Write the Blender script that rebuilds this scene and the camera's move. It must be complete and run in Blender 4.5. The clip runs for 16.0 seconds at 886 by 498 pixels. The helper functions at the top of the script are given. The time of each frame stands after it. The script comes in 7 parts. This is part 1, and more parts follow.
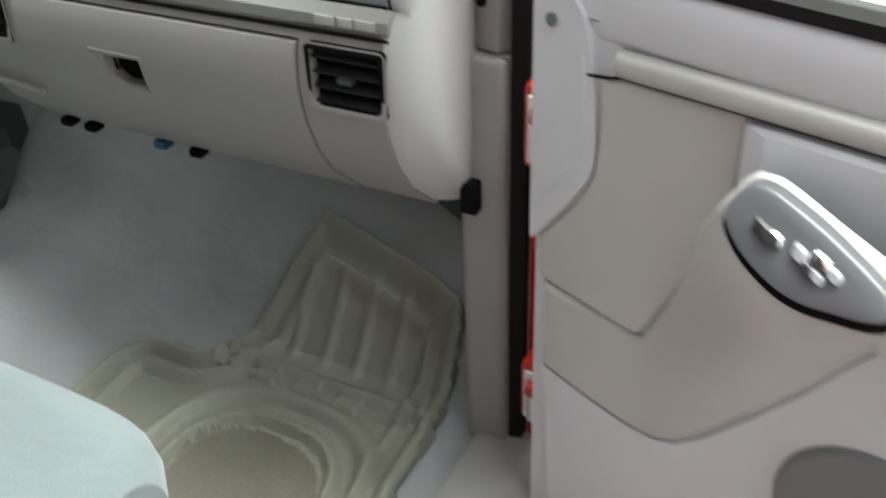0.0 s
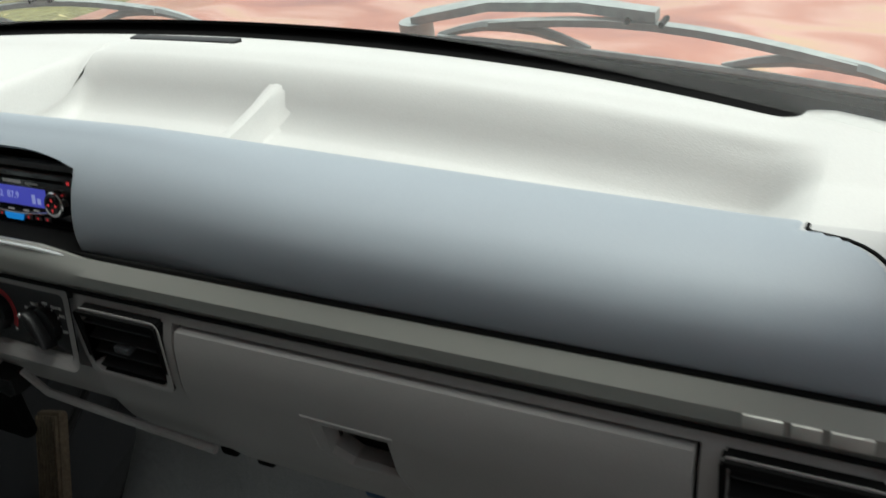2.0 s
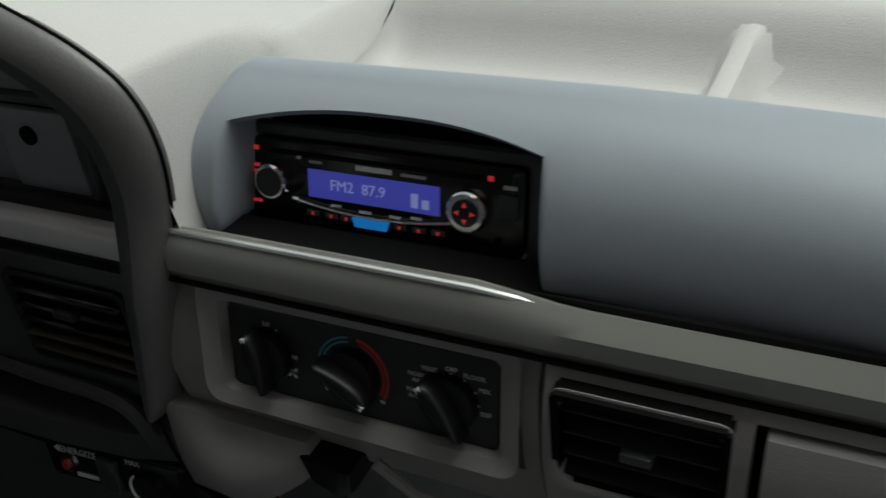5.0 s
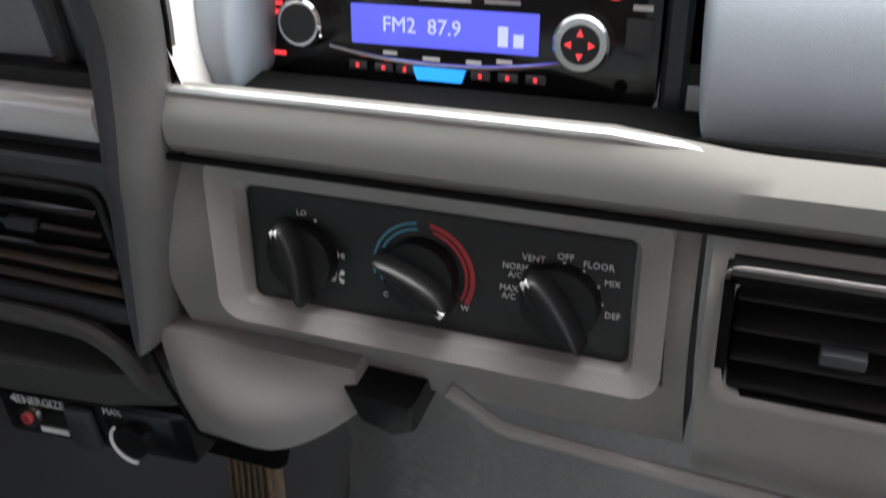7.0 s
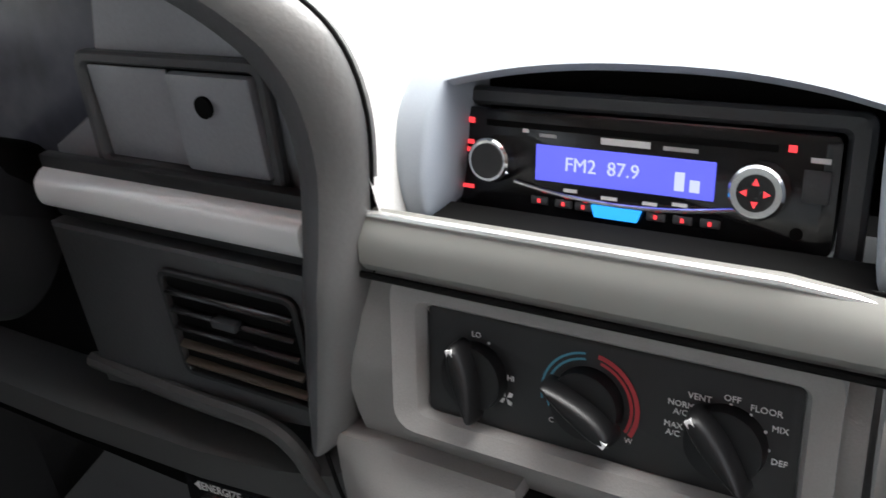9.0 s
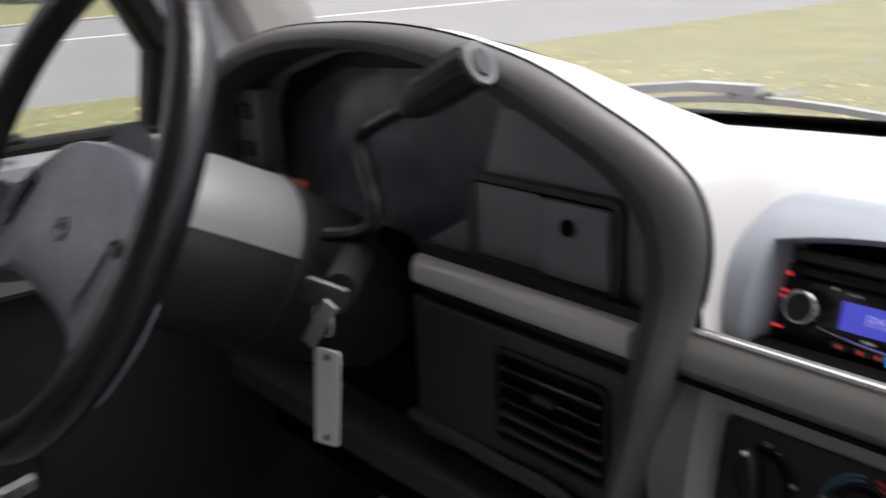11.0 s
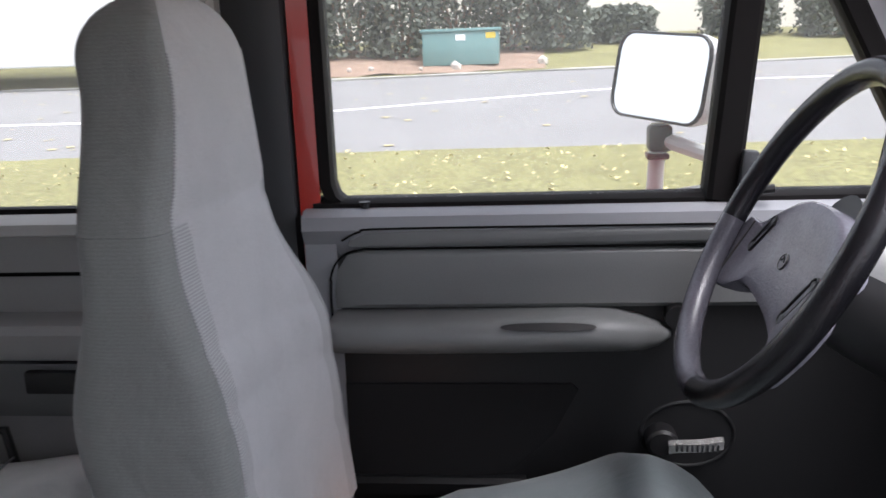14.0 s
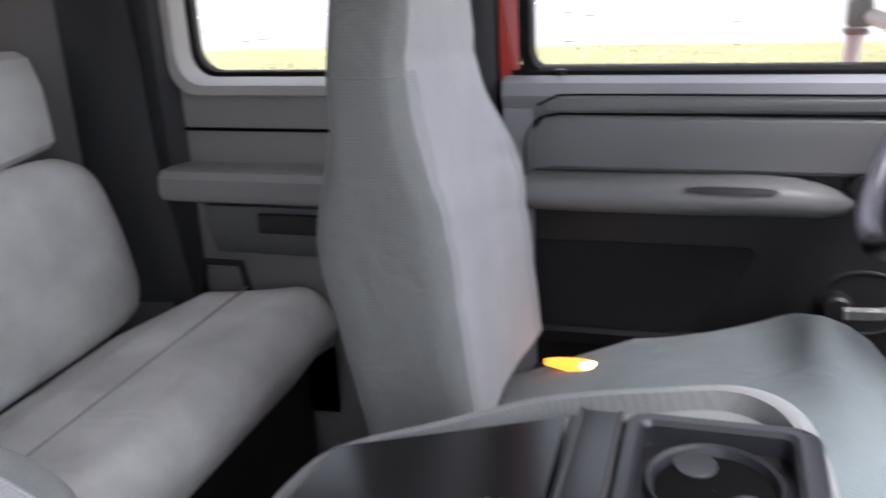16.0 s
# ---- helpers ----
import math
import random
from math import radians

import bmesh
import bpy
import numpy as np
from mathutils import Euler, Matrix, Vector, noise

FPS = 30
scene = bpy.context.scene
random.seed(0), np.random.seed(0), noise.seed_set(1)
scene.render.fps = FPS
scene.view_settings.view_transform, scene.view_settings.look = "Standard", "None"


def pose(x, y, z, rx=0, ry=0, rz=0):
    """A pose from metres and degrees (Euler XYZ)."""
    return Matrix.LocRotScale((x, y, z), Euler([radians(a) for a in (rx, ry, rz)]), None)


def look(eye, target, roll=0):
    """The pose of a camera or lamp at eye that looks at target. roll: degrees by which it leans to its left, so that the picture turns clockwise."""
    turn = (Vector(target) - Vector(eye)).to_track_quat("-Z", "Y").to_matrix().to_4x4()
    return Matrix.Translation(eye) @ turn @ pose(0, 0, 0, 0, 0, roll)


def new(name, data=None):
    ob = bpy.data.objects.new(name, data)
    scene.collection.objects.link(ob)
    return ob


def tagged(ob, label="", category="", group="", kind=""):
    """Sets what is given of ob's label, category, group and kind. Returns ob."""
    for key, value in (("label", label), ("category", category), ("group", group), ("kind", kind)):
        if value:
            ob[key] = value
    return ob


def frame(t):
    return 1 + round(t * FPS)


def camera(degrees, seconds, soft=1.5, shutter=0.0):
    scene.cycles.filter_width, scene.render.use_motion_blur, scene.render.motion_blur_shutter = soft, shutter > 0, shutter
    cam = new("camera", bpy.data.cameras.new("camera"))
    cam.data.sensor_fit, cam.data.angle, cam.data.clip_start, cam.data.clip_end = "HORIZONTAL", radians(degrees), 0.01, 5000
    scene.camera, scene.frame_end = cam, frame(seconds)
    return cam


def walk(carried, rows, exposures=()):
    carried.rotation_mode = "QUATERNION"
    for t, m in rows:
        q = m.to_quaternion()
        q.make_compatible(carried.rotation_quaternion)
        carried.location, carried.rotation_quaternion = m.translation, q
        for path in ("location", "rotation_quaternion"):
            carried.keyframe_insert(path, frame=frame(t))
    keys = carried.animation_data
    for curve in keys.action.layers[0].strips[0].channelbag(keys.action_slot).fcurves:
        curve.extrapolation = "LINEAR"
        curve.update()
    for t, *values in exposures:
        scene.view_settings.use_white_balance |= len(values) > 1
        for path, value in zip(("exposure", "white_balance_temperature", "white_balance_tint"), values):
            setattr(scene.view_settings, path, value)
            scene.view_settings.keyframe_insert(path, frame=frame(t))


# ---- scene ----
cam = camera(52.0, 16.0, shutter=0.5)
EXPO = [(0.0, 2.15, 6500, 0), (0.5, 2.12, 6500, 0), (1.0, 1.5, 6500, 0), (1.5, 0.9, 6500, 0), (2.0, 0.45, 6500, 0), (3.0, -0.15, 6500, 0), (4.7, -0.25, 6500, 0), (6.8, 2.0, 6500, 9), (7.0, 2.1, 6500, 9), (7.5, 2.95, 6500, 9), (8.0, 3.2, 6500, 9), (8.5, 3.0, 6500, 9), (8.7, 2.7, 6500, 9), (10.8, 1.0, 6500, 15), (11.5, 1.0, 6500, 15), (12.0, 1.1, 6500, 15), (12.5, 1.3, 6250, 17), (13.0, 1.7, 6250, 17), (13.5, 1.85, 6250, 17), (14.0, 1.65, 6250, 17), (15.0, 1.9, 6250, 17), (16.0, 2.25, 6250, 17)]
PATH = [
    (0, (1.1713, -0.7250, 0.9416), (0.6635, 0.2085, 0.1929), -2.81),
    (0.5, (1.0441, -0.6462, 0.9495), (0.5037, 0.2922, 0.2302), -2.64),
    (0.6, (1.0157, -0.6299, 0.9511), (0.4749, 0.3135, 0.2386), -2.51),
    (1, (0.8933, -0.5711, 0.9661), (0.3615, 0.4230, 0.3187), -4.76),
    (1.3, (0.8408, -0.5301, 0.9649), (0.3334, 0.4756, 0.3160), -5.25),
    (1.5, (0.8071, -0.4890, 0.9664), (0.2785, 0.4951, 0.3016), -5.52),
    (2, (0.7269, -0.4299, 0.9835), (0.1537, 0.5294, 0.3191), -8.43),
    (2.3, (0.6963, -0.4135, 0.9912), (0.1363, 0.5530, 0.3261), -8.32),
    (2.5, (0.6765, -0.4098, 0.9972), (0.1050, 0.5545, 0.3388), -6.84),
    (3, (0.6018, -0.3798, 0.9725), (0.0282, 0.5865, 0.3188), -5.93),
    (3.5, (0.5379, -0.3718, 0.9596), (-0.0395, 0.5948, 0.3098), -7.44),
    (3.6, (0.5216, -0.3702, 0.9565), (-0.0717, 0.5924, 0.3152), -7.68),
    (4, (0.4431, -0.3627, 0.9435), (-0.1329, 0.5928, 0.2761), -9.58),
    (4.2, (0.4048, -0.3602, 0.9351), (-0.1638, 0.5892, 0.2529), -9.16),
    (4.5, (0.3457, -0.3593, 0.9220), (-0.2314, 0.5858, 0.2410), -10.72),
    (4.6, (0.3296, -0.3586, 0.9151), (-0.2398, 0.5899, 0.2323), -8.79),
    (4.7, (0.3105, -0.3578, 0.9149), (-0.2351, 0.5915, 0.2142), -7.77),
    (6.8, (0.1563, -0.3095, 0.8111), (-0.3045, 0.6573, 0.0742), -6.76),
    (7, (0.1509, -0.3106, 0.8086), (-0.2859, 0.6403, 0.0372), -6.26),
    (7.5, (0.1432, -0.3155, 0.8112), (-0.2592, 0.6123, -0.0057), -5.64),
    (8, (0.1470, -0.3079, 0.8177), (-0.2681, 0.6596, 0.0551), -5.69),
    (8.5, (0.1475, -0.3057, 0.8223), (-0.4215, 0.6535, 0.1544), -6.84),
    (8.6, (0.1463, -0.3110, 0.8238), (-0.4524, 0.6448, 0.1773), -6.81),
    (8.7, (0.1499, -0.3153, 0.8231), (-0.4768, 0.6316, 0.1902), -7.42),
    (10.8, (0.1788, -0.4540, 0.8544), (-0.6775, 0.4396, 0.4567), -3.12),
    (10.9, (0.1886, -0.4626, 0.8593), (-0.7109, 0.3873, 0.4611), -3.70),
    (11, (0.1953, -0.4668, 0.8636), (-0.7589, 0.3239, 0.4709), -2.91),
    (11.2, (0.2118, -0.4697, 0.8728), (-0.7921, 0.2519, 0.4712), -2.49),
    (11.5, (0.2658, -0.4763, 0.8841), (-0.8014, 0.1307, 0.4568), -2.60),
    (11.8, (0.2907, -0.4868, 0.8866), (-0.8493, -0.0079, 0.4855), 0.51),
    (12, (0.2935, -0.4958, 0.9019), (-0.8880, -0.1116, 0.5192), 1.00),
    (12.2, (0.2929, -0.4954, 0.9069), (-0.9202, -0.2108, 0.5361), 1.97),
    (12.5, (0.3015, -0.4965, 0.9042), (-0.9356, -0.3360, 0.5382), 2.98),
    (13, (0.3184, -0.4956, 0.9120), (-0.9317, -0.5193, 0.5558), 0.51),
    (13.4, (0.3376, -0.4985, 0.9243), (-0.9077, -0.5940, 0.5636), -1.82),
    (13.5, (0.3502, -0.5026, 0.9257), (-0.8989, -0.5975, 0.5783), -1.74),
    (14, (0.4470, -0.5190, 0.9338), (-0.8092, -0.6539, 0.6279), -2.23),
    (14.2, (0.4771, -0.5154, 0.9298), (-0.7766, -0.6790, 0.6273), -2.22),
    (14.5, (0.5129, -0.5015, 0.9319), (-0.7374, -0.7028, 0.6381), -2.26),
    (15, (0.6123, -0.5125, 0.9041), (-0.6156, -0.7261, 0.5346), -4.77),
    (15.2, (0.6459, -0.5186, 0.8981), (-0.5765, -0.7250, 0.5068), -5.35),
    (15.5, (0.6470, -0.5190, 0.8951), (-0.5611, -0.7512, 0.4750), -3.79),
    (15.6, (0.6331, -0.5198, 0.8943), (-0.5706, -0.7590, 0.4654), -3.11),
    (16, (0.5751, -0.5261, 0.9098), (-0.5939, -0.8967, 0.4783), -2.94),
]
walk(cam, [(t, look(eye, target, roll)) for t, eye, target, roll in PATH], EXPO)

# ---- light ----
world = bpy.data.worlds.new("sky")
scene.world = world
world.use_nodes = True
sky = world.node_tree.nodes.new("ShaderNodeTexSky")
sky.sky_type, sky.sun_disc = "NISHITA", False
sky.sun_elevation, sky.sun_rotation = radians(68), radians(40)
sky.dust_density, sky.ozone_density, sky.air_density = 4.0, 0.6, 1.0
back = world.node_tree.nodes["Background"]
back.inputs["Strength"].default_value = 0.15
haze = world.node_tree.nodes.new("ShaderNodeHueSaturation")     # an overcast, colourless sky
haze.inputs["Saturation"].default_value = 0.3
world.node_tree.links.new(sky.outputs[0], haze.inputs["Color"])
world.node_tree.links.new(haze.outputs[0], back.inputs["Color"])
sun = new("sun", bpy.data.lights.new("sun", "SUN"))
sun.data.energy, sun.data.angle, sun.data.color = 1.8, radians(40), (1.0, 0.99, 0.98)
sun.matrix_world = look((0, 0, 0), (-0.25, -0.30, -1.0))


# ---- materials ----
def mat(name, color, rough=0.5, metal=0.0, grain=0.0, size=400.0, bump=0.0, blotch=0.08, bsize=6.0, spec=0.5, coat=0.0, stretch=None):
    """A surface with fine grain, broad blotches and a fine relief."""
    m = bpy.data.materials.new(name)
    m.use_nodes = True
    nt = m.node_tree
    b = nt.nodes["Principled BSDF"]
    b.inputs["Roughness"].default_value, b.inputs["Metallic"].default_value = rough, metal
    b.inputs["Specular IOR Level"].default_value = spec
    b.inputs["Coat Weight"].default_value = coat
    co = nt.nodes.new("ShaderNodeTexCoord")
    mp = nt.nodes.new("ShaderNodeMapping")
    nt.links.new(co.outputs["Object"], mp.inputs[0])
    if stretch:
        mp.inputs["Scale"].default_value = stretch
    big = nt.nodes.new("ShaderNodeTexNoise")
    big.inputs["Scale"].default_value, big.inputs["Detail"].default_value = bsize, 4.0
    fine = nt.nodes.new("ShaderNodeTexNoise")
    fine.inputs["Scale"].default_value, fine.inputs["Detail"].default_value = size, 3.0
    for n in (big, fine):
        nt.links.new(mp.outputs[0], n.inputs["Vector"])
    mix = nt.nodes.new("ShaderNodeMix")
    mix.data_type = "RGBA"
    lo, hi = 1 - blotch, 1 + blotch
    mix.inputs["A"].default_value = (*[c * lo for c in color], 1)
    mix.inputs["B"].default_value = (*[min(c * hi, 0.95) for c in color], 1)
    nt.links.new(big.outputs["Fac"], mix.inputs["Factor"])
    out = mix.outputs["Result"]
    if grain:
        gm = nt.nodes.new("ShaderNodeMix")
        gm.data_type, gm.blend_type = "RGBA", "OVERLAY"
        gm.inputs["Factor"].default_value = grain
        nt.links.new(out, gm.inputs["A"])
        nt.links.new(fine.outputs["Fac"], gm.inputs["B"])
        out = gm.outputs["Result"]
    nt.links.new(out, b.inputs["Base Color"])
    if bump:
        bp = nt.nodes.new("ShaderNodeBump")
        bp.inputs["Strength"].default_value, bp.inputs["Distance"].default_value = bump, 0.001
        nt.links.new(fine.outputs["Fac"], bp.inputs["Height"])
        nt.links.new(bp.outputs[0], b.inputs["Normal"])
    return m


def glow(name, color, strength):
    m = bpy.data.materials.new(name)
    m.use_nodes = True
    b = m.node_tree.nodes["Principled BSDF"]
    b.inputs["Base Color"].default_value = (*[c * 0.3 for c in color], 1)
    b.inputs["Emission Color"].default_value = (*color, 1)
    b.inputs["Emission Strength"].default_value = strength
    return m


GREY = mat("grey_plastic", (0.268, 0.258, 0.252), 0.55, grain=0.10, size=900, bump=0.25, blotch=0.05, bsize=8)
GREYTOP = mat("grey_dash_top", (0.52, 0.515, 0.50), 0.6, grain=0.12, size=900, bump=0.3, blotch=0.06, bsize=5)
PAD = mat("blue_grey_vinyl", (0.27, 0.30, 0.335), 0.5, grain=0.10, size=1500, bump=0.12, blotch=0.05, bsize=6)
GREYEND = mat("grey_dash_end", (0.42, 0.415, 0.41), 0.58, grain=0.10, size=900, bump=0.25, blotch=0.05, bsize=8)
CPLATE = mat("blue_charcoal_plate", (0.27, 0.275, 0.297), 0.42, grain=0.12, bump=0.2, blotch=0.1)
SHROUD = mat("column_shroud_grey", (0.135, 0.138, 0.136), 0.42, grain=0.1, bump=0.2, blotch=0.08)
LOUVRE = mat("vent_louvre_black", (0.013, 0.013, 0.014), 0.6, blotch=0.2, spec=0.2)
PRINT = mat("small_grey_print", (0.42, 0.42, 0.42), 0.6)
SILVER = mat("silver_trim", (0.245, 0.245, 0.228), 0.36, metal=0.25, blotch=0.06, bsize=9)
SILVERB = mat("satin_silver_bar", (0.86, 0.86, 0.86), 0.34, metal=0.2, blotch=0.05)
SILVERHI = mat("bright_trim_edge", (0.7, 0.7, 0.68), 0.25, metal=0.8)
CHAR = mat("charcoal_plastic", (0.040, 0.042, 0.046), 0.45, grain=0.1, bump=0.2, blotch=0.1)
BEZR = mat("bezel_rim_grey", (0.115, 0.113, 0.11), 0.4, grain=0.1, bump=0.2, blotch=0.08)
BEZC = mat("charcoal_bezel", (0.066, 0.067, 0.071), 0.42, grain=0.1, bump=0.2, blotch=0.1)
TRAYB = mat("console_black_plastic", (0.024, 0.025, 0.030), 0.38, grain=0.1, bump=0.2, blotch=0.1)
KNOBB = mat("satin_black_knob", (0.0045, 0.0045, 0.005), 0.38, blotch=0.1, spec=0.3)
BLACK = mat("black_plastic", (0.012, 0.012, 0.013), 0.45, blotch=0.15)
GLOSSB = mat("gloss_black", (0.01, 0.01, 0.011), 0.18, blotch=0.1)
# Near-black: recess shade put into the colour; also for black parts and seams.
DARK = mat("recess_shade_and_black", (0.006, 0.006, 0.006), 0.9, spec=0.05)
CARPET = mat("grey_carpet", (0.25, 0.258, 0.268), 0.95, grain=0.6, size=1200, bump=1.0, blotch=0.22, bsize=5, spec=0.1)
RUBBER = mat("olive_rubber_mat", (0.165, 0.165, 0.135), 0.55, grain=0.2, size=300, bump=0.3, blotch=0.25, bsize=7)
SEAL = mat("black_rubber_seal", (0.009, 0.008, 0.008), 0.8, blotch=0.3, spec=0.15)
BONNET = mat("faded_red_with_reflections", (0.36, 0.105, 0.05), 0.34, coat=0.35, grain=0.35, size=12, blotch=0.15, bsize=3)
_n = BONNET.node_tree
_fr = _n.nodes.new("ShaderNodeValToRGB")           # faded patches, with sky and leaf reflections put into the pink and tan
for _p, _c in ((0.30, (0.25, 0.055, 0.03)), (0.44, (0.40, 0.12, 0.06)), (0.56, (0.50, 0.24, 0.17)), (0.72, (0.46, 0.29, 0.12))):
    _e = _fr.color_ramp.elements.new(_p)
    _e.color = (*_c, 1)
for _k in (0, -1):
    _fr.color_ramp.elements.remove(_fr.color_ramp.elements[_k])
_fn, _fc, _fm = _n.nodes.new("ShaderNodeTexNoise"), _n.nodes.new("ShaderNodeTexCoord"), _n.nodes.new("ShaderNodeMapping")
_fm.inputs["Scale"].default_value = (1.0, 2.2, 1.0)
_fn.inputs["Scale"].default_value, _fn.inputs["Detail"].default_value, _fn.inputs["Distortion"].default_value = 3.2, 6.0, 1.2
_n.links.new(_fc.outputs["Object"], _fm.inputs[0])
_n.links.new(_fm.outputs[0], _fn.inputs["Vector"])
_n.links.new(_fn.outputs["Fac"], _fr.inputs[0])
_n.links.new(_fr.outputs[0], _n.nodes["Principled BSDF"].inputs["Base Color"])
WIPERM = mat("weathered_wiper_grey", (0.30, 0.325, 0.32), 0.5, grain=0.3, size=80, blotch=0.3, bsize=20)
RED = mat("red_car_paint", (0.42, 0.024, 0.014), 0.26, coat=0.7, blotch=0.12, bsize=4)
DOORG = mat("door_trim_grey", (0.54, 0.54, 0.555), 0.5, grain=0.1, size=900, bump=0.25, blotch=0.06)
# Near-black for the door's hollows, their shade put into the colour.
DOORD = mat("door_hollow_shade_dark", (0.006, 0.0065, 0.0075), 0.9, grain=0.5, size=900, bump=0.6, blotch=0.2)
DOORC = mat("driver_door_grey", (0.265, 0.27, 0.288), 0.45, grain=0.1, size=900, bump=0.25, blotch=0.06)
QUART = mat("rear_trim_grey", (0.31, 0.31, 0.305), 0.5, grain=0.1, size=900, bump=0.25, blotch=0.06)
# Grey for small edges and for the knee rail, darkened for its shade.
RAILM = mat("rail_shade_and_edge_grey", (0.06, 0.06, 0.06), 0.5, grain=0.1, blotch=0.1)
DOORP = mat("switch_plate_grey", (0.095, 0.098, 0.105), 0.35, grain=0.1, size=900, bump=0.2, blotch=0.08)
DOORS = mat("satin_door_strip", (0.44, 0.43, 0.40), 0.4, metal=0.2, blotch=0.06, bsize=9)
DOORB = mat("beige_grey_vinyl", (0.43, 0.415, 0.39), 0.5, grain=0.1, size=900, bump=0.2, blotch=0.08)
DOORV = mat("door_vinyl_grey", (0.145, 0.150, 0.150), 0.45, grain=0.12, size=700, bump=0.3, blotch=0.06)
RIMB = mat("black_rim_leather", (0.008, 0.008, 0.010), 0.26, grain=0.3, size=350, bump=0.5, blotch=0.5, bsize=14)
# Worn leather, with the sky's reflection put into a pale lavender base.
VINYLB = mat("worn_leather_sky_sheen", (0.165, 0.163, 0.195), 0.26, grain=0.3, size=350, bump=0.5, blotch=0.5, bsize=14)
CHROME = mat("chrome", (0.75, 0.75, 0.76), 0.12, metal=1.0, blotch=0.03)
WHITE = mat("white_print", (0.75, 0.75, 0.75), 0.6)
WHITEP = mat("white_paint", (0.78, 0.78, 0.77), 0.35, blotch=0.04)
REDP = glow("red_lit_print", (0.9, 0.05, 0.06), 0.3)
BLUEP = mat("blue_print", (0.08, 0.30, 0.42), 0.6)
BLUED = mat("dark_blue_plastic", (0.01, 0.05, 0.12), 0.5)
REDPR = mat("red_print", (0.45, 0.04, 0.05), 0.6)
LCD = glow("blue_display", (0.10, 0.11, 0.75), 0.32)
LCDT = glow("display_segments", (0.42, 0.46, 1.0), 0.33)
LEDB = glow("blue_led_button", (0.02, 0.28, 0.85), 0.4)
AMBER = glow("amber_glow", (1.0, 0.27, 0.03), 0.7)
AMBERC = glow("amber_glow_core", (1.0, 0.62, 0.28), 2.2)
BRASS = mat("worn_pedal_rubber", (0.16, 0.12, 0.08), 0.7, grain=0.5, size=200, blotch=0.5, bsize=30)
TAG = mat("key_tag_grey", (0.58, 0.58, 0.57), 0.4, blotch=0.1)
WOODV = mat("smoked_vent_brown", (0.07, 0.055, 0.04), 0.4, grain=0.5, size=40, stretch=(0.3, 4, 8), blotch=0.3)


def add_folds(m, scale, strength, depth):
    """Soft creases under a surface's fine relief."""
    nt = m.node_tree
    wr = nt.nodes.new("ShaderNodeTexNoise")
    wr.inputs["Scale"].default_value, wr.inputs["Detail"].default_value, wr.inputs["Distortion"].default_value = scale, 3.0, 0.6
    wc = nt.nodes.new("ShaderNodeTexCoord")
    nt.links.new(wc.outputs["Object"], wr.inputs["Vector"])
    fold = nt.nodes.new("ShaderNodeBump")
    fold.inputs["Strength"].default_value, fold.inputs["Distance"].default_value = strength, depth
    nt.links.new(wr.outputs["Fac"], fold.inputs["Height"])
    nt.links.new(fold.outputs[0], nt.nodes["Principled BSDF"].inputs["Normal"].links[0].from_node.inputs["Normal"])


add_folds(CARPET, 13.0, 0.3, 0.03)


def fabric(name, color, stripe=260.0, amount=0.25, stain=0.14, bands="Z"):
    m = mat(name, color, 0.95, grain=0.35, size=900, bump=0.8, blotch=stain, bsize=9, spec=0.15)
    nt = m.node_tree
    b = nt.nodes["Principled BSDF"]
    b.inputs["Sheen Weight"].default_value = 0.25
    src = b.inputs["Base Color"].links[0].from_socket
    add_folds(m, 11.0, 0.35, 0.02)
    wv = nt.nodes.new("ShaderNodeTexWave")
    wv.bands_direction = bands
    wv.inputs["Scale"].default_value = stripe
    wv.inputs["Distortion"].default_value = 1.5
    co = nt.nodes.new("ShaderNodeTexCoord")
    nt.links.new(co.outputs["Object"], wv.inputs["Vector"])
    gm = nt.nodes.new("ShaderNodeMix")
    gm.data_type, gm.blend_type = "RGBA", "OVERLAY"
    gm.inputs["Factor"].default_value = amount
    nt.links.new(src, gm.inputs["A"])
    nt.links.new(wv.outputs["Color"], gm.inputs["B"])
    nt.links.new(gm.outputs["Result"], b.inputs["Base Color"])
    return m


SEATF = fabric("grey_seat_fabric", (0.46, 0.464, 0.475), 260, 0.10)
SEATST = fabric("striped_seat_fabric", (0.38, 0.385, 0.392), 105, 0.18)
# Seat sides: the shade on them is put into a darker cloth colour.
SEATS = fabric("seat_side_shaded_fabric", (0.215, 0.225, 0.22), 90, 0.04)
SEATC = fabric("teal_grey_cushion", (0.14, 0.167, 0.174), 100, 0.05, 0.14, "X")
CONSF = fabric("pale_console_cloth", (0.24, 0.25, 0.248), 100, 0.06, 0.14, "X")
BENCH = fabric("stained_bench_cloth", (0.66, 0.67, 0.655), 100, 0.08, 0.4, "X")
GLASS = bpy.data.materials.new("window_glass")
GLASS.use_nodes = True
_g = GLASS.node_tree
_t = _g.nodes.new("ShaderNodeBsdfTransparent")
_t.inputs[0].default_value = (0.93, 0.95, 0.94, 1)
_gl = _g.nodes.new("ShaderNodeBsdfGlossy")
_gl.inputs["Roughness"].default_value = 0.03
_mx = _g.nodes.new("ShaderNodeMixShader")
_mx.inputs[0].default_value = 0.015
_g.links.new(_t.outputs[0], _mx.inputs[1])
_g.links.new(_gl.outputs[0], _mx.inputs[2])
_du = _g.nodes.new("ShaderNodeBsdfTranslucent")
_du.inputs[0].default_value = (0.85, 0.85, 0.84, 1)
_dn = _g.nodes.new("ShaderNodeTexNoise")
_dn.inputs["Scale"].default_value, _dn.inputs["Detail"].default_value = 5.0, 4.0
_dr = _g.nodes.new("ShaderNodeMapRange")
_dr.inputs["To Min"].default_value, _dr.inputs["To Max"].default_value = 0.01, 0.11
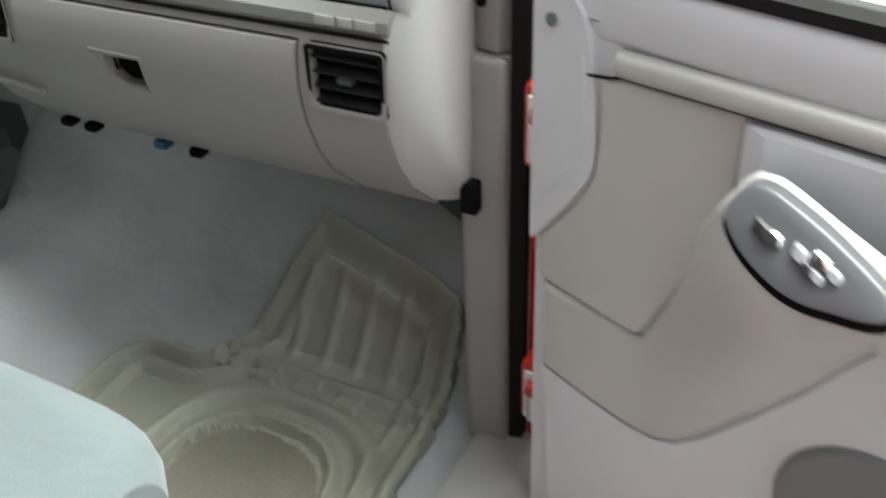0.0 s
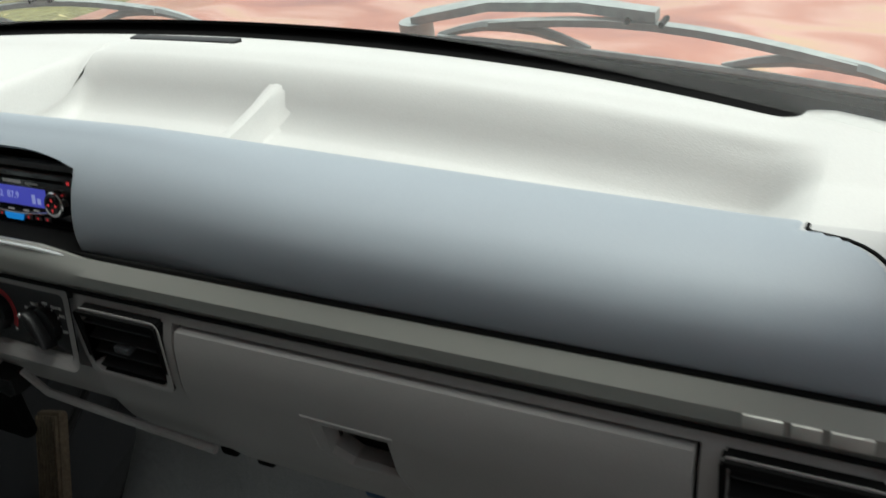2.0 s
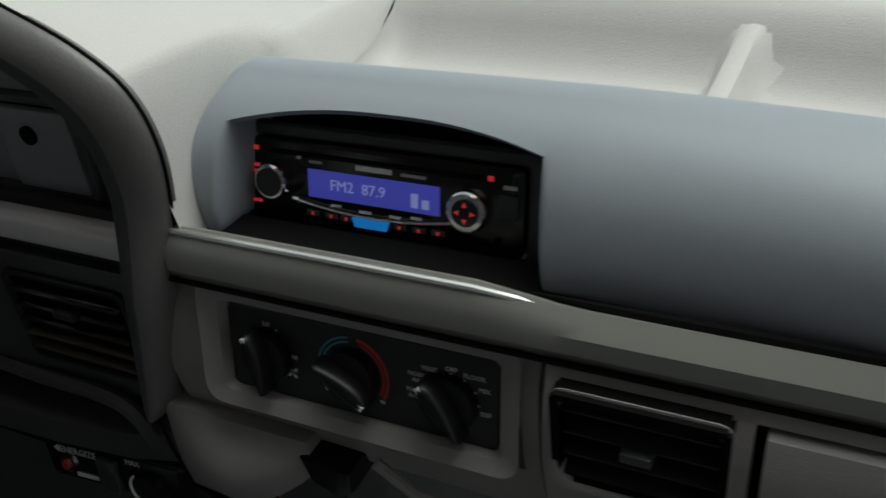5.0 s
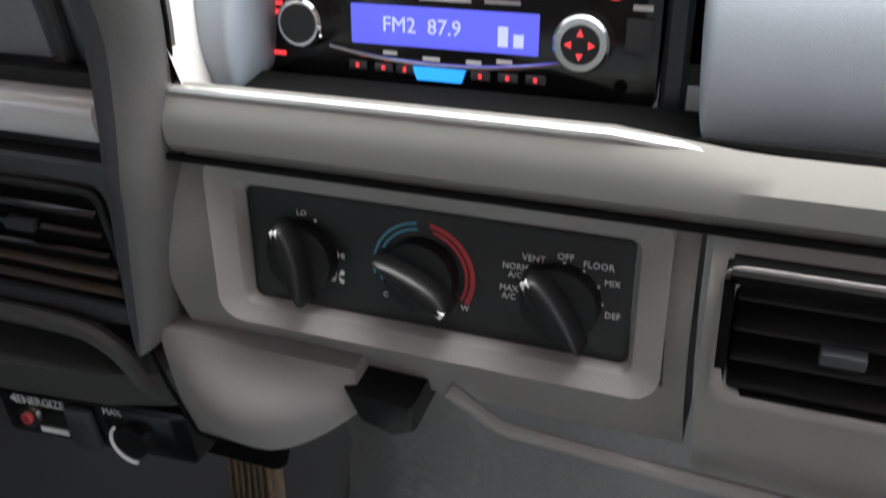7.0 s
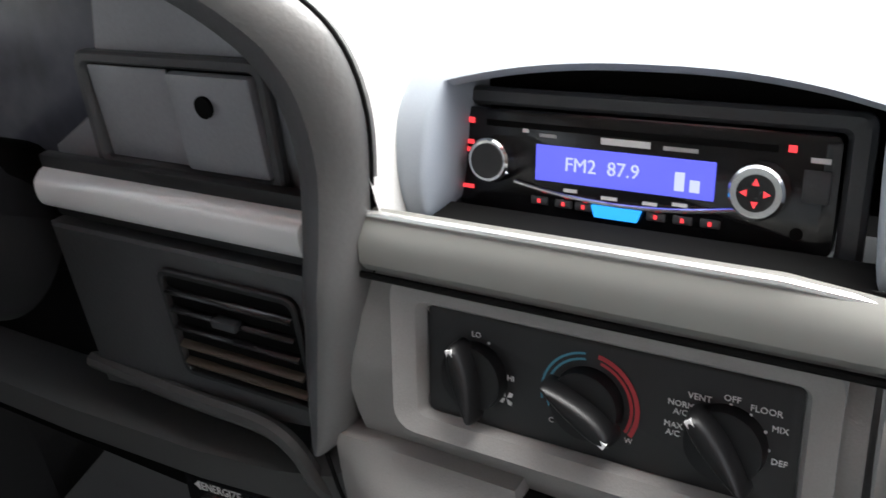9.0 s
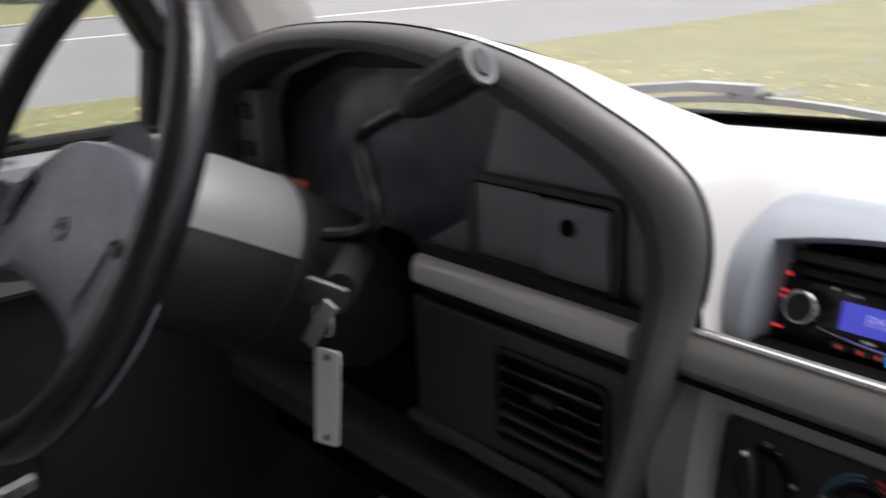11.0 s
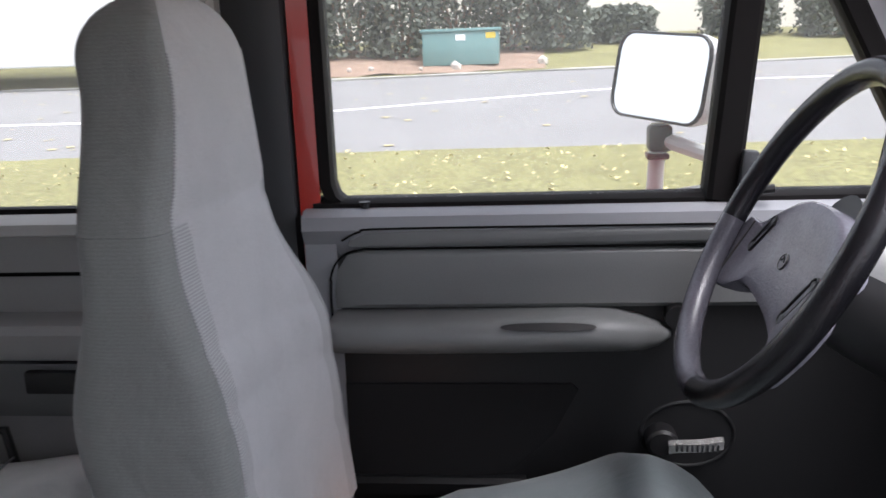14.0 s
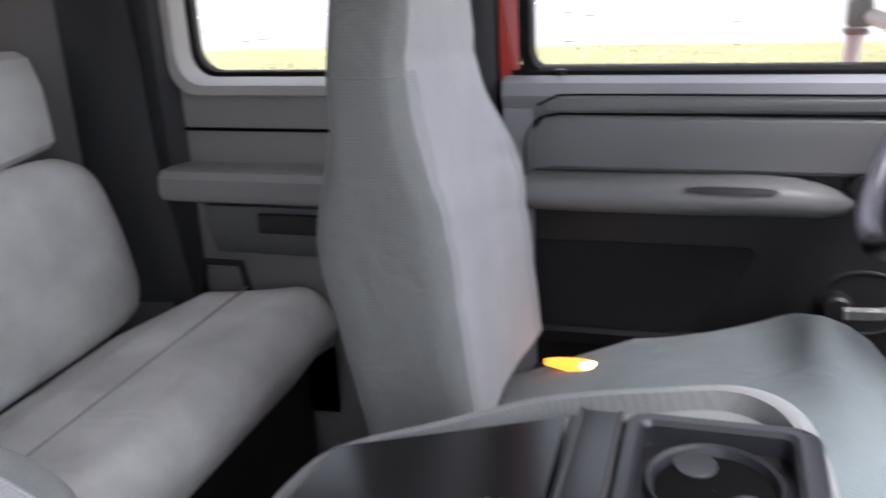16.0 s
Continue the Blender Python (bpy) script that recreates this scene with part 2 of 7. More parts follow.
_dm = _g.nodes.new("ShaderNodeMixShader")
_g.links.new(_dn.outputs["Fac"], _dr.inputs["Value"])
_g.links.new(_dr.outputs[0], _dm.inputs[0])
_g.links.new(_mx.outputs[0], _dm.inputs[1])
_g.links.new(_du.outputs[0], _dm.inputs[2])
_g.links.new(_dm.outputs[0], _g.nodes["Material Output"].inputs[0])
# The back window is unseen; its tint is added to cut light from behind.
TINTED = GLASS.copy()
TINTED.name = "dimming_glass"
TINTED.node_tree.nodes["Transparent BSDF"].inputs[0].default_value = (0.55, 0.56, 0.56, 1)
MIRROR = mat("mirror_glass", (0.9, 0.9, 0.9), 0.02, metal=1.0, blotch=0.01)


# ---- building helpers ----
def mesh_of(name, bm, material, smooth=True):
    me = bpy.data.meshes.new(name)
    bmesh.ops.recalc_face_normals(bm, faces=bm.faces)
    bm.to_mesh(me)
    bm.free()
    me.materials.append(material)
    if smooth:
        for p in me.polygons:
            p.use_smooth = True
        me.set_sharp_from_angle(angle=radians(35))
    return me


def part(name, bm, material, parent=None, label="", smooth=True):
    ob = new(name, mesh_of(name, bm, material, smooth))
    if parent:
        ob.parent = parent
    if label:
        tagged(ob, label)
    return ob


def thing(name, label, category, group="", kind=""):
    return tagged(new(name), label, category, group, kind)


def solo(name, bm, material, label, category, kind="", group="", smooth=True):
    return tagged(part(name, bm, material, None, "", smooth), label, category, group, kind)


def box(lo, hi, bevel=0.003, seg=2, m=None, bm=None):
    bm = bm or bmesh.new()
    r = bmesh.ops.create_cube(bm, size=1)
    vs = r["verts"]
    for v in vs:
        v.co = Vector([lo[k] + (v.co[k] + 0.5) * (hi[k] - lo[k]) for k in range(3)])
    if bevel:
        bevel = min(bevel, 0.49 * min(abs(hi[k] - lo[k]) for k in range(3)))
        es = list({e for v in vs for e in v.link_edges})
        r = bmesh.ops.bevel(bm, geom=es, offset=bevel, segments=seg, profile=0.5, affect="EDGES")
        vs = list({v for f in r["faces"] for v in f.verts} | {v for v in vs if v.is_valid})
    if m:
        bmesh.ops.transform(bm, matrix=m, verts=[v for v in vs if v.is_valid])
    return bm


def smoothed(ctrl, n=48, closed=False):
    """Catmull-Rom through control points, n samples."""
    p = [np.array(c, float) for c in ctrl]
    k = len(p)
    out = []
    spans = k if closed else k - 1
    for i in range(n):
        u = i / (n if closed else n - 1) * spans
        a = min(int(u), spans - 1)
        t = u - a
        g = (lambda j: p[j % k]) if closed else (lambda j: p[max(0, min(k - 1, j))])
        p0, p1, p2, p3 = g(a - 1), g(a), g(a + 1), g(a + 2)
        out.append(0.5 * (2 * p1 + (p2 - p0) * t + (2 * p0 - 5 * p1 + 4 * p2 - p3) * t * t + (3 * p1 - p0 - 3 * p2 + p3) * t ** 3))
    return out


def loft(rings, closed=True, caps=True, bm=None):
    bm = bm or bmesh.new()
    rows = [[bm.verts.new(tuple(c)) for c in r] for r in rings]
    n = len(rows[0])
    for a, b in zip(rows, rows[1:]):
        for j in range(n if closed else n - 1):
            bm.faces.new((a[j], a[(j + 1) % n], b[(j + 1) % n], b[j]))
    if caps and closed:
        bm.faces.new(rows[0][::-1])
        bm.faces.new(rows[-1])
    return bm


def tube(path, r, n=10, bm=None, caps=True):
    """A round bar along a path; r a number or a list."""
    pts = [Vector(p) for p in path]
    rings, up = [], None
    for i, p in enumerate(pts):
        d = (pts[min(i + 1, len(pts) - 1)] - pts[max(i - 1, 0)]).normalized()
        if up is None:
            up = Vector((0, 0, 1)) if abs(d.z) < 0.9 else Vector((1, 0, 0))
        side = d.cross(up).normalized()
        up = side.cross(d).normalized()
        rr = r[i] if isinstance(r, (list, tuple)) else r
        rings.append([p + rr * (math.cos(a) * side + math.sin(a) * up) for a in (2 * math.pi * k / n for k in range(n))])
    return loft(rings, True, caps, bm)


def rrect(w, h, r, n=5):
    """A rounded rectangle's outline about the origin."""
    pts = []
    for cx, cy, a0 in ((w / 2 - r, h / 2 - r, 0), (-w / 2 + r, h / 2 - r, 90), (-w / 2 + r, -h / 2 + r, 180), (w / 2 - r, -h / 2 + r, 270)):
        for k in range(n):
            a = radians(a0 + 90 * k / (n - 1))
            pts.append((cx + r * math.cos(a), cy + r * math.sin(a)))
    return pts


def plate(outline, depth, m, bevel=0.0, bm=None):
    """A flat outline (u to the right, v up) with thickness towards the viewer, placed by m (its x, y axes are u, v, z the front)."""
    bm = bm or bmesh.new()
    c = np.mean(outline, 0)
    rings = [[(u, v, 0) for u, v in outline]]
    if bevel:
        rings.append([(u, v, depth - bevel) for u, v in outline])
        sc = 1 - bevel / max(1e-6, min(np.ptp(np.array(outline), 0)) / 2)
        rings.append([(c[0] + (u - c[0]) * sc, c[1] + (v - c[1]) * sc, depth) for u, v in outline])
    else:
        rings.append([(u, v, depth) for u, v in outline])
    return loft([[m @ Vector(p) for p in r] for r in rings], bm=bm)


def ring(outer, inner, depth, m, bm=None):
    """A frame between two outlines of equal count."""
    bm = bm or bmesh.new()
    rr = [[(u, v, 0) for u, v in outer], [(u, v, depth * 0.7) for u, v in outer],
          [((0.8 * a + 0.2 * c), (0.8 * b + 0.2 * d), depth) for (a, b), (c, d) in zip(outer, inner)],
          [((0.25 * a + 0.75 * c), (0.25 * b + 0.75 * d), depth) for (a, b), (c, d) in zip(outer, inner)],
          [(u, v, depth * 0.5) for u, v in inner], [(u, v, -0.012) for u, v in inner]]
    return loft([[m @ Vector(p) for p in r] for r in rr], caps=False, bm=bm)


def facing(x, y, z, tilt=0.0):
    """A frame whose x runs to the truck's right, y up and z towards the seats; tilt leans its top forward."""
    return pose(x, y, z, 90 - tilt)


def text(words, size, m, material, parent, name="lettering", align="CENTER"):
    cu = bpy.data.curves.new(name, "FONT")
    cu.body, cu.size, cu.align_x, cu.align_y, cu.extrude = words, size, align, "CENTER", 0.0002
    cu.resolution_u = 2
    tmp = bpy.data.objects.new("tmp", cu)
    scene.collection.objects.link(tmp)
    bpy.context.view_layer.update()
    me = bpy.data.meshes.new_from_object(tmp)
    bpy.data.objects.remove(tmp)
    me.transform(m)
    me.materials.clear()
    me.materials.append(material)
    ob = new(name, me)
    ob.parent = parent
    return ob


# ---- the ground and what lies outside ----
def rise(x, y):
    """The land rises gently beyond the verge."""
    k = min(max((-x - 4) / 15, 0), 1)
    return -0.75 + 0.7 * k * k * (3 - 2 * k)


def skew(y):
    """How much further off the road's far side lies than at its nearest stretch."""
    return 0.25 * min(max(y + 5.0, 0.0), 30.0)


def bank(x, y):
    """The grassy bank climbs away from the kerb."""
    return rise(x, y) + 0.10 * min(6.0, max(0.0, -18.9 - skew(y) - x))


def patch(x0, x1, y0, y1, nx, ny, lift, rough=0.0, s0=0.0, s1=0.0, land=rise):
    """A sheet of land; s0 and s1 tell how far its two long sides follow the road's skew."""
    bm = bmesh.new()
    rows = []
    for i in range(nx + 1):
        row = []
        for j in range(ny + 1):
            x, y = x0 + (x1 - x0) * i / nx, y0 + (y1 - y0) * j / ny
            x -= skew(y) * (s0 + (s1 - s0) * i / nx)
            row.append(bm.verts.new((x, y, land(x, y) + lift + rough * noise.noise((x * 1.7, y * 1.7, 0)))))
        rows.append(row)
    for i in range(nx):
        for j in range(ny):
            bm.faces.new((rows[i][j], rows[i + 1][j], rows[i + 1][j + 1], rows[i][j + 1]))
    return bm


ASPHALT = mat("asphalt", (0.172, 0.168, 0.168), 0.9, grain=0.5, size=60, blotch=0.15, bsize=0.6)
GRASSM = mat("autumn_grass", (0.16, 0.15, 0.06), 0.95, grain=0.8, size=14, blotch=0.35, bsize=1.2)
LEAFL = mat("fallen_leaf_yellow", (0.48, 0.41, 0.20), 0.8, blotch=0.3)
BARK = mat("bark_mulch", (0.22, 0.15, 0.11), 0.95, grain=0.6, size=12, blotch=0.3, bsize=2)
HEDGE = mat("hedge_leaf", (0.085, 0.098, 0.075), 0.7, blotch=0.3, bsize=3)
WALLM = mat("pale_render", (0.72, 0.68, 0.62), 0.9, blotch=0.05)
solo("ground", patch(-400, 400, -400, 400, 100, 100, -0.02), ASPHALT, "grey asphalt ground round the parked truck", "ground", "structure")
solo("verge", patch(-10.1, -2.0, -40, 60, 30, 160, 0.06, 0.03), GRASSM, "yellowing grass verge strewn with leaves", "grass", "structure")
solo("road", patch(-18.6, -10.1, -60, 80, 24, 120, 0.0, 0.0, 1.0, 0.0), ASPHALT, "wide grey asphalt road", "road", "structure")
solo("far_verge", patch(-60, -18.6, -60, 80, 60, 120, 0.02, 0.04, 1.0, 1.0, bank), GRASSM, "grassy bank beyond the road", "grass", "structure")
bm = patch(-18.95, -18.62, -60, 80, 2, 120, 0.04, 0.0, 1.0, 1.0)
r = bmesh.ops.extrude_face_region(bm, geom=list(bm.faces))
bmesh.ops.translate(bm, verts=[v for v in r["geom"] if isinstance(v, bmesh.types.BMVert)], vec=(0, 0, -0.15))
solo("kerb", bm, mat("kerb_concrete", (0.4, 0.39, 0.37), 0.9), "pale concrete kerb along the road", "kerb", "structure")
# Added out of view to block light through the open passenger side.
solo("shade_wall", box((1.55, -7.0, -0.80), (1.75, -0.86, 2.3), 0.01), mat("shade_wall_brown", (0.13, 0.11, 0.09), 0.85, grain=0.3, size=40, blotch=0.2, bsize=2), "unseen brown wall added to shade the truck's open side", "wall", "structure")
solo("mulch_bed", patch(-23.5, -18.97, -9, -0.3, 20, 60, 0.06, 0.05, 1.0, 1.0, bank), BARK, "brown bark mulch bed under the shrubs", "mulch", "structure")
solo("front_verge", patch(-2.0, 30, 5.5, 60, 30, 40, 0.06, 0.03), mat("leaf_litter_grass", (0.33, 0.22, 0.09), 0.95, grain=0.7, size=9, blotch=0.4, bsize=0.7), "leaf-covered verge ahead of the truck", "grass", "structure")
bm = bmesh.new()
for k in range(120):
    y = -40 + k * 1.0
    x = -13.2 - 1.5 * skew(min(y, 3.0))
    x1 = -13.2 - 1.5 * skew(min(y + 1.0, 3.0))
    bm.faces.new([bm.verts.new((a, b, rise(a, b) + 0.006)) for a, b in ((x, y), (x + 0.13, y), (x1 + 0.13, y + 1.0), (x1, y + 1.0))])
solo("road_line", bm, mat("road_paint", (0.7, 0.7, 0.68), 0.8, grain=0.4, size=30), "worn white line on the road", "road marking", "structure")
# leaves on the verge
rng = random.Random(4)
bm = bmesh.new()
for k in range(1900):
    x, y = rng.uniform(-10.0, -3), rng.uniform(-14, 10)
    z, a, s = rise(x, y) + 0.07, rng.uniform(0, 6.28), rng.uniform(0.015, 0.035)
    c = [Vector((x + s * math.cos(a + q), y + s * math.sin(a + q), z + rng.uniform(0, 0.04))) for q in (0, 1.3, 3.14, 4.6)]
    bm.faces.new([bm.verts.new(v) for v in c])
solo("fallen_leaves", bm, LEAFL, "pale yellow leaves fallen on the grass", "leaves", "stuff", smooth=False)
bm = bmesh.new()
for k in range(160):
    x, y = rng.uniform(-18, -9.6), rng.uniform(-14, 10)
    z, a, s = rise(x, y) + 0.012, rng.uniform(0, 6.28), rng.uniform(0.04, 0.09)
    bm.faces.new([bm.verts.new((x + s * math.cos(a + q), y + s * math.sin(a + q), z)) for q in (0, 1.3, 3.14, 4.6)])
solo("road_leaves", bm, LEAFL, "scattered pale leaves on the asphalt", "leaves", "stuff", smooth=False)


def shrub(cx, cy, w, d, h, n, label):
    """A bush of many small leaf clumps over a few stems."""
    t = thing("shrub", label, "shrub", "shrubs across the road")
    z0 = bank(cx, cy) + 0.03
    t.location = (cx, cy, z0)
    bm = bmesh.new()
    for k in range(5):
        a = k * 1.3
        tube([(0, 0, -0.1), (0.2 * d * math.cos(a), 0.25 * w * math.sin(a), h * 0.4), (0.3 * d * math.cos(a), 0.38 * w * math.sin(a), h * 0.75)], [0.05, 0.03, 0.012], 6, bm)
    part("stem", bm, BARK, t)
    bm = bmesh.new()
    for k in range(n):
        u, v, q = rng.gauss(0, 1), rng.gauss(0, 1), rng.random() ** 0.85
        L = math.sqrt(u * u + v * v) + 1e-6
        r = rng.uniform(0.45, 1.0) * (0.8 + 0.3 * noise.noise((u * 2, v * 2, q * 3)))
        x, y, z = u / L * r * d / 2, v / L * r * w / 2, h * (0.01 + 0.99 * q * (1.05 - 0.35 * r))
        s = rng.uniform(0.04, 0.10)
        n1 = Vector((rng.gauss(0, 1), rng.gauss(0, 1), rng.gauss(0, 1))).normalized()
        n2 = n1.orthogonal().normalized()
        n3 = n1.cross(n2)
        p = Vector((x, y, z))
        bm.faces.new([bm.verts.new(p + s * (math.cos(g) * n2 + 0.6 * math.sin(g) * n3)) for g in (0, 1.57, 3.14, 4.71)])
    part("foliage", bm, HEDGE, t, smooth=False)
    return t


for cx, cy, w, h in ((-22.0, -8.2, 2.6, 3.6), (-21.8, -6.4, 2.5, 3.3), (-22.2, -5.0, 2.3, 4.0), (-22.0, -3.7, 2.2, 3.4), (-23.4, -2.5, 2.4, 4.2), (-23.2, -1.1, 2.2, 3.6), (-23.4, 0.1, 1.9, 3.0), (-25.0, 1.75, 2.3, 1.05), (-26.5, 5.2, 2.6, 1.3), (-26.0, 7.6, 2.4, 1.7), (-27.5, 10.5, 3.0, 1.9), (-28.5, 14.0, 3.0, 2.0)):
    shrub(cx, cy, w, 1.8, h, 4600, "dark green leafy shrub beside the road" if h > 2.5 else "low dark green bush on the grassy bank")
t = thing("utility_box", "green metal utility cabinet on the far verge", "utility box")
t.location = (-20.9, -2.2, bank(-20.9, -2.2) + 0.04)
UBOX = mat("green_cabinet_paint", (0.13, 0.24, 0.235), 0.5, blotch=0.15)
part("body", box((-0.4, -0.86, 0), (0.4, 0.86, 0.74), 0.02), UBOX, t)
part("lid", box((-0.44, -0.91, 0.74), (0.44, 0.91, 0.81), 0.02), UBOX, t)
part("sticker", box((0.40, -0.1, 0.55), (0.407, 0.12, 0.68), 0), WHITE, t, "white warning sticker")
part("sticker", box((0.40, 0.58, 0.58), (0.407, 0.80, 0.71), 0), mat("yellow_label", (0.6, 0.45, 0.05), 0.6), t, "yellow label")
t = thing("white_building", "pale rendered building behind the shrubs", "building")
part("wall", box((-39, -60, -1), (-32, 40, 6), 0.05), WALLM, t)
part("roof", box((-39.5, -60.5, 6), (-31.5, 40.5, 6.4), 0.05), mat("dark_roof", (0.1, 0.1, 0.1), 0.8), t)
t = thing("white_trailer", "plain white box trailer parked by the road", "trailer")
t.location = (-19.6, -13.5, rise(-19.6, -13))
part("body", box((-1.2, -6.5, 0.5), (1.2, 6.5, 4.2), 0.05), WHITEP, t)
for k in (-4, -2.8):
    part("wheel", tube([(1.0, k, 0.5), (1.25, k, 0.5)], 0.5, 24), SEAL, t)
    part("wheel", tube([(-1.25, k, 0.5), (-1.0, k, 0.5)], 0.5, 24), SEAL, t)
bm = bmesh.new()
for k in range(7):
    y, s = rng.uniform(-7, 0.5), rng.uniform(0.05, 0.14)
    x = -19.2 - skew(y) - rng.uniform(0, 0.8)
    r = bmesh.ops.create_icosphere(bm, subdivisions=1, radius=s)
    bmesh.ops.translate(bm, verts=r["verts"], vec=(x, y, bank(x, y) + 0.09))
solo("verge_rocks", bm, mat("bank_rock", (0.40, 0.36, 0.32), 0.9, grain=0.4, size=8), "loose rocks and mulch at the road's far edge", "rocks", "stuff")

# ---- the truck's shell ----
BAND = lambda x: 0.375 - 0.22 * x * x      # the windscreen's foot, in plan


def sheet(xs, ys, f, thick=None):
    bm = bmesh.new()
    g = [[bm.verts.new(f(x, y)) for y in ys] for x in xs]
    for i in range(len(xs) - 1):
        for j in range(len(ys) - 1):
            bm.faces.new((g[i][j], g[i + 1][j], g[i + 1][j + 1], g[i][j + 1]))
    if thick:
        r = bmesh.ops.extrude_face_region(bm, geom=list(bm.faces))
        bmesh.ops.translate(bm, verts=[v for v in r["geom"] if isinstance(v, bmesh.types.BMVert)], vec=thick)
    return bm


def floor_z(x, y):
    hump = 0.15 * math.exp(-((x + 0.02) / 0.17) ** 4)
    toe = max(0.0, y - 0.10) * 1.05
    z = max(hump * (1.0 if y > -0.9 else max(0.3, 1 + (y + 0.9))), 0) + toe
    if y < -0.98:
        z += 0.02
    return (x, min(y, 0.36), min(z, 0.6))


xs = list(np.linspace(-0.80, 0.80, 60))
ys = list(np.linspace(-1.80, 0.36, 70)) + [0.37]
solo("floor", sheet(xs, ys, lambda x, y: floor_z(x, y), (0, 0, -0.03)), CARPET, "grey cab carpet over floor and hump", "floor", "structure")
solo("firewall", sheet(list(np.linspace(-0.82, 0.82, 24)), [-0.05, 0.2, 0.45, 0.655], lambda x, z: (x, BAND(x) + 0.004, min(z, 0.655 - 0.07 * x * x)), (0, 0.02, 0)), CHAR, "dark firewall behind the dashboard", "wall", "structure")
solo("ceiling", sheet(list(np.linspace(-0.70, 0.70, 14)), list(np.linspace(-1.76, -0.22, 16)), lambda x, y: (x, y, 1.27 - 0.10 * x ** 4 - 0.05 * (y + 1) ** 2), (0, 0, 0.035)), mat("headliner", (0.42, 0.42, 0.42), 0.95, grain=0.3), "pale grey fabric headliner", "ceiling", "structure")
# passenger side jamb, sill and pillars
solo("sill", box((0.78, -0.95, -0.03), (0.90, 0.14, 0.015), 0.01), GREY, "grey plastic door sill plate", "sill", "structure")
t = thing("windscreen_pillar", "grey-trimmed front pillar with a black weather seal", "pillar")
def pillar(side, t):
    back = 0.085 if side > 0 else 0.030
    deep = 0.6 if side > 0 else 1.5
    path = [(0.792, 0.085, 0.57), (0.793, 0.083, 0.64), (0.79, 0.09, 0.70), (0.765, 0.06, 0.80), (0.735, -0.05, 0.98), (0.70, -0.20, 1.22)]
    w = [0.052, 0.055, 0.062, 0.055, 0.05, 0.05]
    rings = []
    for (x, y, z), k in zip(smoothed(path, 24), np.interp(np.linspace(0, 1, 24), np.linspace(0, 1, 6), w)):
        rings.append([(side * (x + dx), y + dy, z) for dx, dy in ((-0.012, k * deep), (-0.012, 0.0), (0.0, -0.012), (0.022, -0.016), (0.034, 0.0), (0.034, k * deep))])
    part("trim", loft(rings), GREY, t, "grey plastic pillar trim")
    rings = [[(side * (x + dx), y + dy, z) for dx, dy in ((0.036, -0.014), (0.053, -0.010), (0.053, 0.03), (0.036, 0.03))] for x, y, z in smoothed([(0.79, 0.085, -0.02), (0.79, 0.085, 0.3), *path[1:]], 30)]
    part("seal", loft(rings), SEAL, t, "black rubber weather seal")
    rings = [[(side * (x + dx), y + dy, z) for dx, dy in ((0.055, 0.0), (0.115, 0.02), (0.105, back), (0.03, back))] for x, y, z in smoothed(path[1:], 20)]
    part("body", loft(rings), RED, t, "red painted pillar")
    part("screw", tube([(side * 0.796, 0.0735, 0.622), (side * 0.796, 0.068, 0.622)], 0.006, 12), DARK, t, "dark screw hole")
pillar(1, t)
part("kick_panel", sheet(list(np.linspace(0, 1, 6)), list(np.linspace(-0.02, 0.567, 14)), lambda u, z: (0.778 + 0.048 * u, 0.30 - 0.235 * min(1, u * 1.4) + 0.03 * max(0, u - 0.72), z), (0.02, 0.02, 0)), GREY, t, "grey kick panel")
part("jamb", box((0.86, 0.10, -0.10), (0.93, 0.45, 0.72), 0.02), RED, t, "red painted hinge post")
part("kick_cover", box((0.767, 0.062, -0.02), (0.8245, 0.11, 0.566), 0.010, 3), GREY, t, "grey plastic cover below the pillar")
part("jamb_strip", box((0.8435, 0.088, 0.578), (0.885, 0.13, 0.74), 0.006), RED, t, "red painted door jamb")
part("jamb_lower", box((0.8435, 0.088, -0.10), (0.885, 0.12, 0.576), 0.006), RED, t, "red painted lower jamb")
part("sill_panel", box((0.84, -1.0, -0.16), (0.93, 0.30, -0.03), 0.02), RED, t, "red painted sill")
for z in (0.13, 0.503):
    h = part("hinge", box((0.849, 0.050, z - 0.050), (0.900, 0.090, z + 0.048), 0.008), RED, t, "red door hinge")
    part("plate", box((0.856, 0.045, z - 0.040), (0.890, 0.0515, z + 0.038), 0.003), TAG, h, "bare metal hinge plate")
    part("pin", tube([(0.872, 0.040, z - 0.032), (0.872, 0.040, z + 0.020)], 0.0075, 12), CHROME, h, "steel hinge pin")
    part("bolt", tube([(0.872, 0.040, z + 0.014), (0.872, 0.040, z + 0.028)], [0.011, 0.009], 10), RED, h, "red bolt head")
    part("leaf", box((0.893, 0.020, z - 0.035), (0.912, 0.075, z + 0.035), 0.005), RED, h)
t = thing("windscreen_pillar", "front pillar with grey trim beside the steering wheel", "pillar")
pillar(-1, t)
# Black instead of grey, so that the footwell's shade is in the colour.
part("kick_panel", box((-0.80, -0.02, 0.0), (-0.78, 0.37, 0.62), 0.004), BLACK, t, "kick panel beside the pedals, footwell shade put into black")
part("hinge_post", box((-0.93, 0.10, -0.10), (-0.81, 0.40, 0.66), 0.01), RED, t, "red painted hinge post")
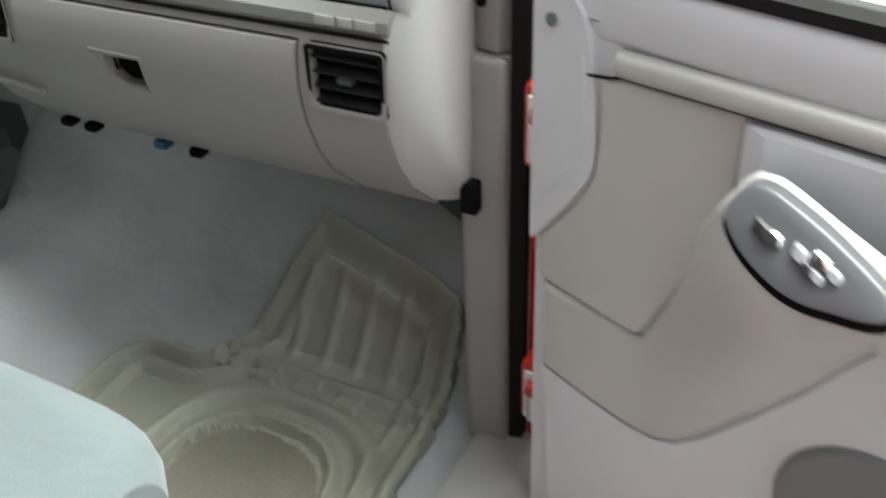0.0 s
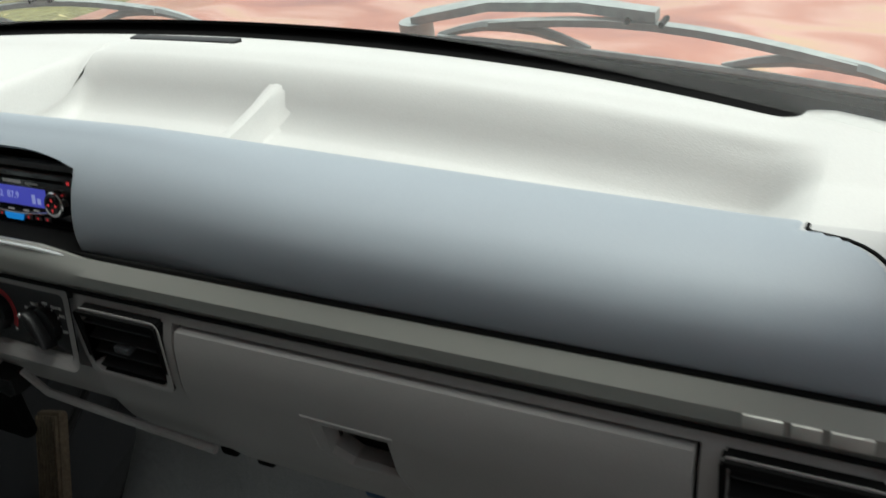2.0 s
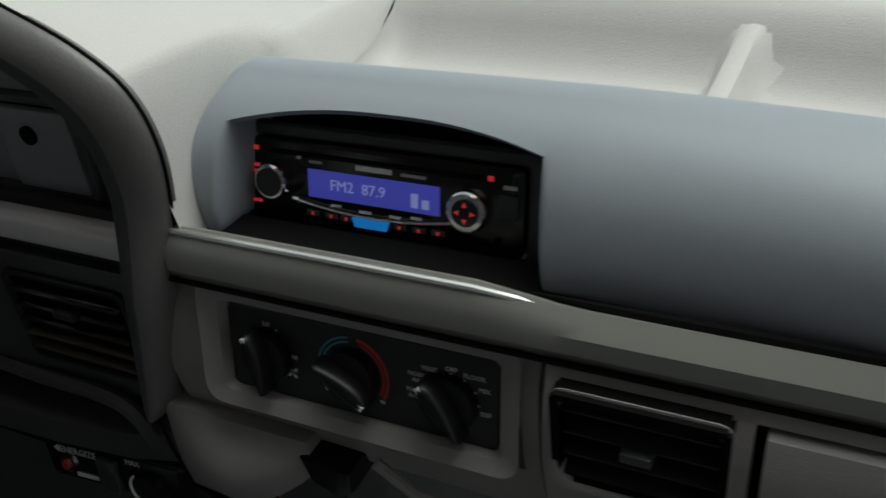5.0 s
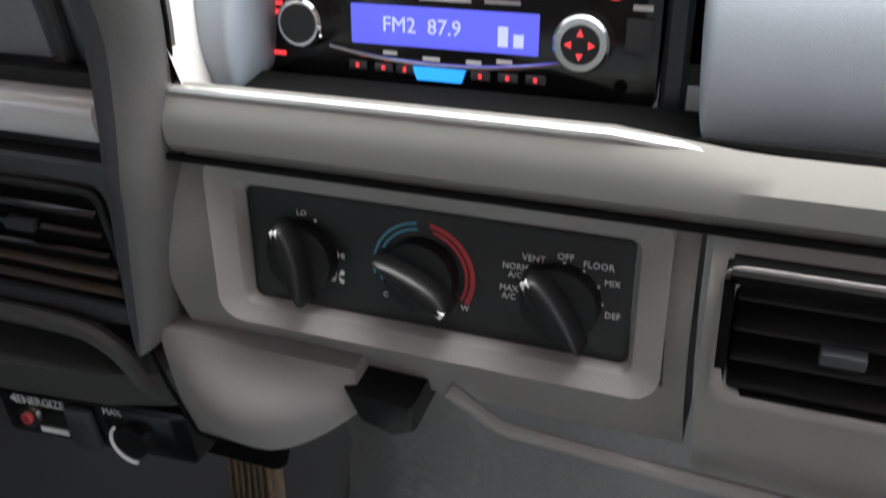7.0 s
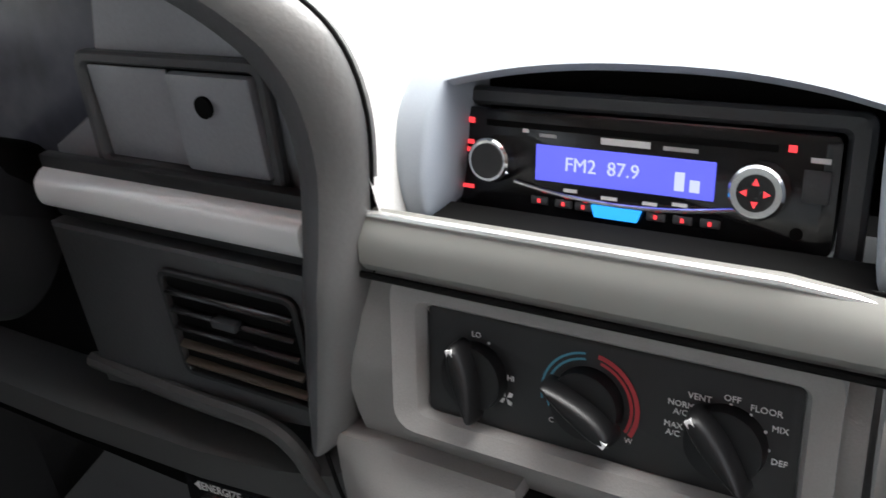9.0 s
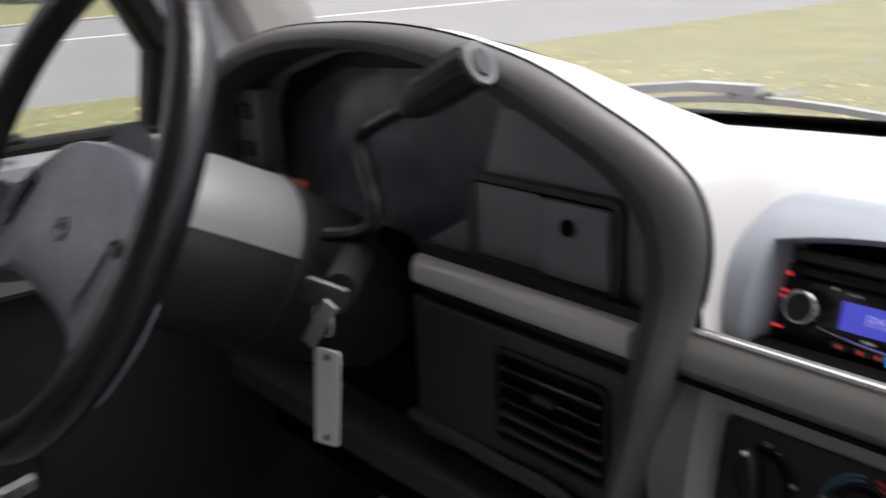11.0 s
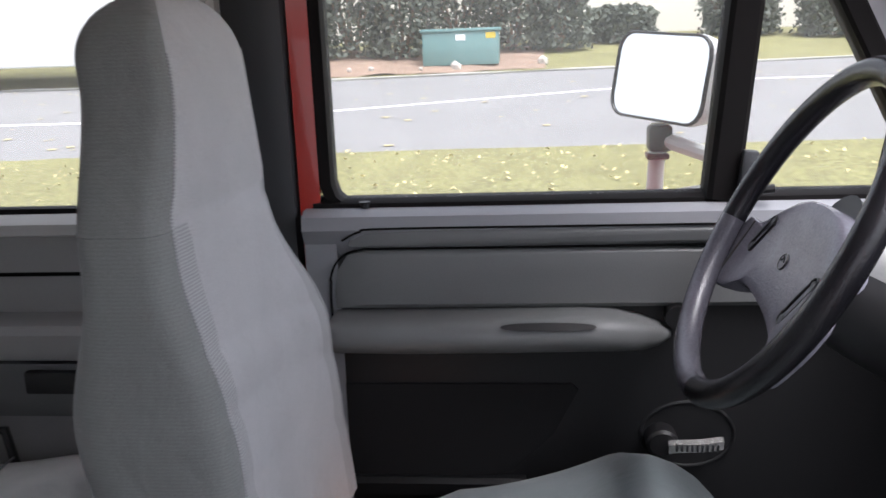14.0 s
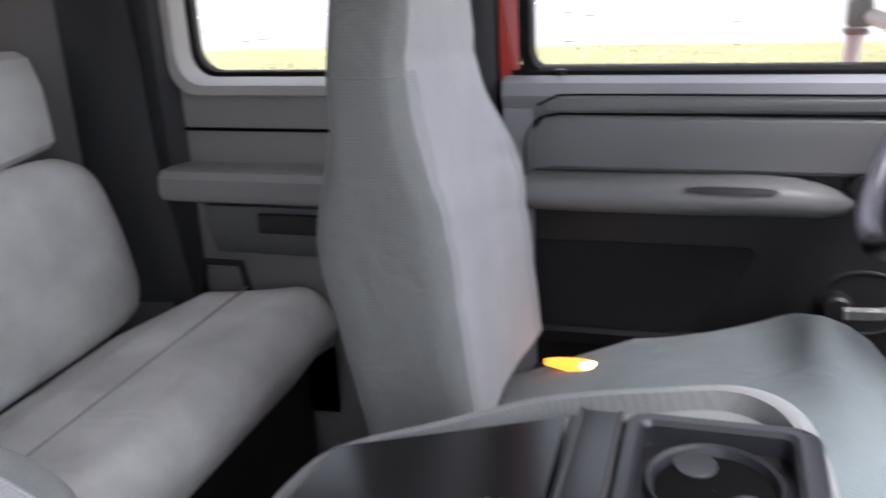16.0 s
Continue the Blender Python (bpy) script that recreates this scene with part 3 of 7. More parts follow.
# roof and rear of the cab
t = thing("cab_body", "red painted steel cab shell of a pickup truck", "truck body")
part("roof", sheet(list(np.linspace(-0.76, 0.76, 14)), list(np.linspace(-1.82, -0.2, 16)), lambda x, y: (x, y, 1.34 - 0.12 * x ** 4 - 0.05 * (y + 1) ** 2), (0, 0, 0.01)), RED, t)
part("header", box((-0.72, -0.24, 1.19), (0.72, -0.17, 1.30), 0.02), RED, t)
part("back_panel", box((-0.84, -1.86, -0.1), (0.84, -1.81, 0.72), 0.01), RED, t)
part("back_top", box((-0.78, -1.86, 1.14), (0.78, -1.81, 1.32), 0.02), RED, t)
for s in (-1, 1):
    part("corner_post", box((s * 0.72, -1.86, 0.70), (s * 0.84, -1.79, 1.30), 0.02), RED, t)
    part("roof_rail", tube([(s * 0.73, -1.82, 1.22), (s * 0.735, -1.0, 1.24), (s * 0.71, -0.2, 1.21)], 0.035, 10), RED, t)
    part("fender", sheet(list(np.linspace(0, 1, 8)), list(np.linspace(0.18, 1.9, 16)), lambda u, y, s=s: (s * (0.86 + 0.13 * u), y, 0.55 - 0.08 * max(0, y - 0.4) - 0.02 - 0.5 * max(0, u - 0.55) ** 2 * 4), (0, 0, -0.02)), RED, t)
hx, hy = list(np.linspace(-0.86, 0.86, 24)), list(np.linspace(0.0, 1.0, 20))
def hood_z(x, v):
    y0 = BAND(x) + 0.16
    y = y0 + v * (1.75 - y0)
    ridge = 0.012 * (abs(abs(x) - 0.45) < 0.06)
    return (x, y, 0.575 - 0.06 * v - 0.10 * v ** 3 - 0.05 * x ** 4 + ridge)
part("hood", sheet(hx, hy, hood_z, (0, 0, -0.02)), BONNET, t, "red bonnet, fading and reflections put into its patchy colour")
part("cowl", sheet(hx, list(np.linspace(0, 1, 6)), lambda x, v: (x, BAND(x) + 0.005 + 0.165 * v, 0.655 - 0.08 * v), (0, 0, -0.01)), BONNET, t, "red cowl below the windscreen")
for s in (-1, 1):
    part("side_panel", box((s * 0.90, 0.2, -0.45), (s * 0.98, 1.8, 0.37), 0.03), RED, t)
part("nose", box((-0.95, 1.74, -0.4), (0.95, 1.84, 0.40), 0.03), RED, t)
for sx in (-1, 1):
    for wy in (1.05, -1.75):
        wh = part("wheel", loft([[(sx * x, wy + r * math.cos(a), -0.40 + r * math.sin(a)) for a in np.linspace(0, 6.283, 41)[:-1]] for x, r in ((0.66, 0.25), (0.66, 0.33), (0.68, 0.35), (0.84, 0.35), (0.86, 0.33), (0.86, 0.22))], caps=False), SEAL, t, "black rubber tyre")
        part("rim", loft([[(sx * x, wy + r * math.cos(a), -0.40 + r * math.sin(a)) for a in np.linspace(0, 6.283, 33)[:-1]] for x, r in ((0.86, 0.22), (0.82, 0.20), (0.80, 0.08), (0.83, 0.05))]), SILVER, wh, "steel wheel rim")
bm = sheet(list(np.linspace(-0.74, 0.74, 20)), list(np.linspace(0, 1, 12)), lambda x, v: (x * (1 - 0.06 * v), BAND(x) * (1 - v) + (-0.20 - 0.1 * x * x) * v, 0.685 - 0.09 * x * x + 0.53 * v))
g = solo("window_1", bm, GLASS, "clear laminated windscreen", "windscreen", "structure")
g.visible_shadow = False
bm = sheet(list(np.linspace(-0.76, 0.76, 40)), [0, 1, 2], lambda x, v: (x * (1 - 0.003 * v), BAND(x) - (0.055, 0.007, 0.032)[v], (0.698, 0.700, 0.7115)[v] - 0.02 * x * x), (0, 0, -0.003))
solo("windscreen_band", bm, DARK, "black border band along the windscreen's foot", "trim", "structure")

def wiper(x0, x1, name_label):
    t = thing("wiper", name_label, "wiper", "windscreen wipers")
    y = lambda x: BAND(x) + 0.055
    z = lambda x: 0.665
    n = 12
    at = lambda k: x0 + (x1 - x0) * k
    part("blade", tube([(x, y(x) - 0.006, z(x) + 0.002) for x in np.linspace(at(0.08), x1, n)], 0.005, 6), SEAL, t, "black rubber blade")
    part("spine", tube([(x, y(x) - 0.002, z(x) + 0.010) for x in np.linspace(at(0.10), at(0.98), n)], 0.004, 6), WIPERM, t)
    for a, b in ((0.10, 0.42), (0.66, 0.98)):
        part("yoke", tube([(at(a + (b - a) * k), y(at(a)) * (1 - k) + y(at(b)) * k + 0.003, 0.676 + 0.018 * math.sin(3.14 * k)) for k in np.linspace(0, 1, 7)], [0.004, 0.005, 0.006, 0.007, 0.006, 0.005, 0.004], 6), WIPERM, t, "grey wiper yoke")
    part("bridge", loft([[(at(k), y(at(k)) + dy, 0.690 + 0.014 * math.sin(3.14 * (k - 0.22) / 0.64) + dz) for dy, dz in ((-0.006, 0), (0.006, 0), (0.006, 0.007), (-0.006, 0.007))] for k in np.linspace(0.22, 0.86, 9)]), WIPERM, t, "grey bridge of the wiper")
    part("arm", loft([[(at(k), y(at(k)) + 0.05 * (1 - k / 0.55) + dy * w, zz + dz) for dy, dz in ((-1, 0), (1, 0), (1, 0.010), (-1, 0.010))] for k, w, zz in ((0.0, 0.016, 0.672), (0.10, 0.016, 0.686), (0.2, 0.013, 0.700), (0.4, 0.010, 0.712), (0.55, 0.008, 0.713))]), WIPERM, t, "grey painted arm")
    for k in (0.50, 0.56):
        part("rivet", tube([(at(k), y(at(k)) - 0.009, 0.712), (at(k), y(at(k)) + 0.012, 0.712)], 0.003, 8), SEAL, t)
    part("pivot", tube([(x0, y(x0) + 0.045, z(x0) - 0.04), (x0, y(x0) + 0.045, z(x0) + 0.01)], 0.02, 12), WIPERM, t)
wiper(0.20, 0.76, "dark grey wiper arm resting on the windscreen's foot")
wiper(-0.62, -0.08, "dark grey wiper lying before the driver")

# ---- the dashboard ----
dash = thing("dashboard", "grey plastic pickup dashboard with a padded blue-grey front", "dashboard")
FZ = [(0.375, 0.06), (0.39, 0.045), (0.43, 0.003), (0.47, -0.022), (0.51, -0.036), (0.55, -0.041), (0.585, -0.036), (0.612, -0.024)]
def face_y(z):
    return float(np.interp(z, [a for a, b in FZ], [b for a, b in FZ]))

VENTS = {"ventc": (0.139, 0.223, 0.538, 0.598), "ventr": (0.657, 0.742, 0.533, 0.597)}
HVAC = (-0.0945, 0.1165, 0.5255, 0.603)
GH = (0.372, 0.428, 0.488, 0.545)

def faced(x0, x1, z0, z1, holes, off=0.0, back=0.03, nx=None):
    """A panel that follows the lower dash's face, with openings and a returned edge."""
    cx = sorted({x0, x1, *np.linspace(x0, x1, nx or max(2, int((x1 - x0) / 0.03))), *[v for h in holes for v in h[:2] if x0 < v < x1]})
    cz = sorted({z0, z1, *np.linspace(z0, z1, max(2, int((z1 - z0) / 0.012))), *[v for h in holes for v in h[2:] if z0 < v < z1]})
    bm = bmesh.new()
    g = {(x, z): bm.verts.new((x, face_y(z) + off, z)) for x in cx for z in cz}
    for a, b in zip(cx, cx[1:]):
        for c, d in zip(cz, cz[1:]):
            mx, mz = (a + b) / 2, (c + d) / 2
            if any(h[0] < mx < h[1] and h[2] < mz < h[3] for h in holes):
                continue
            bm.faces.new((g[a, c], g[b, c], g[b, d], g[a, d]))
    bmesh.ops.delete(bm, geom=[v for v in bm.verts if not v.link_faces], context="VERTS")
    r = bmesh.ops.extrude_edge_only(bm, edges=[e for e in bm.edges if e.is_boundary])
    bmesh.ops.translate(bm, verts=[v for v in r["geom"] if isinstance(v, bmesh.types.BMVert)], vec=(0, back, 0.0))
    return bm

part("lower_panel", faced(0.131, 0.7405, 0.378, 0.610, [VENTS["ventc"], VENTS["ventr"], (0.2335, 0.6425, 0.36, 0.5985)], 0, 0.03), GREY, dash)
part("centre_panel", faced(-0.131, 0.126, 0.478, 0.610, [HVAC], 0.008, 0.03), GREY, dash, "grey surround of the climate controls")
# glove box door
glove = part("glovebox_door", faced(0.2395, 0.6395, 0.382, 0.5950, [GH], -0.004, 0.02), GREY, dash, "grey glovebox door with a square finger pull")
# Black sheets behind the glovebox gap and pull stand for shade there.
part("seam", faced(0.230, 0.646, 0.386, 0.603, [GH], 0.010, 0.004), DARK, dash, "black sheet behind the glovebox gap for its shade")
part("pull_recess", box((GH[0] - 0.002, -0.02, GH[2] - 0.004), (GH[1] + 0.002, 0.03, GH[3] + 0.004), 0), DARK, glove, "black box giving the finger pull's recess its shade")
lip = (([(0.353, 0.551), (0.433, 0.550), (0.433, 0.483), (0.366, 0.483), (0.353, 0.512)], -0.003), ([(0.354, 0.550), (0.432, 0.549), (0.432, 0.484), (0.367, 0.484), (0.354, 0.5125)], -0.0043), ([(0.358, 0.547), (0.430, 0.546), (0.430, 0.504), (0.386, 0.504), (0.361, 0.517)], -0.0044), ([(0.361, 0.546), (0.430, 0.5455), (0.430, 0.505), (0.387, 0.505), (0.363, 0.518)], -0.0035), ([(0.367, 0.545), (0.4295, 0.545), (0.4295, 0.508), (0.388, 0.5085), (0.370, 0.519)], 0.002), ([(0.367, 0.545), (0.4295, 0.545), (0.4295, 0.508), (0.388, 0.5085), (0.370, 0.519)], 0.018))
part("pull_lip", loft([[(x, face_y(z) + d, z) for x, z in o] for o, d in lip], caps=False), GREY, glove, "sloping grey lip of the finger pull", smooth=False)
for x, mm in ((0.155, DARK), (0.20, DARK), (0.325, BLUED), (0.385, DARK)):
    part("clip", box((x, 0.04, 0.370), (x + 0.02, 0.06, 0.382), 0.003), mm, dash, "blue clip under the panel" if mm is BLUED else "black clip under the panel")
# the padded front: one soft roll from the radio's cheek to the right end, hollowed into a brow over the radio
PADP = [(0.03, 0.628), (-0.003, 0.6285), (-0.010, 0.635), (-0.012, 0.650), (-0.005, 0.669), (0.014, 0.683), (0.045, 0.690), (0.075, 0.688), (0.092, 0.680), (0.095, 0.655)]
PADS = [(float(a), float(b)) for a, b in smoothed(PADP, 46)]
ARC_S = list(np.cumsum([0.0] + [math.dist(p, q) for p, q in zip(PADS, PADS[1:])]))
def pad_roll(x, i, proud=0.0):
    """A point on the roll, i from 0 to 45; the roll is taller and leans back towards the radio."""
    at = lambda q: (float(np.interp(q, range(46), [p[0] for p in PADS])), float(np.interp(q, range(46), [p[1] for p in PADS])))
    (y0, z0), (y1, z1), (y, z) = at(max(i - 0.7, 0)), at(min(i + 0.7, 45)), at(i)
    L = math.hypot(y1 - y0, z1 - z0)
    y, z = y - proud * (z1 - z0) / L, z + proud * (y1 - y0) / L
    h = min(1.0, max(0.0, (z - 0.63) / 0.06))
    k, lean = min(1.0, max(0.0, 1 - (x - 0.15) / 0.5)), min(1.0, max(0.0, 1 - (x - 0.13) / 0.25))
    lean = lean * lean * (3 - 2 * lean) * (1 - min(1.0, max(0.0, (y - 0.03) / 0.05)))
    return [x, y + lean * (0.008 + 0.016 * h), z + 0.021 * k * h]
def pad_edge(i):
    """The pad's right edge, upright and then curving round to the tray."""
    s = float(np.interp(i, range(46), ARC_S))
    return 0.738 - 0.060 * (1 - math.sqrt(max(0.0, 1 - min(1.0, max(0.0, (s - 0.085) / 0.075)) ** 2)))
def pad_ring(x):
    """One station of the pad: 20 points up to the brow's lip, 30 over the top."""
    brow = min(1.0, max(0.0, (x + 0.086) / 0.007)) * min(1.0, max(0.0, (0.1215 - x) / 0.007))
    brow = 1 - math.sqrt(1 - brow * brow) if brow < 1 else 1.0
    zl = 0.7005 - 0.0075 * min(1.3, abs(x - 0.02) / 0.095) ** 2.5
    lip = float(np.interp(zl, [pad_roll(x, i)[2] for i in range(4, 30)], range(4, 30)))
    e = min(1.0, max(0.0, (-0.082 - x) / 0.030))
    drop = 0.030 * (1 - math.sqrt(1 - e * e))
    out = []
    for j, i in enumerate([*np.linspace(0, lip, 21)[:-1], *np.linspace(lip, 45, 30)]):
        q = min(1.0, max(0.0, (pad_edge(i) - x) / 0.005))
        p = pad_roll(x, float(i), 0.0015 - 0.0065 * (1 - q) ** 2 if x > 0.6 else 0.0015)
        if j < 20:
            end, g = pad_roll(x, lip, 0.0015), (1 - j / 20) ** 1.2
            under = (end[1] + (0.066 - end[1]) * g, end[2] - 0.004 * math.sin(min(1.0, g * 6) * 1.57) - 0.006 * g)
            p = [x, p[1] + (under[0] - p[1]) * brow, p[2] + (under[1] - p[2]) * brow]
        top = max(0.0, (p[2] - 0.655) / 0.055)
        out.append((p[0], p[1] + 0.012 * e ** 3 * (1 - top), p[2] - drop * top))
    return out
XS = sorted({*np.linspace(-0.112, -0.086, 12), *np.linspace(-0.086, -0.076, 9), *np.linspace(-0.07, 0.10, 18), *np.linspace(0.112, 0.123, 10), *np.linspace(0.14, 0.64, 14), *np.linspace(0.655, 0.744, 36)})
part("padded_front", loft([pad_ring(float(x)) for x in XS]), PAD, dash, "soft blue-grey padded dash front with a brow over the radio")
# right end cap of the dash
CAPP = [(0.10, 0.385), (0.045, 0.39), (0.003, 0.43), (-0.022, 0.47), (-0.036, 0.51), (-0.041, 0.55), (-0.038, 0.585), (-0.028, 0.612), (-0.017, 0.628), *[(p[1], p[2]) for p in (pad_roll(0.75, i) for i in range(9, 40))], (0.10, 0.679)]
UPPER = [p for p in CAPP if p[1] > 0.634 or p[0] > 0.09][1:]
rings = [[(x, y, z) for y, z in UPPER] for x in np.linspace(0.62, 0.7395, 8)]
part("end_top", loft(rings, closed=False, caps=False), GREYEND, dash, "pale grey shoulder beside the pad")
rings = []
for k in range(11):
    a = min(1, k / 8)
    x = 0.7395 + 0.044 * math.sin(a * 1.57) + (0.003 if k > 8 else 0)
    d = 0.045 * (1 - math.cos(a * 1.57)) + 0.05 * max(0, k - 8)
    fill = min(1, k / 3)
    rings.append([(x, y + d + (0.002 if z < 0.60 else 0.0) + fill * (min(y, float(np.interp(z, (0.585, 0.612, 0.638, 0.655, 0.672), (-0.038, -0.031, -0.022, -0.0145, -0.005)))) - y if 0.585 < z < 0.672 and y < 0.05 else 0.0), z) for y, z in CAPP])
part("end_cap", loft(rings, closed=False, caps=False), GREYEND, dash, "rounded grey end of the dashboard")
# Black block standing for the shade beside the dash end.
part("end_gap", box((0.776, 0.046, 0.38), (0.796, 0.10, 0.42), 0.002), DARK, dash)
part("pad_seam", tube([pad_roll(pad_edge(i) + 0.0008, i, 0.0) for i in range(7, 38)], 0.0016, 6), DARK, dash, "dark seam round the pad's end")
# The recess's shade is a black sheet behind the radio.
part("radio_recess", box((-0.086, 0.062, 0.63), (0.121, 0.07, 0.70), 0), DARK, dash, "black sheet giving the radio's recess its shade")
part("radio_shelf", box((-0.100, -0.010, 0.600), (0.118, 0.07, 0.6165), 0.002), BLACK, dash, "black ledge below the radio")
# bright strip
rings = []
for x in (-0.112, -0.108, -0.10, -0.02, 0.06, 0.09, 0.105, 0.12, 0.135, 0.15, *np.linspace(0.20, 0.745, 8), 0.7465):
    k = 0.004 if x < -0.11 or x > 0.746 else 0.0
    hi = 0.642 if x < 0.09 else 0.642 - 0.006 * min(1, (x - 0.09) / 0.05)
    rings.append([(x, -0.012, 0.611 + k), (x, -0.027 + k, 0.611 + k), (x, -0.030 + k, 0.616), (x, -0.029 + k, 0.626), (x, -0.024 + k, hi - 0.005), (x, -0.0185, hi - k), (x, -0.013, hi - 0.003 - k), (x, -0.010, hi - 0.012 - k)])
strip = part("trim_strip", loft(rings), SILVER, dash, "brushed silver trim strip across the dash")
# A pale tube paints the highlight on the strip's upper edge.
part("highlight_line", tube([(-0.105, -0.0215, 0.6395), (0.09, -0.0215, 0.6395), (0.130, -0.018, 0.634)], 0.0022, 8), SILVERHI, strip, "pale tube painted as the upper edge's highlight")
for x, w in ((0.664, 0.022), (0.690, 0.016), (0.710, 0.022)):
    part("emblem_bar", box((x, -0.0312, 0.6165), (x + w, -0.0290, 0.6265), 0.0008), DOORS, strip, "plain bright badge bar")
# Black tube painted as the shade under the pad.
part("pad_shadow_gap", tube([(0.120, -0.0125, 0.6365), (0.150, -0.0130, 0.6355), (0.20, -0.0135, 0.6350), (0.735, -0.0135, 0.6335)], [0.0006, 0.0022, 0.0035, 0.0035], 6), DARK, dash, "black tube drawn as the shade below the pad")
part("lower_gap", tube([(-0.110, -0.0285, 0.6085), (0.745, -0.0285, 0.6085)], 0.0019, 6), DARK, dash, "dark line below the strip")
# Black filler standing for the shade behind the strip.
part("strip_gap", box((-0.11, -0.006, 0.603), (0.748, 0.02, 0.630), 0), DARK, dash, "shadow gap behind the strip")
# the top tray
TY = [(0.080, 0.676), (0.092, 0.668), (0.105, 0.662), (0.165, 0.660), (0.190, 0.664), (0.205, 0.676), (0.220, 0.697), (0.235, 0.709), (0.262, 0.713), (0.30, 0.706), (0.345, 0.694)]
def tray_z(x, y):
    ye = y + 0.09 * x * x * min(1, max(0, (y - 0.10) / 0.07))
    back = min(1, max(0, (ye - 0.19) / 0.045))
    z = float(np.interp(ye, [a for a, b in TY], [b for a, b in TY])) - (0.08 - 0.025 * back) * x * x * min(1, max(0, (y - 0.09) / 0.1))
    k = min(max((x - 0.63) / 0.05, 0), 1)
    k = k * k * (3 - 2 * k)
    return z * (1 - k) + (0.684 - 0.04 * max(0, y - 0.06) + 0.19 * max(0, y - 0.15)) * k
OUT = [(-0.79, 0.71), (-0.74, 0.745), (-0.70, 0.772), (-0.60, 0.806), (-0.47, 0.818), (-0.35, 0.815), (-0.25, 0.797), (-0.176, 0.769), (-0.140, 0.750), (-0.115, 0.733), (-0.095, 0.721), (-0.075, 0.712), (-0.05, 0.705), (0.0, 0.700)]
def hood_top(x):
    return float(np.interp(x, [a for a, b in OUT], [b for a, b in OUT]))
def top_z(x, y):
    tr = tray_z(x, y)
    k = min(max((-0.058 - x) / 0.035, 0), 1)
    if y >= 0.25 or k == 0:
        return tr
    k = k * k * (3 - 2 * k)
    s = (0.25 - y) / 0.27
    s = s * s * (3 - 2 * s)
    zb = tray_z(x, 0.25)
    z = tr * (1 - k) + (zb + (hood_top(x) - zb) * s) * k
    g = min(max((0.105 - y) / 0.075, 0), 1)
    d = min(max((x + 0.116) / 0.026, 0), 1)
    return z - 0.11 * g * g * (3 - 2 * g) * d * d * (3 - 2 * d)
bx = sorted({*np.linspace(-0.79, -0.13, 50), *np.linspace(-0.126, -0.0702, 18), *np.linspace(-0.07, 0.79, 76), 0.63, 0.68})
vs = np.linspace(0, 1, 36)
def tray_y(x):
    return -0.02 if x < -0.0701 else 0.080 + 0.05 * max(0.0, (x - 0.735) / 0.055)
top = part("dash_top", sheet(bx, list(vs), lambda x, v: (x, tray_y(x) + v * (BAND(x) - 0.035 - tray_y(x)), top_z(x, tray_y(x) + v * (min(BAND(x) - 0.035, 0.345) - tray_y(x))))), GREYTOP, dash, "pale grey dash top with a moulded tray and instrument hood")
top.data.set_sharp_from_angle(angle=radians(89))
rings = []
for y, zt, x0 in ((0.084, 0.667, 0.186), (0.10, 0.670, 0.187), (0.13, 0.674, 0.188), (0.16, 0.680, 0.191), (0.19, 0.688, 0.194), (0.208, 0.694, 0.196), (0.222, 0.696, 0.197), (0.236, 0.699, 0.198)):
    zb = tray_z(0.19, y) - 0.003
    rings.append([(x0 - 0.014 + a, y, zb + (zt - zb) * h) for a, h in ((-0.026, 0.0), (-0.016, 0.12), (-0.010, 0.55), (-0.006, 0.92), (0.0, 1.0), (0.006, 0.92), (0.010, 0.55), (0.017, 0.12), (0.028, 0.0))])
part("tray_divider", loft(rings), GREYTOP, dash, "low moulded divider in the tray")
part("defroster_vent", box((-0.060, 0.281, 0.7040), (0.088, 0.294, 0.7110), 0.001), BLACK, dash, "narrow black defroster slot")
for k, y in enumerate((0.066, 0.084, 0.102, 0.120, 0.138)):
    part("side_slot", box((0.731, y - 0.004, 0.672), (0.745, y + 0.004, 0.6862 - 0.04 * max(0.0, y - 0.06)), 0.001, m=Matrix.Translation((0.738, y, 0)) @ pose(0, 0, 0, 0, 0, -8) @ Matrix.Translation((-0.738, -y, 0))), DARK, dash, "dark demister slot")
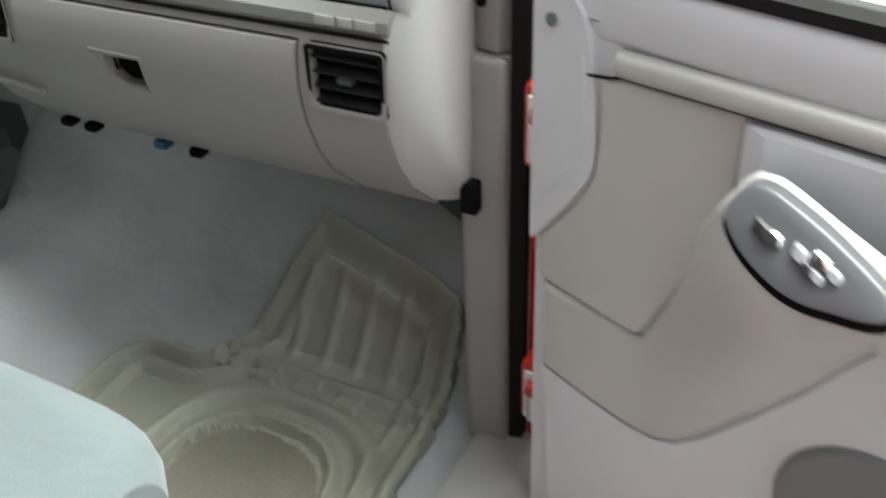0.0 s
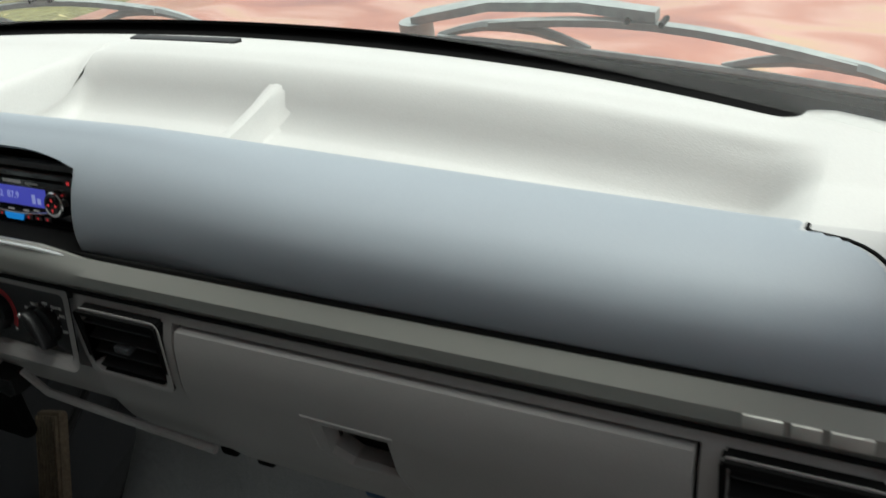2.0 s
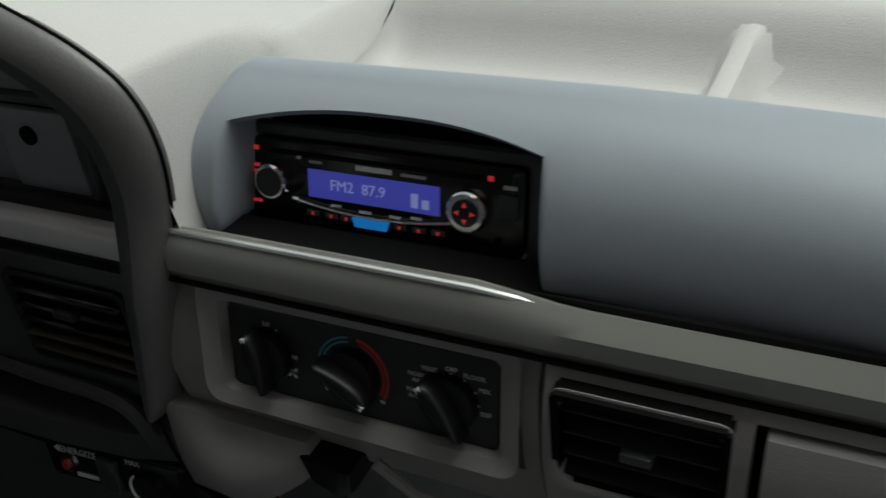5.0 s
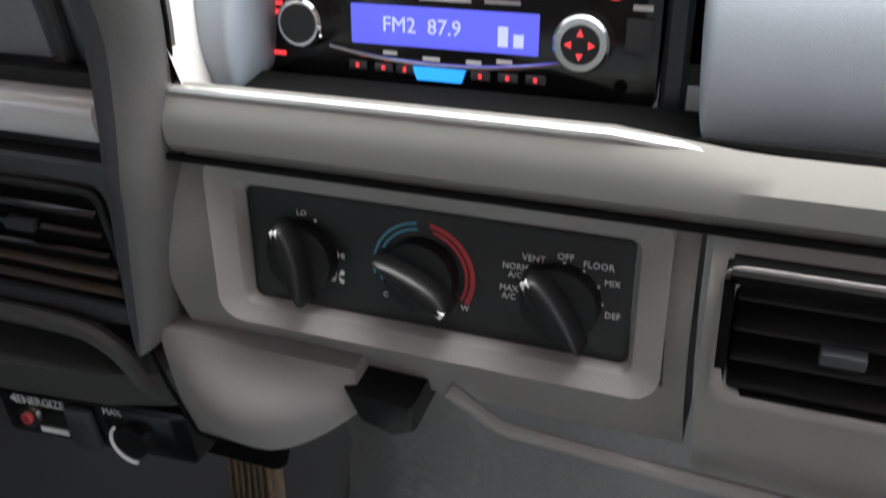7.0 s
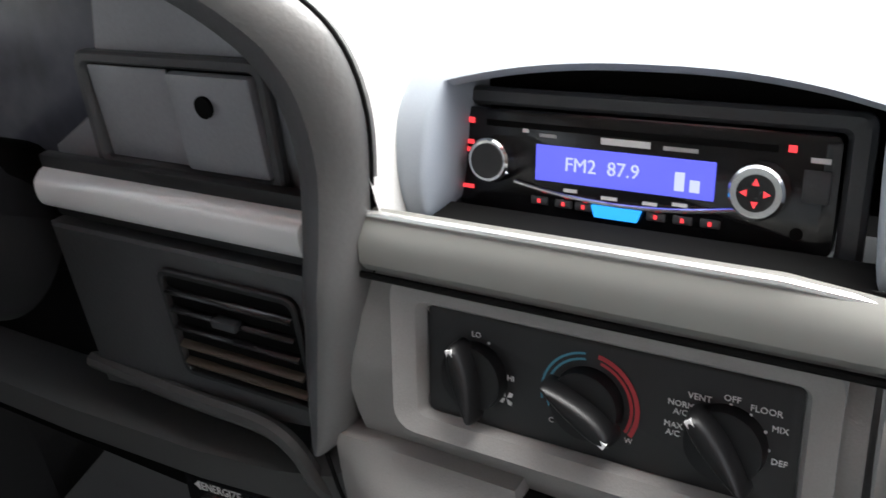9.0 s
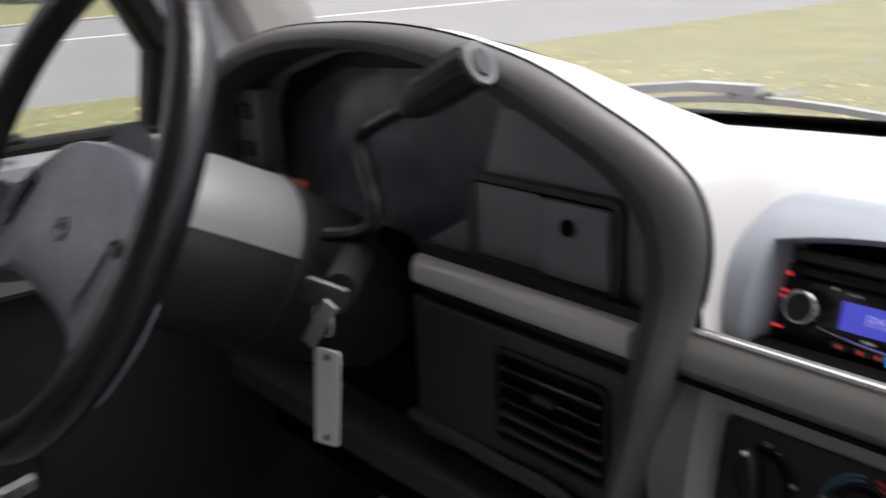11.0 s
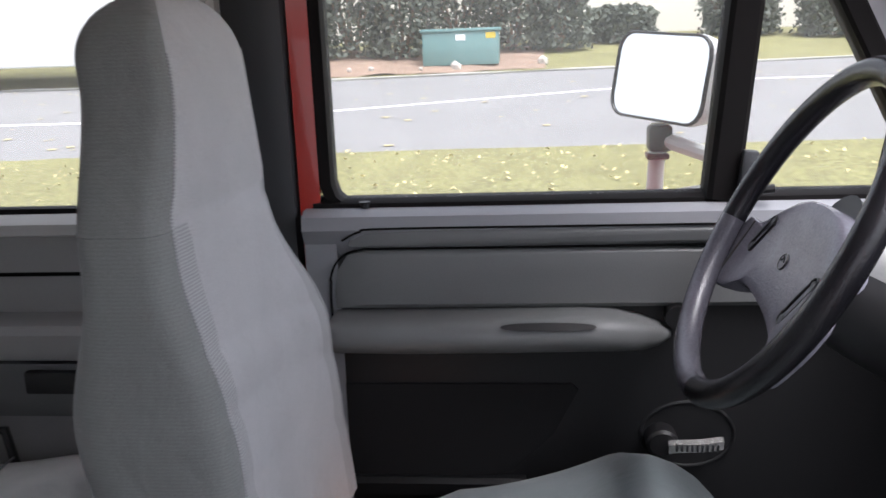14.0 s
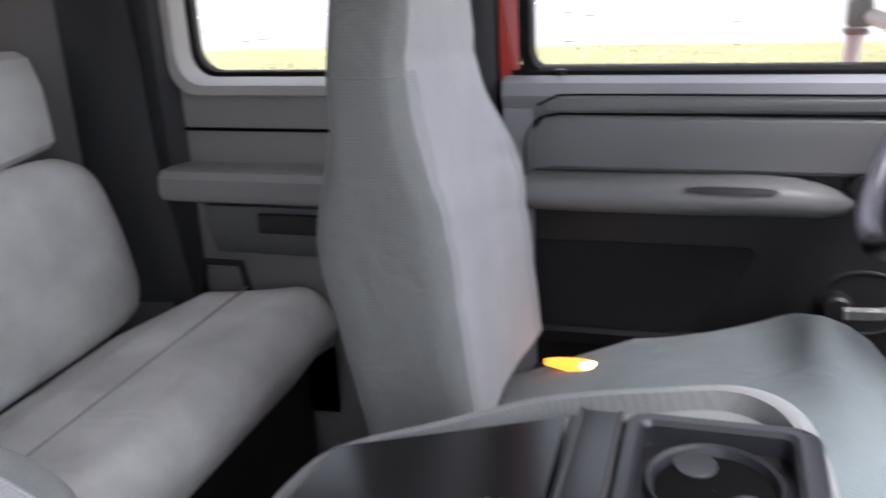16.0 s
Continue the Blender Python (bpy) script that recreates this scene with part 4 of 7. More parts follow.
# air vents
def vent(x0, x1, z0, z1, parent, tabs=(0.5,)):
    cx, cz = (x0 + x1) / 2, (z0 + z1) / 2
    m = facing(cx, face_y(cz) - 0.002, cz, 4)
    w, h = x1 - x0, z1 - z0
    v = part("air_vent", ring(rrect(w + 0.007, h + 0.007, 0.008), rrect(w - 0.004, h - 0.004, 0.007), 0.001, m), GREY, parent, "air vent with black louvres in a grey frame")
    # Cavity walls are near-black so that colour gives the shade inside.
    part("cavity", box((x0, face_y(cz) + 0.028, z0 - 0.004), (x1, face_y(cz) + 0.034, z1 + 0.004), 0), DARK, v, "vent cavity closed by a near-black sheet for its shade")
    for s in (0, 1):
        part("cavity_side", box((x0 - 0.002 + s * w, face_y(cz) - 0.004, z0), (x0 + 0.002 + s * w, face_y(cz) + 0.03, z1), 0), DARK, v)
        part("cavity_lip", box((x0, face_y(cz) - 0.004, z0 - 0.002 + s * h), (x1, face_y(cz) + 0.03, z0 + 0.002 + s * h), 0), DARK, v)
    for k in range(4):
        z = z0 + h * (k + 0.5) / 4
        part("louvre", box((-w / 2 + 0.003, -0.011, -0.0012), (w / 2 - 0.003, 0.011, 0.0012), 0.0005, m=Matrix.Translation((cx, face_y(cz) + 0.010, z)) @ pose(0, 0, 0, 18)), LOUVRE, v)
    part("tab", box((cx - 0.008, face_y(cz) - 0.006, cz - 0.002), (cx + 0.008, face_y(cz) + 0.004, cz + 0.004), 0.001), CHAR, v, "thumb tab of the louvres")
for h in VENTS.values():
    vent(*h, dash)
# climate control panel
cc = thing("climate_control", "black heater control panel with three rotary knobs", "control panel")
TILT = 12.0
M = facing(0.011, -0.0255, 0.5636, TILT) @ Matrix.Scale(0.927, 4)
part("plate", plate(rrect(0.194, 0.062, 0.004), 0.004, M @ Matrix.Translation((0, 0, -0.004)), 0.001), BLACK, cc, "matt black control plate")
hb = bmesh.new()
loft([[M @ Vector((u, v + o, d)) for u, v in rrect(w, h, r)] for w, h, r, d, o in ((0.196, 0.062, 0.004, -0.001, 0.0), (0.202, 0.068, 0.006, 0.006, 0.001), (0.217, 0.080, 0.011, 0.0085, 0.0025), (0.228, 0.091, 0.013, 0.0105, 0.004))], caps=False, bm=hb)
part("bezel", hb, GREY, cc, "sloping grey surround")
def knob(u, v, ang, parent):
    k = part("knob", tube([M @ Vector((u, v, 0)), M @ Vector((u, v, 0.008)), M @ Vector((u, v, 0.0085))], [0.0172, 0.0165, 0.0155], 28), KNOBB, parent, "satin black rotary knob")
    mm = M @ Matrix.Translation((u, v, 0.008)) @ pose(0, 0, 0, 0, 0, ang)
    drop = lambda k, q: [(0.0225 * k * math.cos(t), (0.0060 - 0.0024 * math.cos(t)) * q * math.sin(t)) for t in np.linspace(0, 6.283, 25)[:-1]]
    part("grip", loft([[mm @ Vector((a, b, d)) for a, b in drop(k, q)] for k, q, d in ((1.0, 1.0, -0.003), (1.0, 1.0, 0.004), (0.97, 0.86, 0.009), (0.90, 0.55, 0.012), (0.80, 0.25, 0.0128))]), KNOBB, k, "tapered pointer grip")
    part("mark", box((-0.0205, -0.0016, 0.0095), (-0.0150, 0.0016, 0.0124), 0, m=mm), WHITE, k, "white pointer mark")
    return k
KN = ((-0.066, -0.002, -75), (-0.002, -0.001, 148), (0.066, -0.003, -51))
for u, v, a in KN:
    knob(u, v, a, cc)
TM = M @ Matrix.Translation((0, 0, 0.0003))
for w, u, v, s in (("LO", -0.066, 0.0205, 0.0044), ("HI", -0.0455, 0.0005, 0.0044), ("VENT", 0.0525, 0.0155, 0.0044), ("OFF", 0.067, 0.0185, 0.0044), ("FLOOR", 0.082, 0.0165, 0.0044), ("MIX", 0.0885, 0.009, 0.0042), ("NORM", 0.044, 0.0100, 0.0042), ("A/C", 0.044, 0.0058, 0.0042), ("MAX", 0.041, -0.0015, 0.0042), ("A/C", 0.041, -0.0057, 0.0042), ("DEF", 0.0895, -0.007, 0.0042), ("C", -0.022, -0.0165, 0.004), ("W", 0.0195, -0.0165, 0.004)):
    text(w, s, TM @ Matrix.Translation((u, v, 0.0002)), WHITE, cc)
def arc(u, v, r, a0, a1, w, material, name):
    bm = bmesh.new()
    n = 20
    prev = None
    for k in range(n + 1):
        a = radians(a0 + (a1 - a0) * k / n)
        p = [bm.verts.new(TM @ Vector((u + q * math.cos(a), v + q * math.sin(a), 0.0004))) for q in (r - w, r + w)]
        if prev:
            bm.faces.new((prev[0], prev[1], p[1], p[0]))
        prev = p
    part(name, bm, material, cc)
arc(-0.002, -0.001, 0.0225, 95, 200, 0.0006, BLUEP, "cold_arc")
arc(-0.002, -0.001, 0.0255, 95, 190, 0.0006, BLUEP, "cold_arc")
arc(-0.002, -0.001, 0.0225, -30, 75, 0.0008, REDPR, "warm_arc")
arc(-0.002, -0.001, 0.0255, -30, 80, 0.0012, REDPR, "warm_arc")
for u, v in ((-0.0585, 0.0175), (-0.0525, 0.009), (0.0495, 0.0105), (0.0475, 0.001), (0.0665, 0.0155), (0.0755, 0.013), (0.0825, 0.0065), (0.0845, -0.002)):
    part("dot", plate([(0.0008 * math.cos(a), 0.0008 * math.sin(a)) for a in np.linspace(0, 5.5, 8)], 0.0003, TM @ Matrix.Translation((u, v, 0))), WHITE, cc)
for a in range(4):
    part("fan_blade", plate([(0.0004, 0.0004), (0.0034, 0.001), (0.004, 0.003), (0.002, 0.0035)], 0.0003, TM @ Matrix.Translation((-0.048, -0.011, 0)) @ pose(0, 0, 0, 0, 0, 90 * a)), WHITE, cc)
# ash tray pull and moulding lines below
part("ashtray_pull", loft([[(x, y, z) for x, z in ((-0.036 + i, 0.492), (0.002 - i * 0.4, 0.490), (0.000 - i, 0.470 + i), (-0.012, 0.4645 + i), (-0.030 + i, 0.470 + i))] for y, i in ((0.0, 0.0), (-0.036, 0.0), (-0.040, 0.001), (-0.042, 0.004))]), KNOBB, dash, "black pull under the controls")
part("lower_lip", tube([(0.02, -0.036, 0.503), (0.045, -0.036, 0.484), (0.10, -0.036, 0.480), (0.13, -0.036, 0.478), (0.24, -0.034, 0.470)], 0.004, 8), GREY, dash)
bm = sheet(list(np.linspace(-0.146, -0.03, 12)), list(np.linspace(0, 1, 10)), lambda x, v: (x, -0.036 - 0.02 * math.sin(3.0 * v) * math.sin(3.14 * min(1, max(0, (x + 0.15) / 0.12))), 0.502 - v * (0.078 - 0.05 * max(0, (x + 0.10) / 0.07) ** 1.5)), (0, 0.05, 0))
part("fairing_seam", tube([(-0.158, -0.036, 0.494), (-0.149, -0.040, 0.462), (-0.138, -0.042, 0.430), (-0.120, -0.04, 0.422)], 0.0014, 6), DARK, dash, "dark seam")
part("column_fairing", bm, GREY, dash, "rounded grey moulding beneath the controls")
# ---- the instrument bezel ----
bz = thing("instrument_bezel", "dark charcoal instrument bezel with a silver trim bar", "instrument panel")
OC = smoothed([(-0.755, 0.60), (-0.745, 0.72), (-0.70, 0.772), (-0.60, 0.806), (-0.47, 0.818), (-0.35, 0.815), (-0.25, 0.797), (-0.176, 0.769), (-0.132, 0.748), (-0.106, 0.725), (-0.097, 0.69), (-0.104, 0.64), (-0.113, 0.587), (-0.124, 0.55), (-0.139, 0.503), (-0.150, 0.488)], 70)
IC = smoothed([(-0.72, 0.60), (-0.715, 0.71), (-0.675, 0.755), (-0.58, 0.785), (-0.47, 0.796), (-0.37, 0.791), (-0.28, 0.772), (-0.215, 0.748), (-0.174, 0.728), (-0.150, 0.708), (-0.139, 0.68), (-0.141, 0.63), (-0.148, 0.585), (-0.155, 0.55), (-0.162, 0.507), (-0.160, 0.489)], 70)
def lerp(a, b, k):
    return [(1 - k) * p + k * q for p, q in zip(a, b)]
RIM = [0.55 if z > 0.70 else max(0.48, 0.55 - (0.70 - z) * 1.0) for x, z in OC]
def between(g):
    return [(1 - g(r)) * p + g(r) * q for r, p, q in zip(RIM, OC, IC)]
def fwd(z):
    return 0.011 * min(1.0, max(0.0, (0.66 - z) / 0.06))
rr = [[(x, -0.014, z - 0.001) for x, z in OC]]
for th in np.linspace(0.15, 1.57, 8):
    rr.append([(float(x), -0.017 - (0.018 + fwd(z)) * math.sin(th), float(z)) for x, z in between(lambda r: r * (1 - math.cos(th)))])
part("hood_rim", loft(rr, closed=False), BEZR, bz, "grey rolled rim of the hood")
rr = [[(x, -0.035 - fwd(z), z) for x, z in between(lambda r: r)], [(x, -0.0345 - fwd(z), z) for x, z in between(lambda r: 0.4 + 0.6 * r)], [(x, -0.032 - 0.8 * fwd(z), z) for x, z in between(lambda r: 0.75 + 0.25 * r)], [(x, -0.024, z) for x, z in IC], [(x, 0.03, z) for x, z in lerp(IC, OC, -0.12)]]
part("inner_rim", loft(rr, closed=False), BEZC, bz, "charcoal inner rim")
part("rim_seam", tube([(x, -0.0185, z) for x, z in OC], 0.0013, 6), DARK, bz, "dark seam round the hood")
bm = bmesh.new()
# A black sheet stands for the shade deep behind the gauges.
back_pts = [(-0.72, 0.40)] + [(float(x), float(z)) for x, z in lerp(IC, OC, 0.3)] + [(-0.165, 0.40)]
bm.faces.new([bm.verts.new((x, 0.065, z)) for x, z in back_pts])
part("gauge_backing", bm, BLACK, bz, "black sheet put in for the shade behind the gauges", smooth=False)
# gauge lens, its bluish glare put into a raised, blotchy base colour
LENS = mat("smoked_lens_glare", (0.10, 0.103, 0.128), 0.2, blotch=0.6, bsize=25, grain=0.2, size=30)
part("gauge_lens", plate([(-0.69, 0.60), (-0.37, 0.60), (-0.31, 0.65), (-0.29, 0.742), (-0.42, 0.772), (-0.58, 0.766), (-0.67, 0.73)], 0.003, Matrix(((1, 0, 0, 0), (0, 0.12, -1, -0.03), (0, 1, 0.12, 0), (0, 0, 0, 1)))), LENS, bz, "smoked lens over the gauges, glare put into its blotchy colour")
def bp(outline, y, d, material, name, label="", bev=0.002):
    return part(name, plate([(x, z) for x, z in outline], d, Matrix(((1, 0, 0, 0), (0, 0, -1, y), (0, 1, 0, 0), (0, 0, 0, 1))), bev), material, bz, label)
ctr = [(-0.40, 0.40), (-0.40, 0.632), (-0.352, 0.658), (-0.330, 0.69), (-0.306, 0.757), (-0.28, 0.756), (-0.215, 0.735), (-0.174, 0.715), (-0.152, 0.695), (-0.144, 0.67), (-0.146, 0.62), (-0.160, 0.497), (-0.165, 0.478), (-0.27, 0.46), (-0.40, 0.44)]
bp(ctr, 0.03, 0.018, CPLATE, "centre_plate", "charcoal plate beside the gauges")
# cup-board pocket with a lip and a round knob
poc = bp(rrect(0.145, 0.062, 0.006), 0, 0.001, DARK, "pocket", "rectangular storage pocket")
poc.location = (-0.262, 0.0105, 0.664)
part("frame", ring(rrect(0.160, 0.078, 0.010), rrect(0.145, 0.062, 0.006), 0.006, facing(-0.262, 0.010, 0.664, 3)), BEZC, bz)
part("pocket_back", box((-0.333, 0.0085, 0.634), (-0.262, 0.0105, 0.694), 0.001), CPLATE, bz, "ribbed pocket bottom")
part("pocket_door", box((-0.258, 0.003, 0.634), (-0.192, 0.011, 0.694), 0.003), CPLATE, bz, "small charcoal door")
part("button", tube([(-0.229, 0.004, 0.676), (-0.229, 0.0005, 0.676)], 0.0065, 16), DARK, bz, "round black button")
part("pocket_lip", tube([(-0.335, -0.002, 0.627), (-0.19, -0.002, 0.627)], 0.004, 8), CPLATE, bz)
# silver bar
BARP = smoothed([(-0.004, 0.0), (-0.012, 0.0005), (-0.018, 0.005), (-0.0195, 0.013), (-0.018, 0.021), (-0.012, 0.0255), (-0.004, 0.026)], 16)
part("silver_bar", loft([[(x, float(y) * k, 0.599 + float(z)) for y, z in BARP] for x, k in ((-0.3935, 0.4), (-0.392, 0.8), (-0.389, 1.0), (-0.158, 1.0), (-0.1555, 0.8), (-0.154, 0.4))]), SILVERB, bz, "satin silver bar")
part("bar_groove", box((-0.396, -0.006, 0.588), (-0.150, 0.004, 0.634), 0.003), BLACK, bz, "black groove round the bar")
part("bar_line", tube([(-0.39, -0.0085, 0.583), (-0.155, -0.0085, 0.583)], 0.002, 6), BEZC, bz)
lower = [(-0.40, 0.45), (-0.40, 0.585), (-0.152, 0.585), (-0.160, 0.50), (-0.168, 0.475), (-0.27, 0.46)]
bp(lower, 0.012, 0.024, BEZC, "lower_plate", "charcoal plate below the silver bar")
# lower vent with louvres
v = part("air_vent", ring([(-0.235 + a, 0.530 + b) for a, b in rrect(0.118, 0.082, 0.008)], [(-0.235 + a, 0.530 + b) for a, b in rrect(0.108, 0.072, 0.006)], 0.004, Matrix(((1, 0, 0, 0), (0, 0, -1, -0.0123), (0, 1, 0, 0), (0, 0, 0, 1)))), BLACK, bz, "black air vent below the silver bar")
# A black sheet stands for the shade behind these louvres.
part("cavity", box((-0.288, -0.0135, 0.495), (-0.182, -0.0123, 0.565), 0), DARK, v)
for k in range(5):
    z = 0.556 - 0.0135 * k
    part("louvre", box((-0.053, -0.004, -0.0012), (0.053, 0.004, 0.0012), 0.0005, m=Matrix.Translation((-0.235, -0.0145, z)) @ pose(0, 0, 0, 25)), GLOSSB if k < 3 else WOODV, v)
part("tab", box((-0.246, -0.022, 0.540), (-0.226, -0.014, 0.546), 0.001), CHAR, v)
# headlamp switch block left of the column
sw = part("switch_plate", box((-0.715, 0.0, 0.66), (-0.66, 0.03, 0.745), 0.006), DOORV, bz, "grey lamp switch panel")
for z in (0.68, 0.72):
    part("switch", box((-0.70, -0.006, z - 0.008), (-0.675, 0.004, z + 0.008), 0.002), BLACK, sw)
# knee bolster under the bezel
kb = thing("knee_bolster", "grey lower dash moulding with an open shelf", "dash panel")
rings = [[(x, 0.05, zt - 0.01), (x, -0.010, zt), (x, -0.024, zt - 0.006), (x, -0.026, zt - 0.030), (x, -0.01, zt - 0.045), (x, 0.05, zt - 0.06)] for x, zt in ((-0.77, 0.425), (-0.45, 0.425), (-0.30, 0.432), (-0.22, 0.442), (-0.172, 0.455), (-0.150, 0.47))]
# Rail and lip carry the footwell's shade in their darkened grey.
part("lower_rail", loft(rings), RAILM, kb)
part("upper_lip", tube(smoothed([(-0.41, -0.010, 0.466), (-0.35, -0.014, 0.467), (-0.29, -0.018, 0.469), (-0.225, -0.020, 0.470), (-0.198, -0.022, 0.460), (-0.183, -0.024, 0.440), (-0.175, -0.02, 0.43)], 30), 0.0065, 8), RAILM, kb, "grey rolled edge above the shelf")
# Black sheets stand for the shade inside and below the shelf.
part("shelf_back", box((-0.77, 0.035, 0.40), (-0.16, 0.045, 0.52), 0), DARK, kb, "open shelf closed by a black sheet for its shade")
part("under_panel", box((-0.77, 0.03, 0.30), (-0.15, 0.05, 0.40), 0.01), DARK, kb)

# ---- the radio ----
rd = thing("car_radio", "black single-unit car radio with a lit blue display", "car radio")
RT = 14.0
R = facing(0.006, 0.037, 0.648, RT)
part("sleeve", ring(rrect(0.206, 0.072, 0.006), rrect(0.184, 0.054, 0.003), 0.006, R @ Matrix.Translation((0, 0, -0.006))), CHAR, rd, "black plastic mounting collar")
part("face", plate(rrect(0.182, 0.052, 0.004), 0.010, R @ Matrix.Translation((0, 0, -0.008)), 0.0015), GLOSSB, rd, "glossy black fascia")
RF = R @ Matrix.Translation((0, 0, 0.0022))
part("slot", box((-0.075, 0.0175, -0.0006), (0.066, 0.0205, 0.0003), 0, m=RF), DARK, rd, "disc slot")
dsp = part("display", box((-0.047, -0.007, -0.0005), (0.041, 0.0105, 0.0006), 0.0004, m=RF), LCD, rd, "glowing blue display")
text("FM2  87.9", 0.0094, RF @ Matrix.Translation((-0.0125, 0.002, 0.0008)), LCDT, dsp, "readout")
for k in range(2):
    part("readout_bar", box((0.023 + 0.007 * k, -0.0040, 0.0006), (0.0275 + 0.007 * k, 0.0045 - 0.003 * k, 0.0009), 0, m=RF), LCDT, dsp)
def rknob(u, v, material, r):
    k = part("volume_knob" if u < 0 else "selector_knob", tube([RF @ Vector((u, v, d)) for d in (0, 0.004, 0.009, 0.010)], [r, r, r * 0.95, r * 0.86], 32), CHROME, rd, "silver-ringed radio knob")
    part("centre", tube([RF @ Vector((u, v, 0.0095)), RF @ Vector((u, v, 0.0108))], r * (0.74 if u < 0 else 0.64), 28), material, k, "dark knob centre")
    return k
rknob(-0.069, 0.0015, BLACK, 0.0118)
k = rknob(0.061, 0.001, GLOSSB, 0.0125)
for a in range(4):
    part("arrow", plate([(0.0035, -0.0015), (0.0035, 0.0015), (0.0065, 0)], 0.0003, RF @ Matrix.Translation((0.061, 0.001, 0.0109)) @ pose(0, 0, 0, 0, 0, 90 * a)), REDP, k, "lit red arrow")
pts = [RF @ Vector((u, -0.0085 - 0.006 * (1 - ((u + 0.003) / 0.058) ** 2), 0.0008)) for u in np.linspace(-0.058, 0.052, 24)]
part("chrome_arc", tube(pts, 0.0011, 8), CHROME, rd, "thin chrome arc under the display")
part("source_button", plate([(-0.0125, 0.0028), (0.0125, 0.0028), (0.0105, -0.0028), (-0.0105, -0.0028)], 0.0015, RF @ Matrix.Translation((-0.004, -0.0185, 0))), LEDB, rd, "glowing blue button")
for u in (-0.044, -0.031, -0.0205, 0.0155, 0.028, 0.0405):
    b = part("preset_button", box((u - 0.0045, -0.0195 + 0.03 * abs(u) ** 1.3, 0), (u + 0.0045, -0.0155 + 0.03 * abs(u) ** 1.3, 0.0014), 0.0006, m=RF), CHAR, rd)
    part("mark", box((u - 0.0008, -0.0185 + 0.03 * abs(u) ** 1.3, 0.0014), (u + 0.0008, -0.0165 + 0.03 * abs(u) ** 1.3, 0.0017), 0, m=RF), REDP, b)
for u, v, w, h, mm in ((-0.086, 0.0195, 0.008, 0.0028, REDP), (-0.0865, 0.0085, 0.0085, 0.0022, REDP), (-0.0865, 0.0045, 0.0085, 0.0022, REDP), (-0.0855, -0.0145, 0.007, 0.002, REDP), (-0.041, 0.0150, 0.009, 0.0016, PRINT), (-0.0015, 0.0150, 0.024, 0.0030, WHITE), (0.0245, 0.0145, 0.016, 0.0018, PRINT), (0.072, 0.0195, 0.0035, 0.003, REDP), (0.0835, 0.0155, 0.008, 0.0022, WHITE), (0.083, 0.0065, 0.008, 0.003, REDP), (-0.028, -0.0105, 0.007, 0.0016, WHITE), (-0.008, -0.0118, 0.008, 0.0016, WHITE), (0.012, -0.0118, 0.007, 0.0016, WHITE), (0.026, -0.0105, 0.007, 0.0016, WHITE), (-0.053, 0.0165, 0.003, 0.0018, WHITE)):
    part("print_bar", box((u - w / 2, v - h / 2, 0), (u + w / 2, v + h / 2, 0.0004), 0, m=RF), mm, rd)
part("side_key", box((0.0775, -0.0025, 0), (0.0885, 0.0115, 0.0012), 0.001, m=RF), CHAR, rd)
part("socket", tube([RF @ Vector((0.077, -0.0165, 0)), RF @ Vector((0.077, -0.0165, 0.0006))], 0.0028, 14), DARK, rd)

# ---- trailer brake controller ----
bc = thing("brake_controller", "black trailer brake controller under the dash", "brake controller")
B = facing(-0.250, -0.022, 0.380, 8) @ pose(0, 0, 0, 0, 0, 5) @ Matrix.Scale(1.28, 4)
part("body", plate(rrect(0.125, 0.030, 0.003), 0.05, B @ Matrix.Translation((0, 0, -0.05)), 0.002), GLOSSB, bc, "glossy black housing")
text("ENERGIZE", 0.0072, B @ Matrix.Translation((-0.030, 0.0095, 0.0006)), WHITE, bc)
text("MAX", 0.0055, B @ Matrix.Translation((0.018, 0.0115, 0.0006)), WHITE, bc)
part("arrow", plate([(-0.052, 0.0095), (-0.0475, 0.0065), (-0.0475, 0.0125)], 0.0005, B), WHITE, bc)
part("button", tube([B @ Vector((-0.043, -0.002, 0)), B @ Vector((-0.043, -0.002, 0.003))], 0.0042, 20), REDPR, bc, "red push button")
part("button_ring", tube([B @ Vector((-0.043, -0.002, 0)), B @ Vector((-0.043, -0.002, 0.0015))], 0.008, 20), CHROME, bc)
part("name_bar", box((-0.037, -0.0105, 0), (-0.018, -0.0075, 0.0006), 0, m=B), WHITE, bc)
part("slider", box((-0.010, -0.013, 0), (0.006, 0.012, 0.006), 0.002, m=B), CHAR, bc)
part("dial", tube([B @ Vector((0.030, -0.002, 0)), B @ Vector((0.030, -0.002, 0.006))], 0.012, 24), GLOSSB, bc, "black dial")
part("dial_mark", tube([B @ Vector((0.030 + 0.0115 * math.cos(a), -0.002 + 0.0115 * math.sin(a), 0.0065)) for a in np.linspace(2.2, 4.8, 14)], 0.0012, 6), WHITE, bc)
# ---- pedals ----
pd = thing("brake_pedal", "worn brown-edged brake pedal on a black arm", "pedal")
part("pad", box((-0.045, -0.012, -0.05), (0.045, 0.012, 0.05), 0.008, m=pose(-0.47, 0.16, 0.16, -35, 0, 4)), BRASS, pd, "ribbed worn rubber pedal pad")
part("arm", tube([(-0.47, 0.18, 0.18), (-0.47, 0.22, 0.28), (-0.47, 0.20, 0.40)], 0.009, 8), BLACK, pd)
pd = thing("accelerator_pedal", "worn brown accelerator pedal", "pedal")
PM = pose(-0.242, 0.10, 0.185, -30, -14, 0)
pad = part("pad", box((-0.027, -0.008, -0.062), (0.027, 0.008, 0.062), 0.006, m=PM), BRASS, pd, "ribbed worn pedal pad")
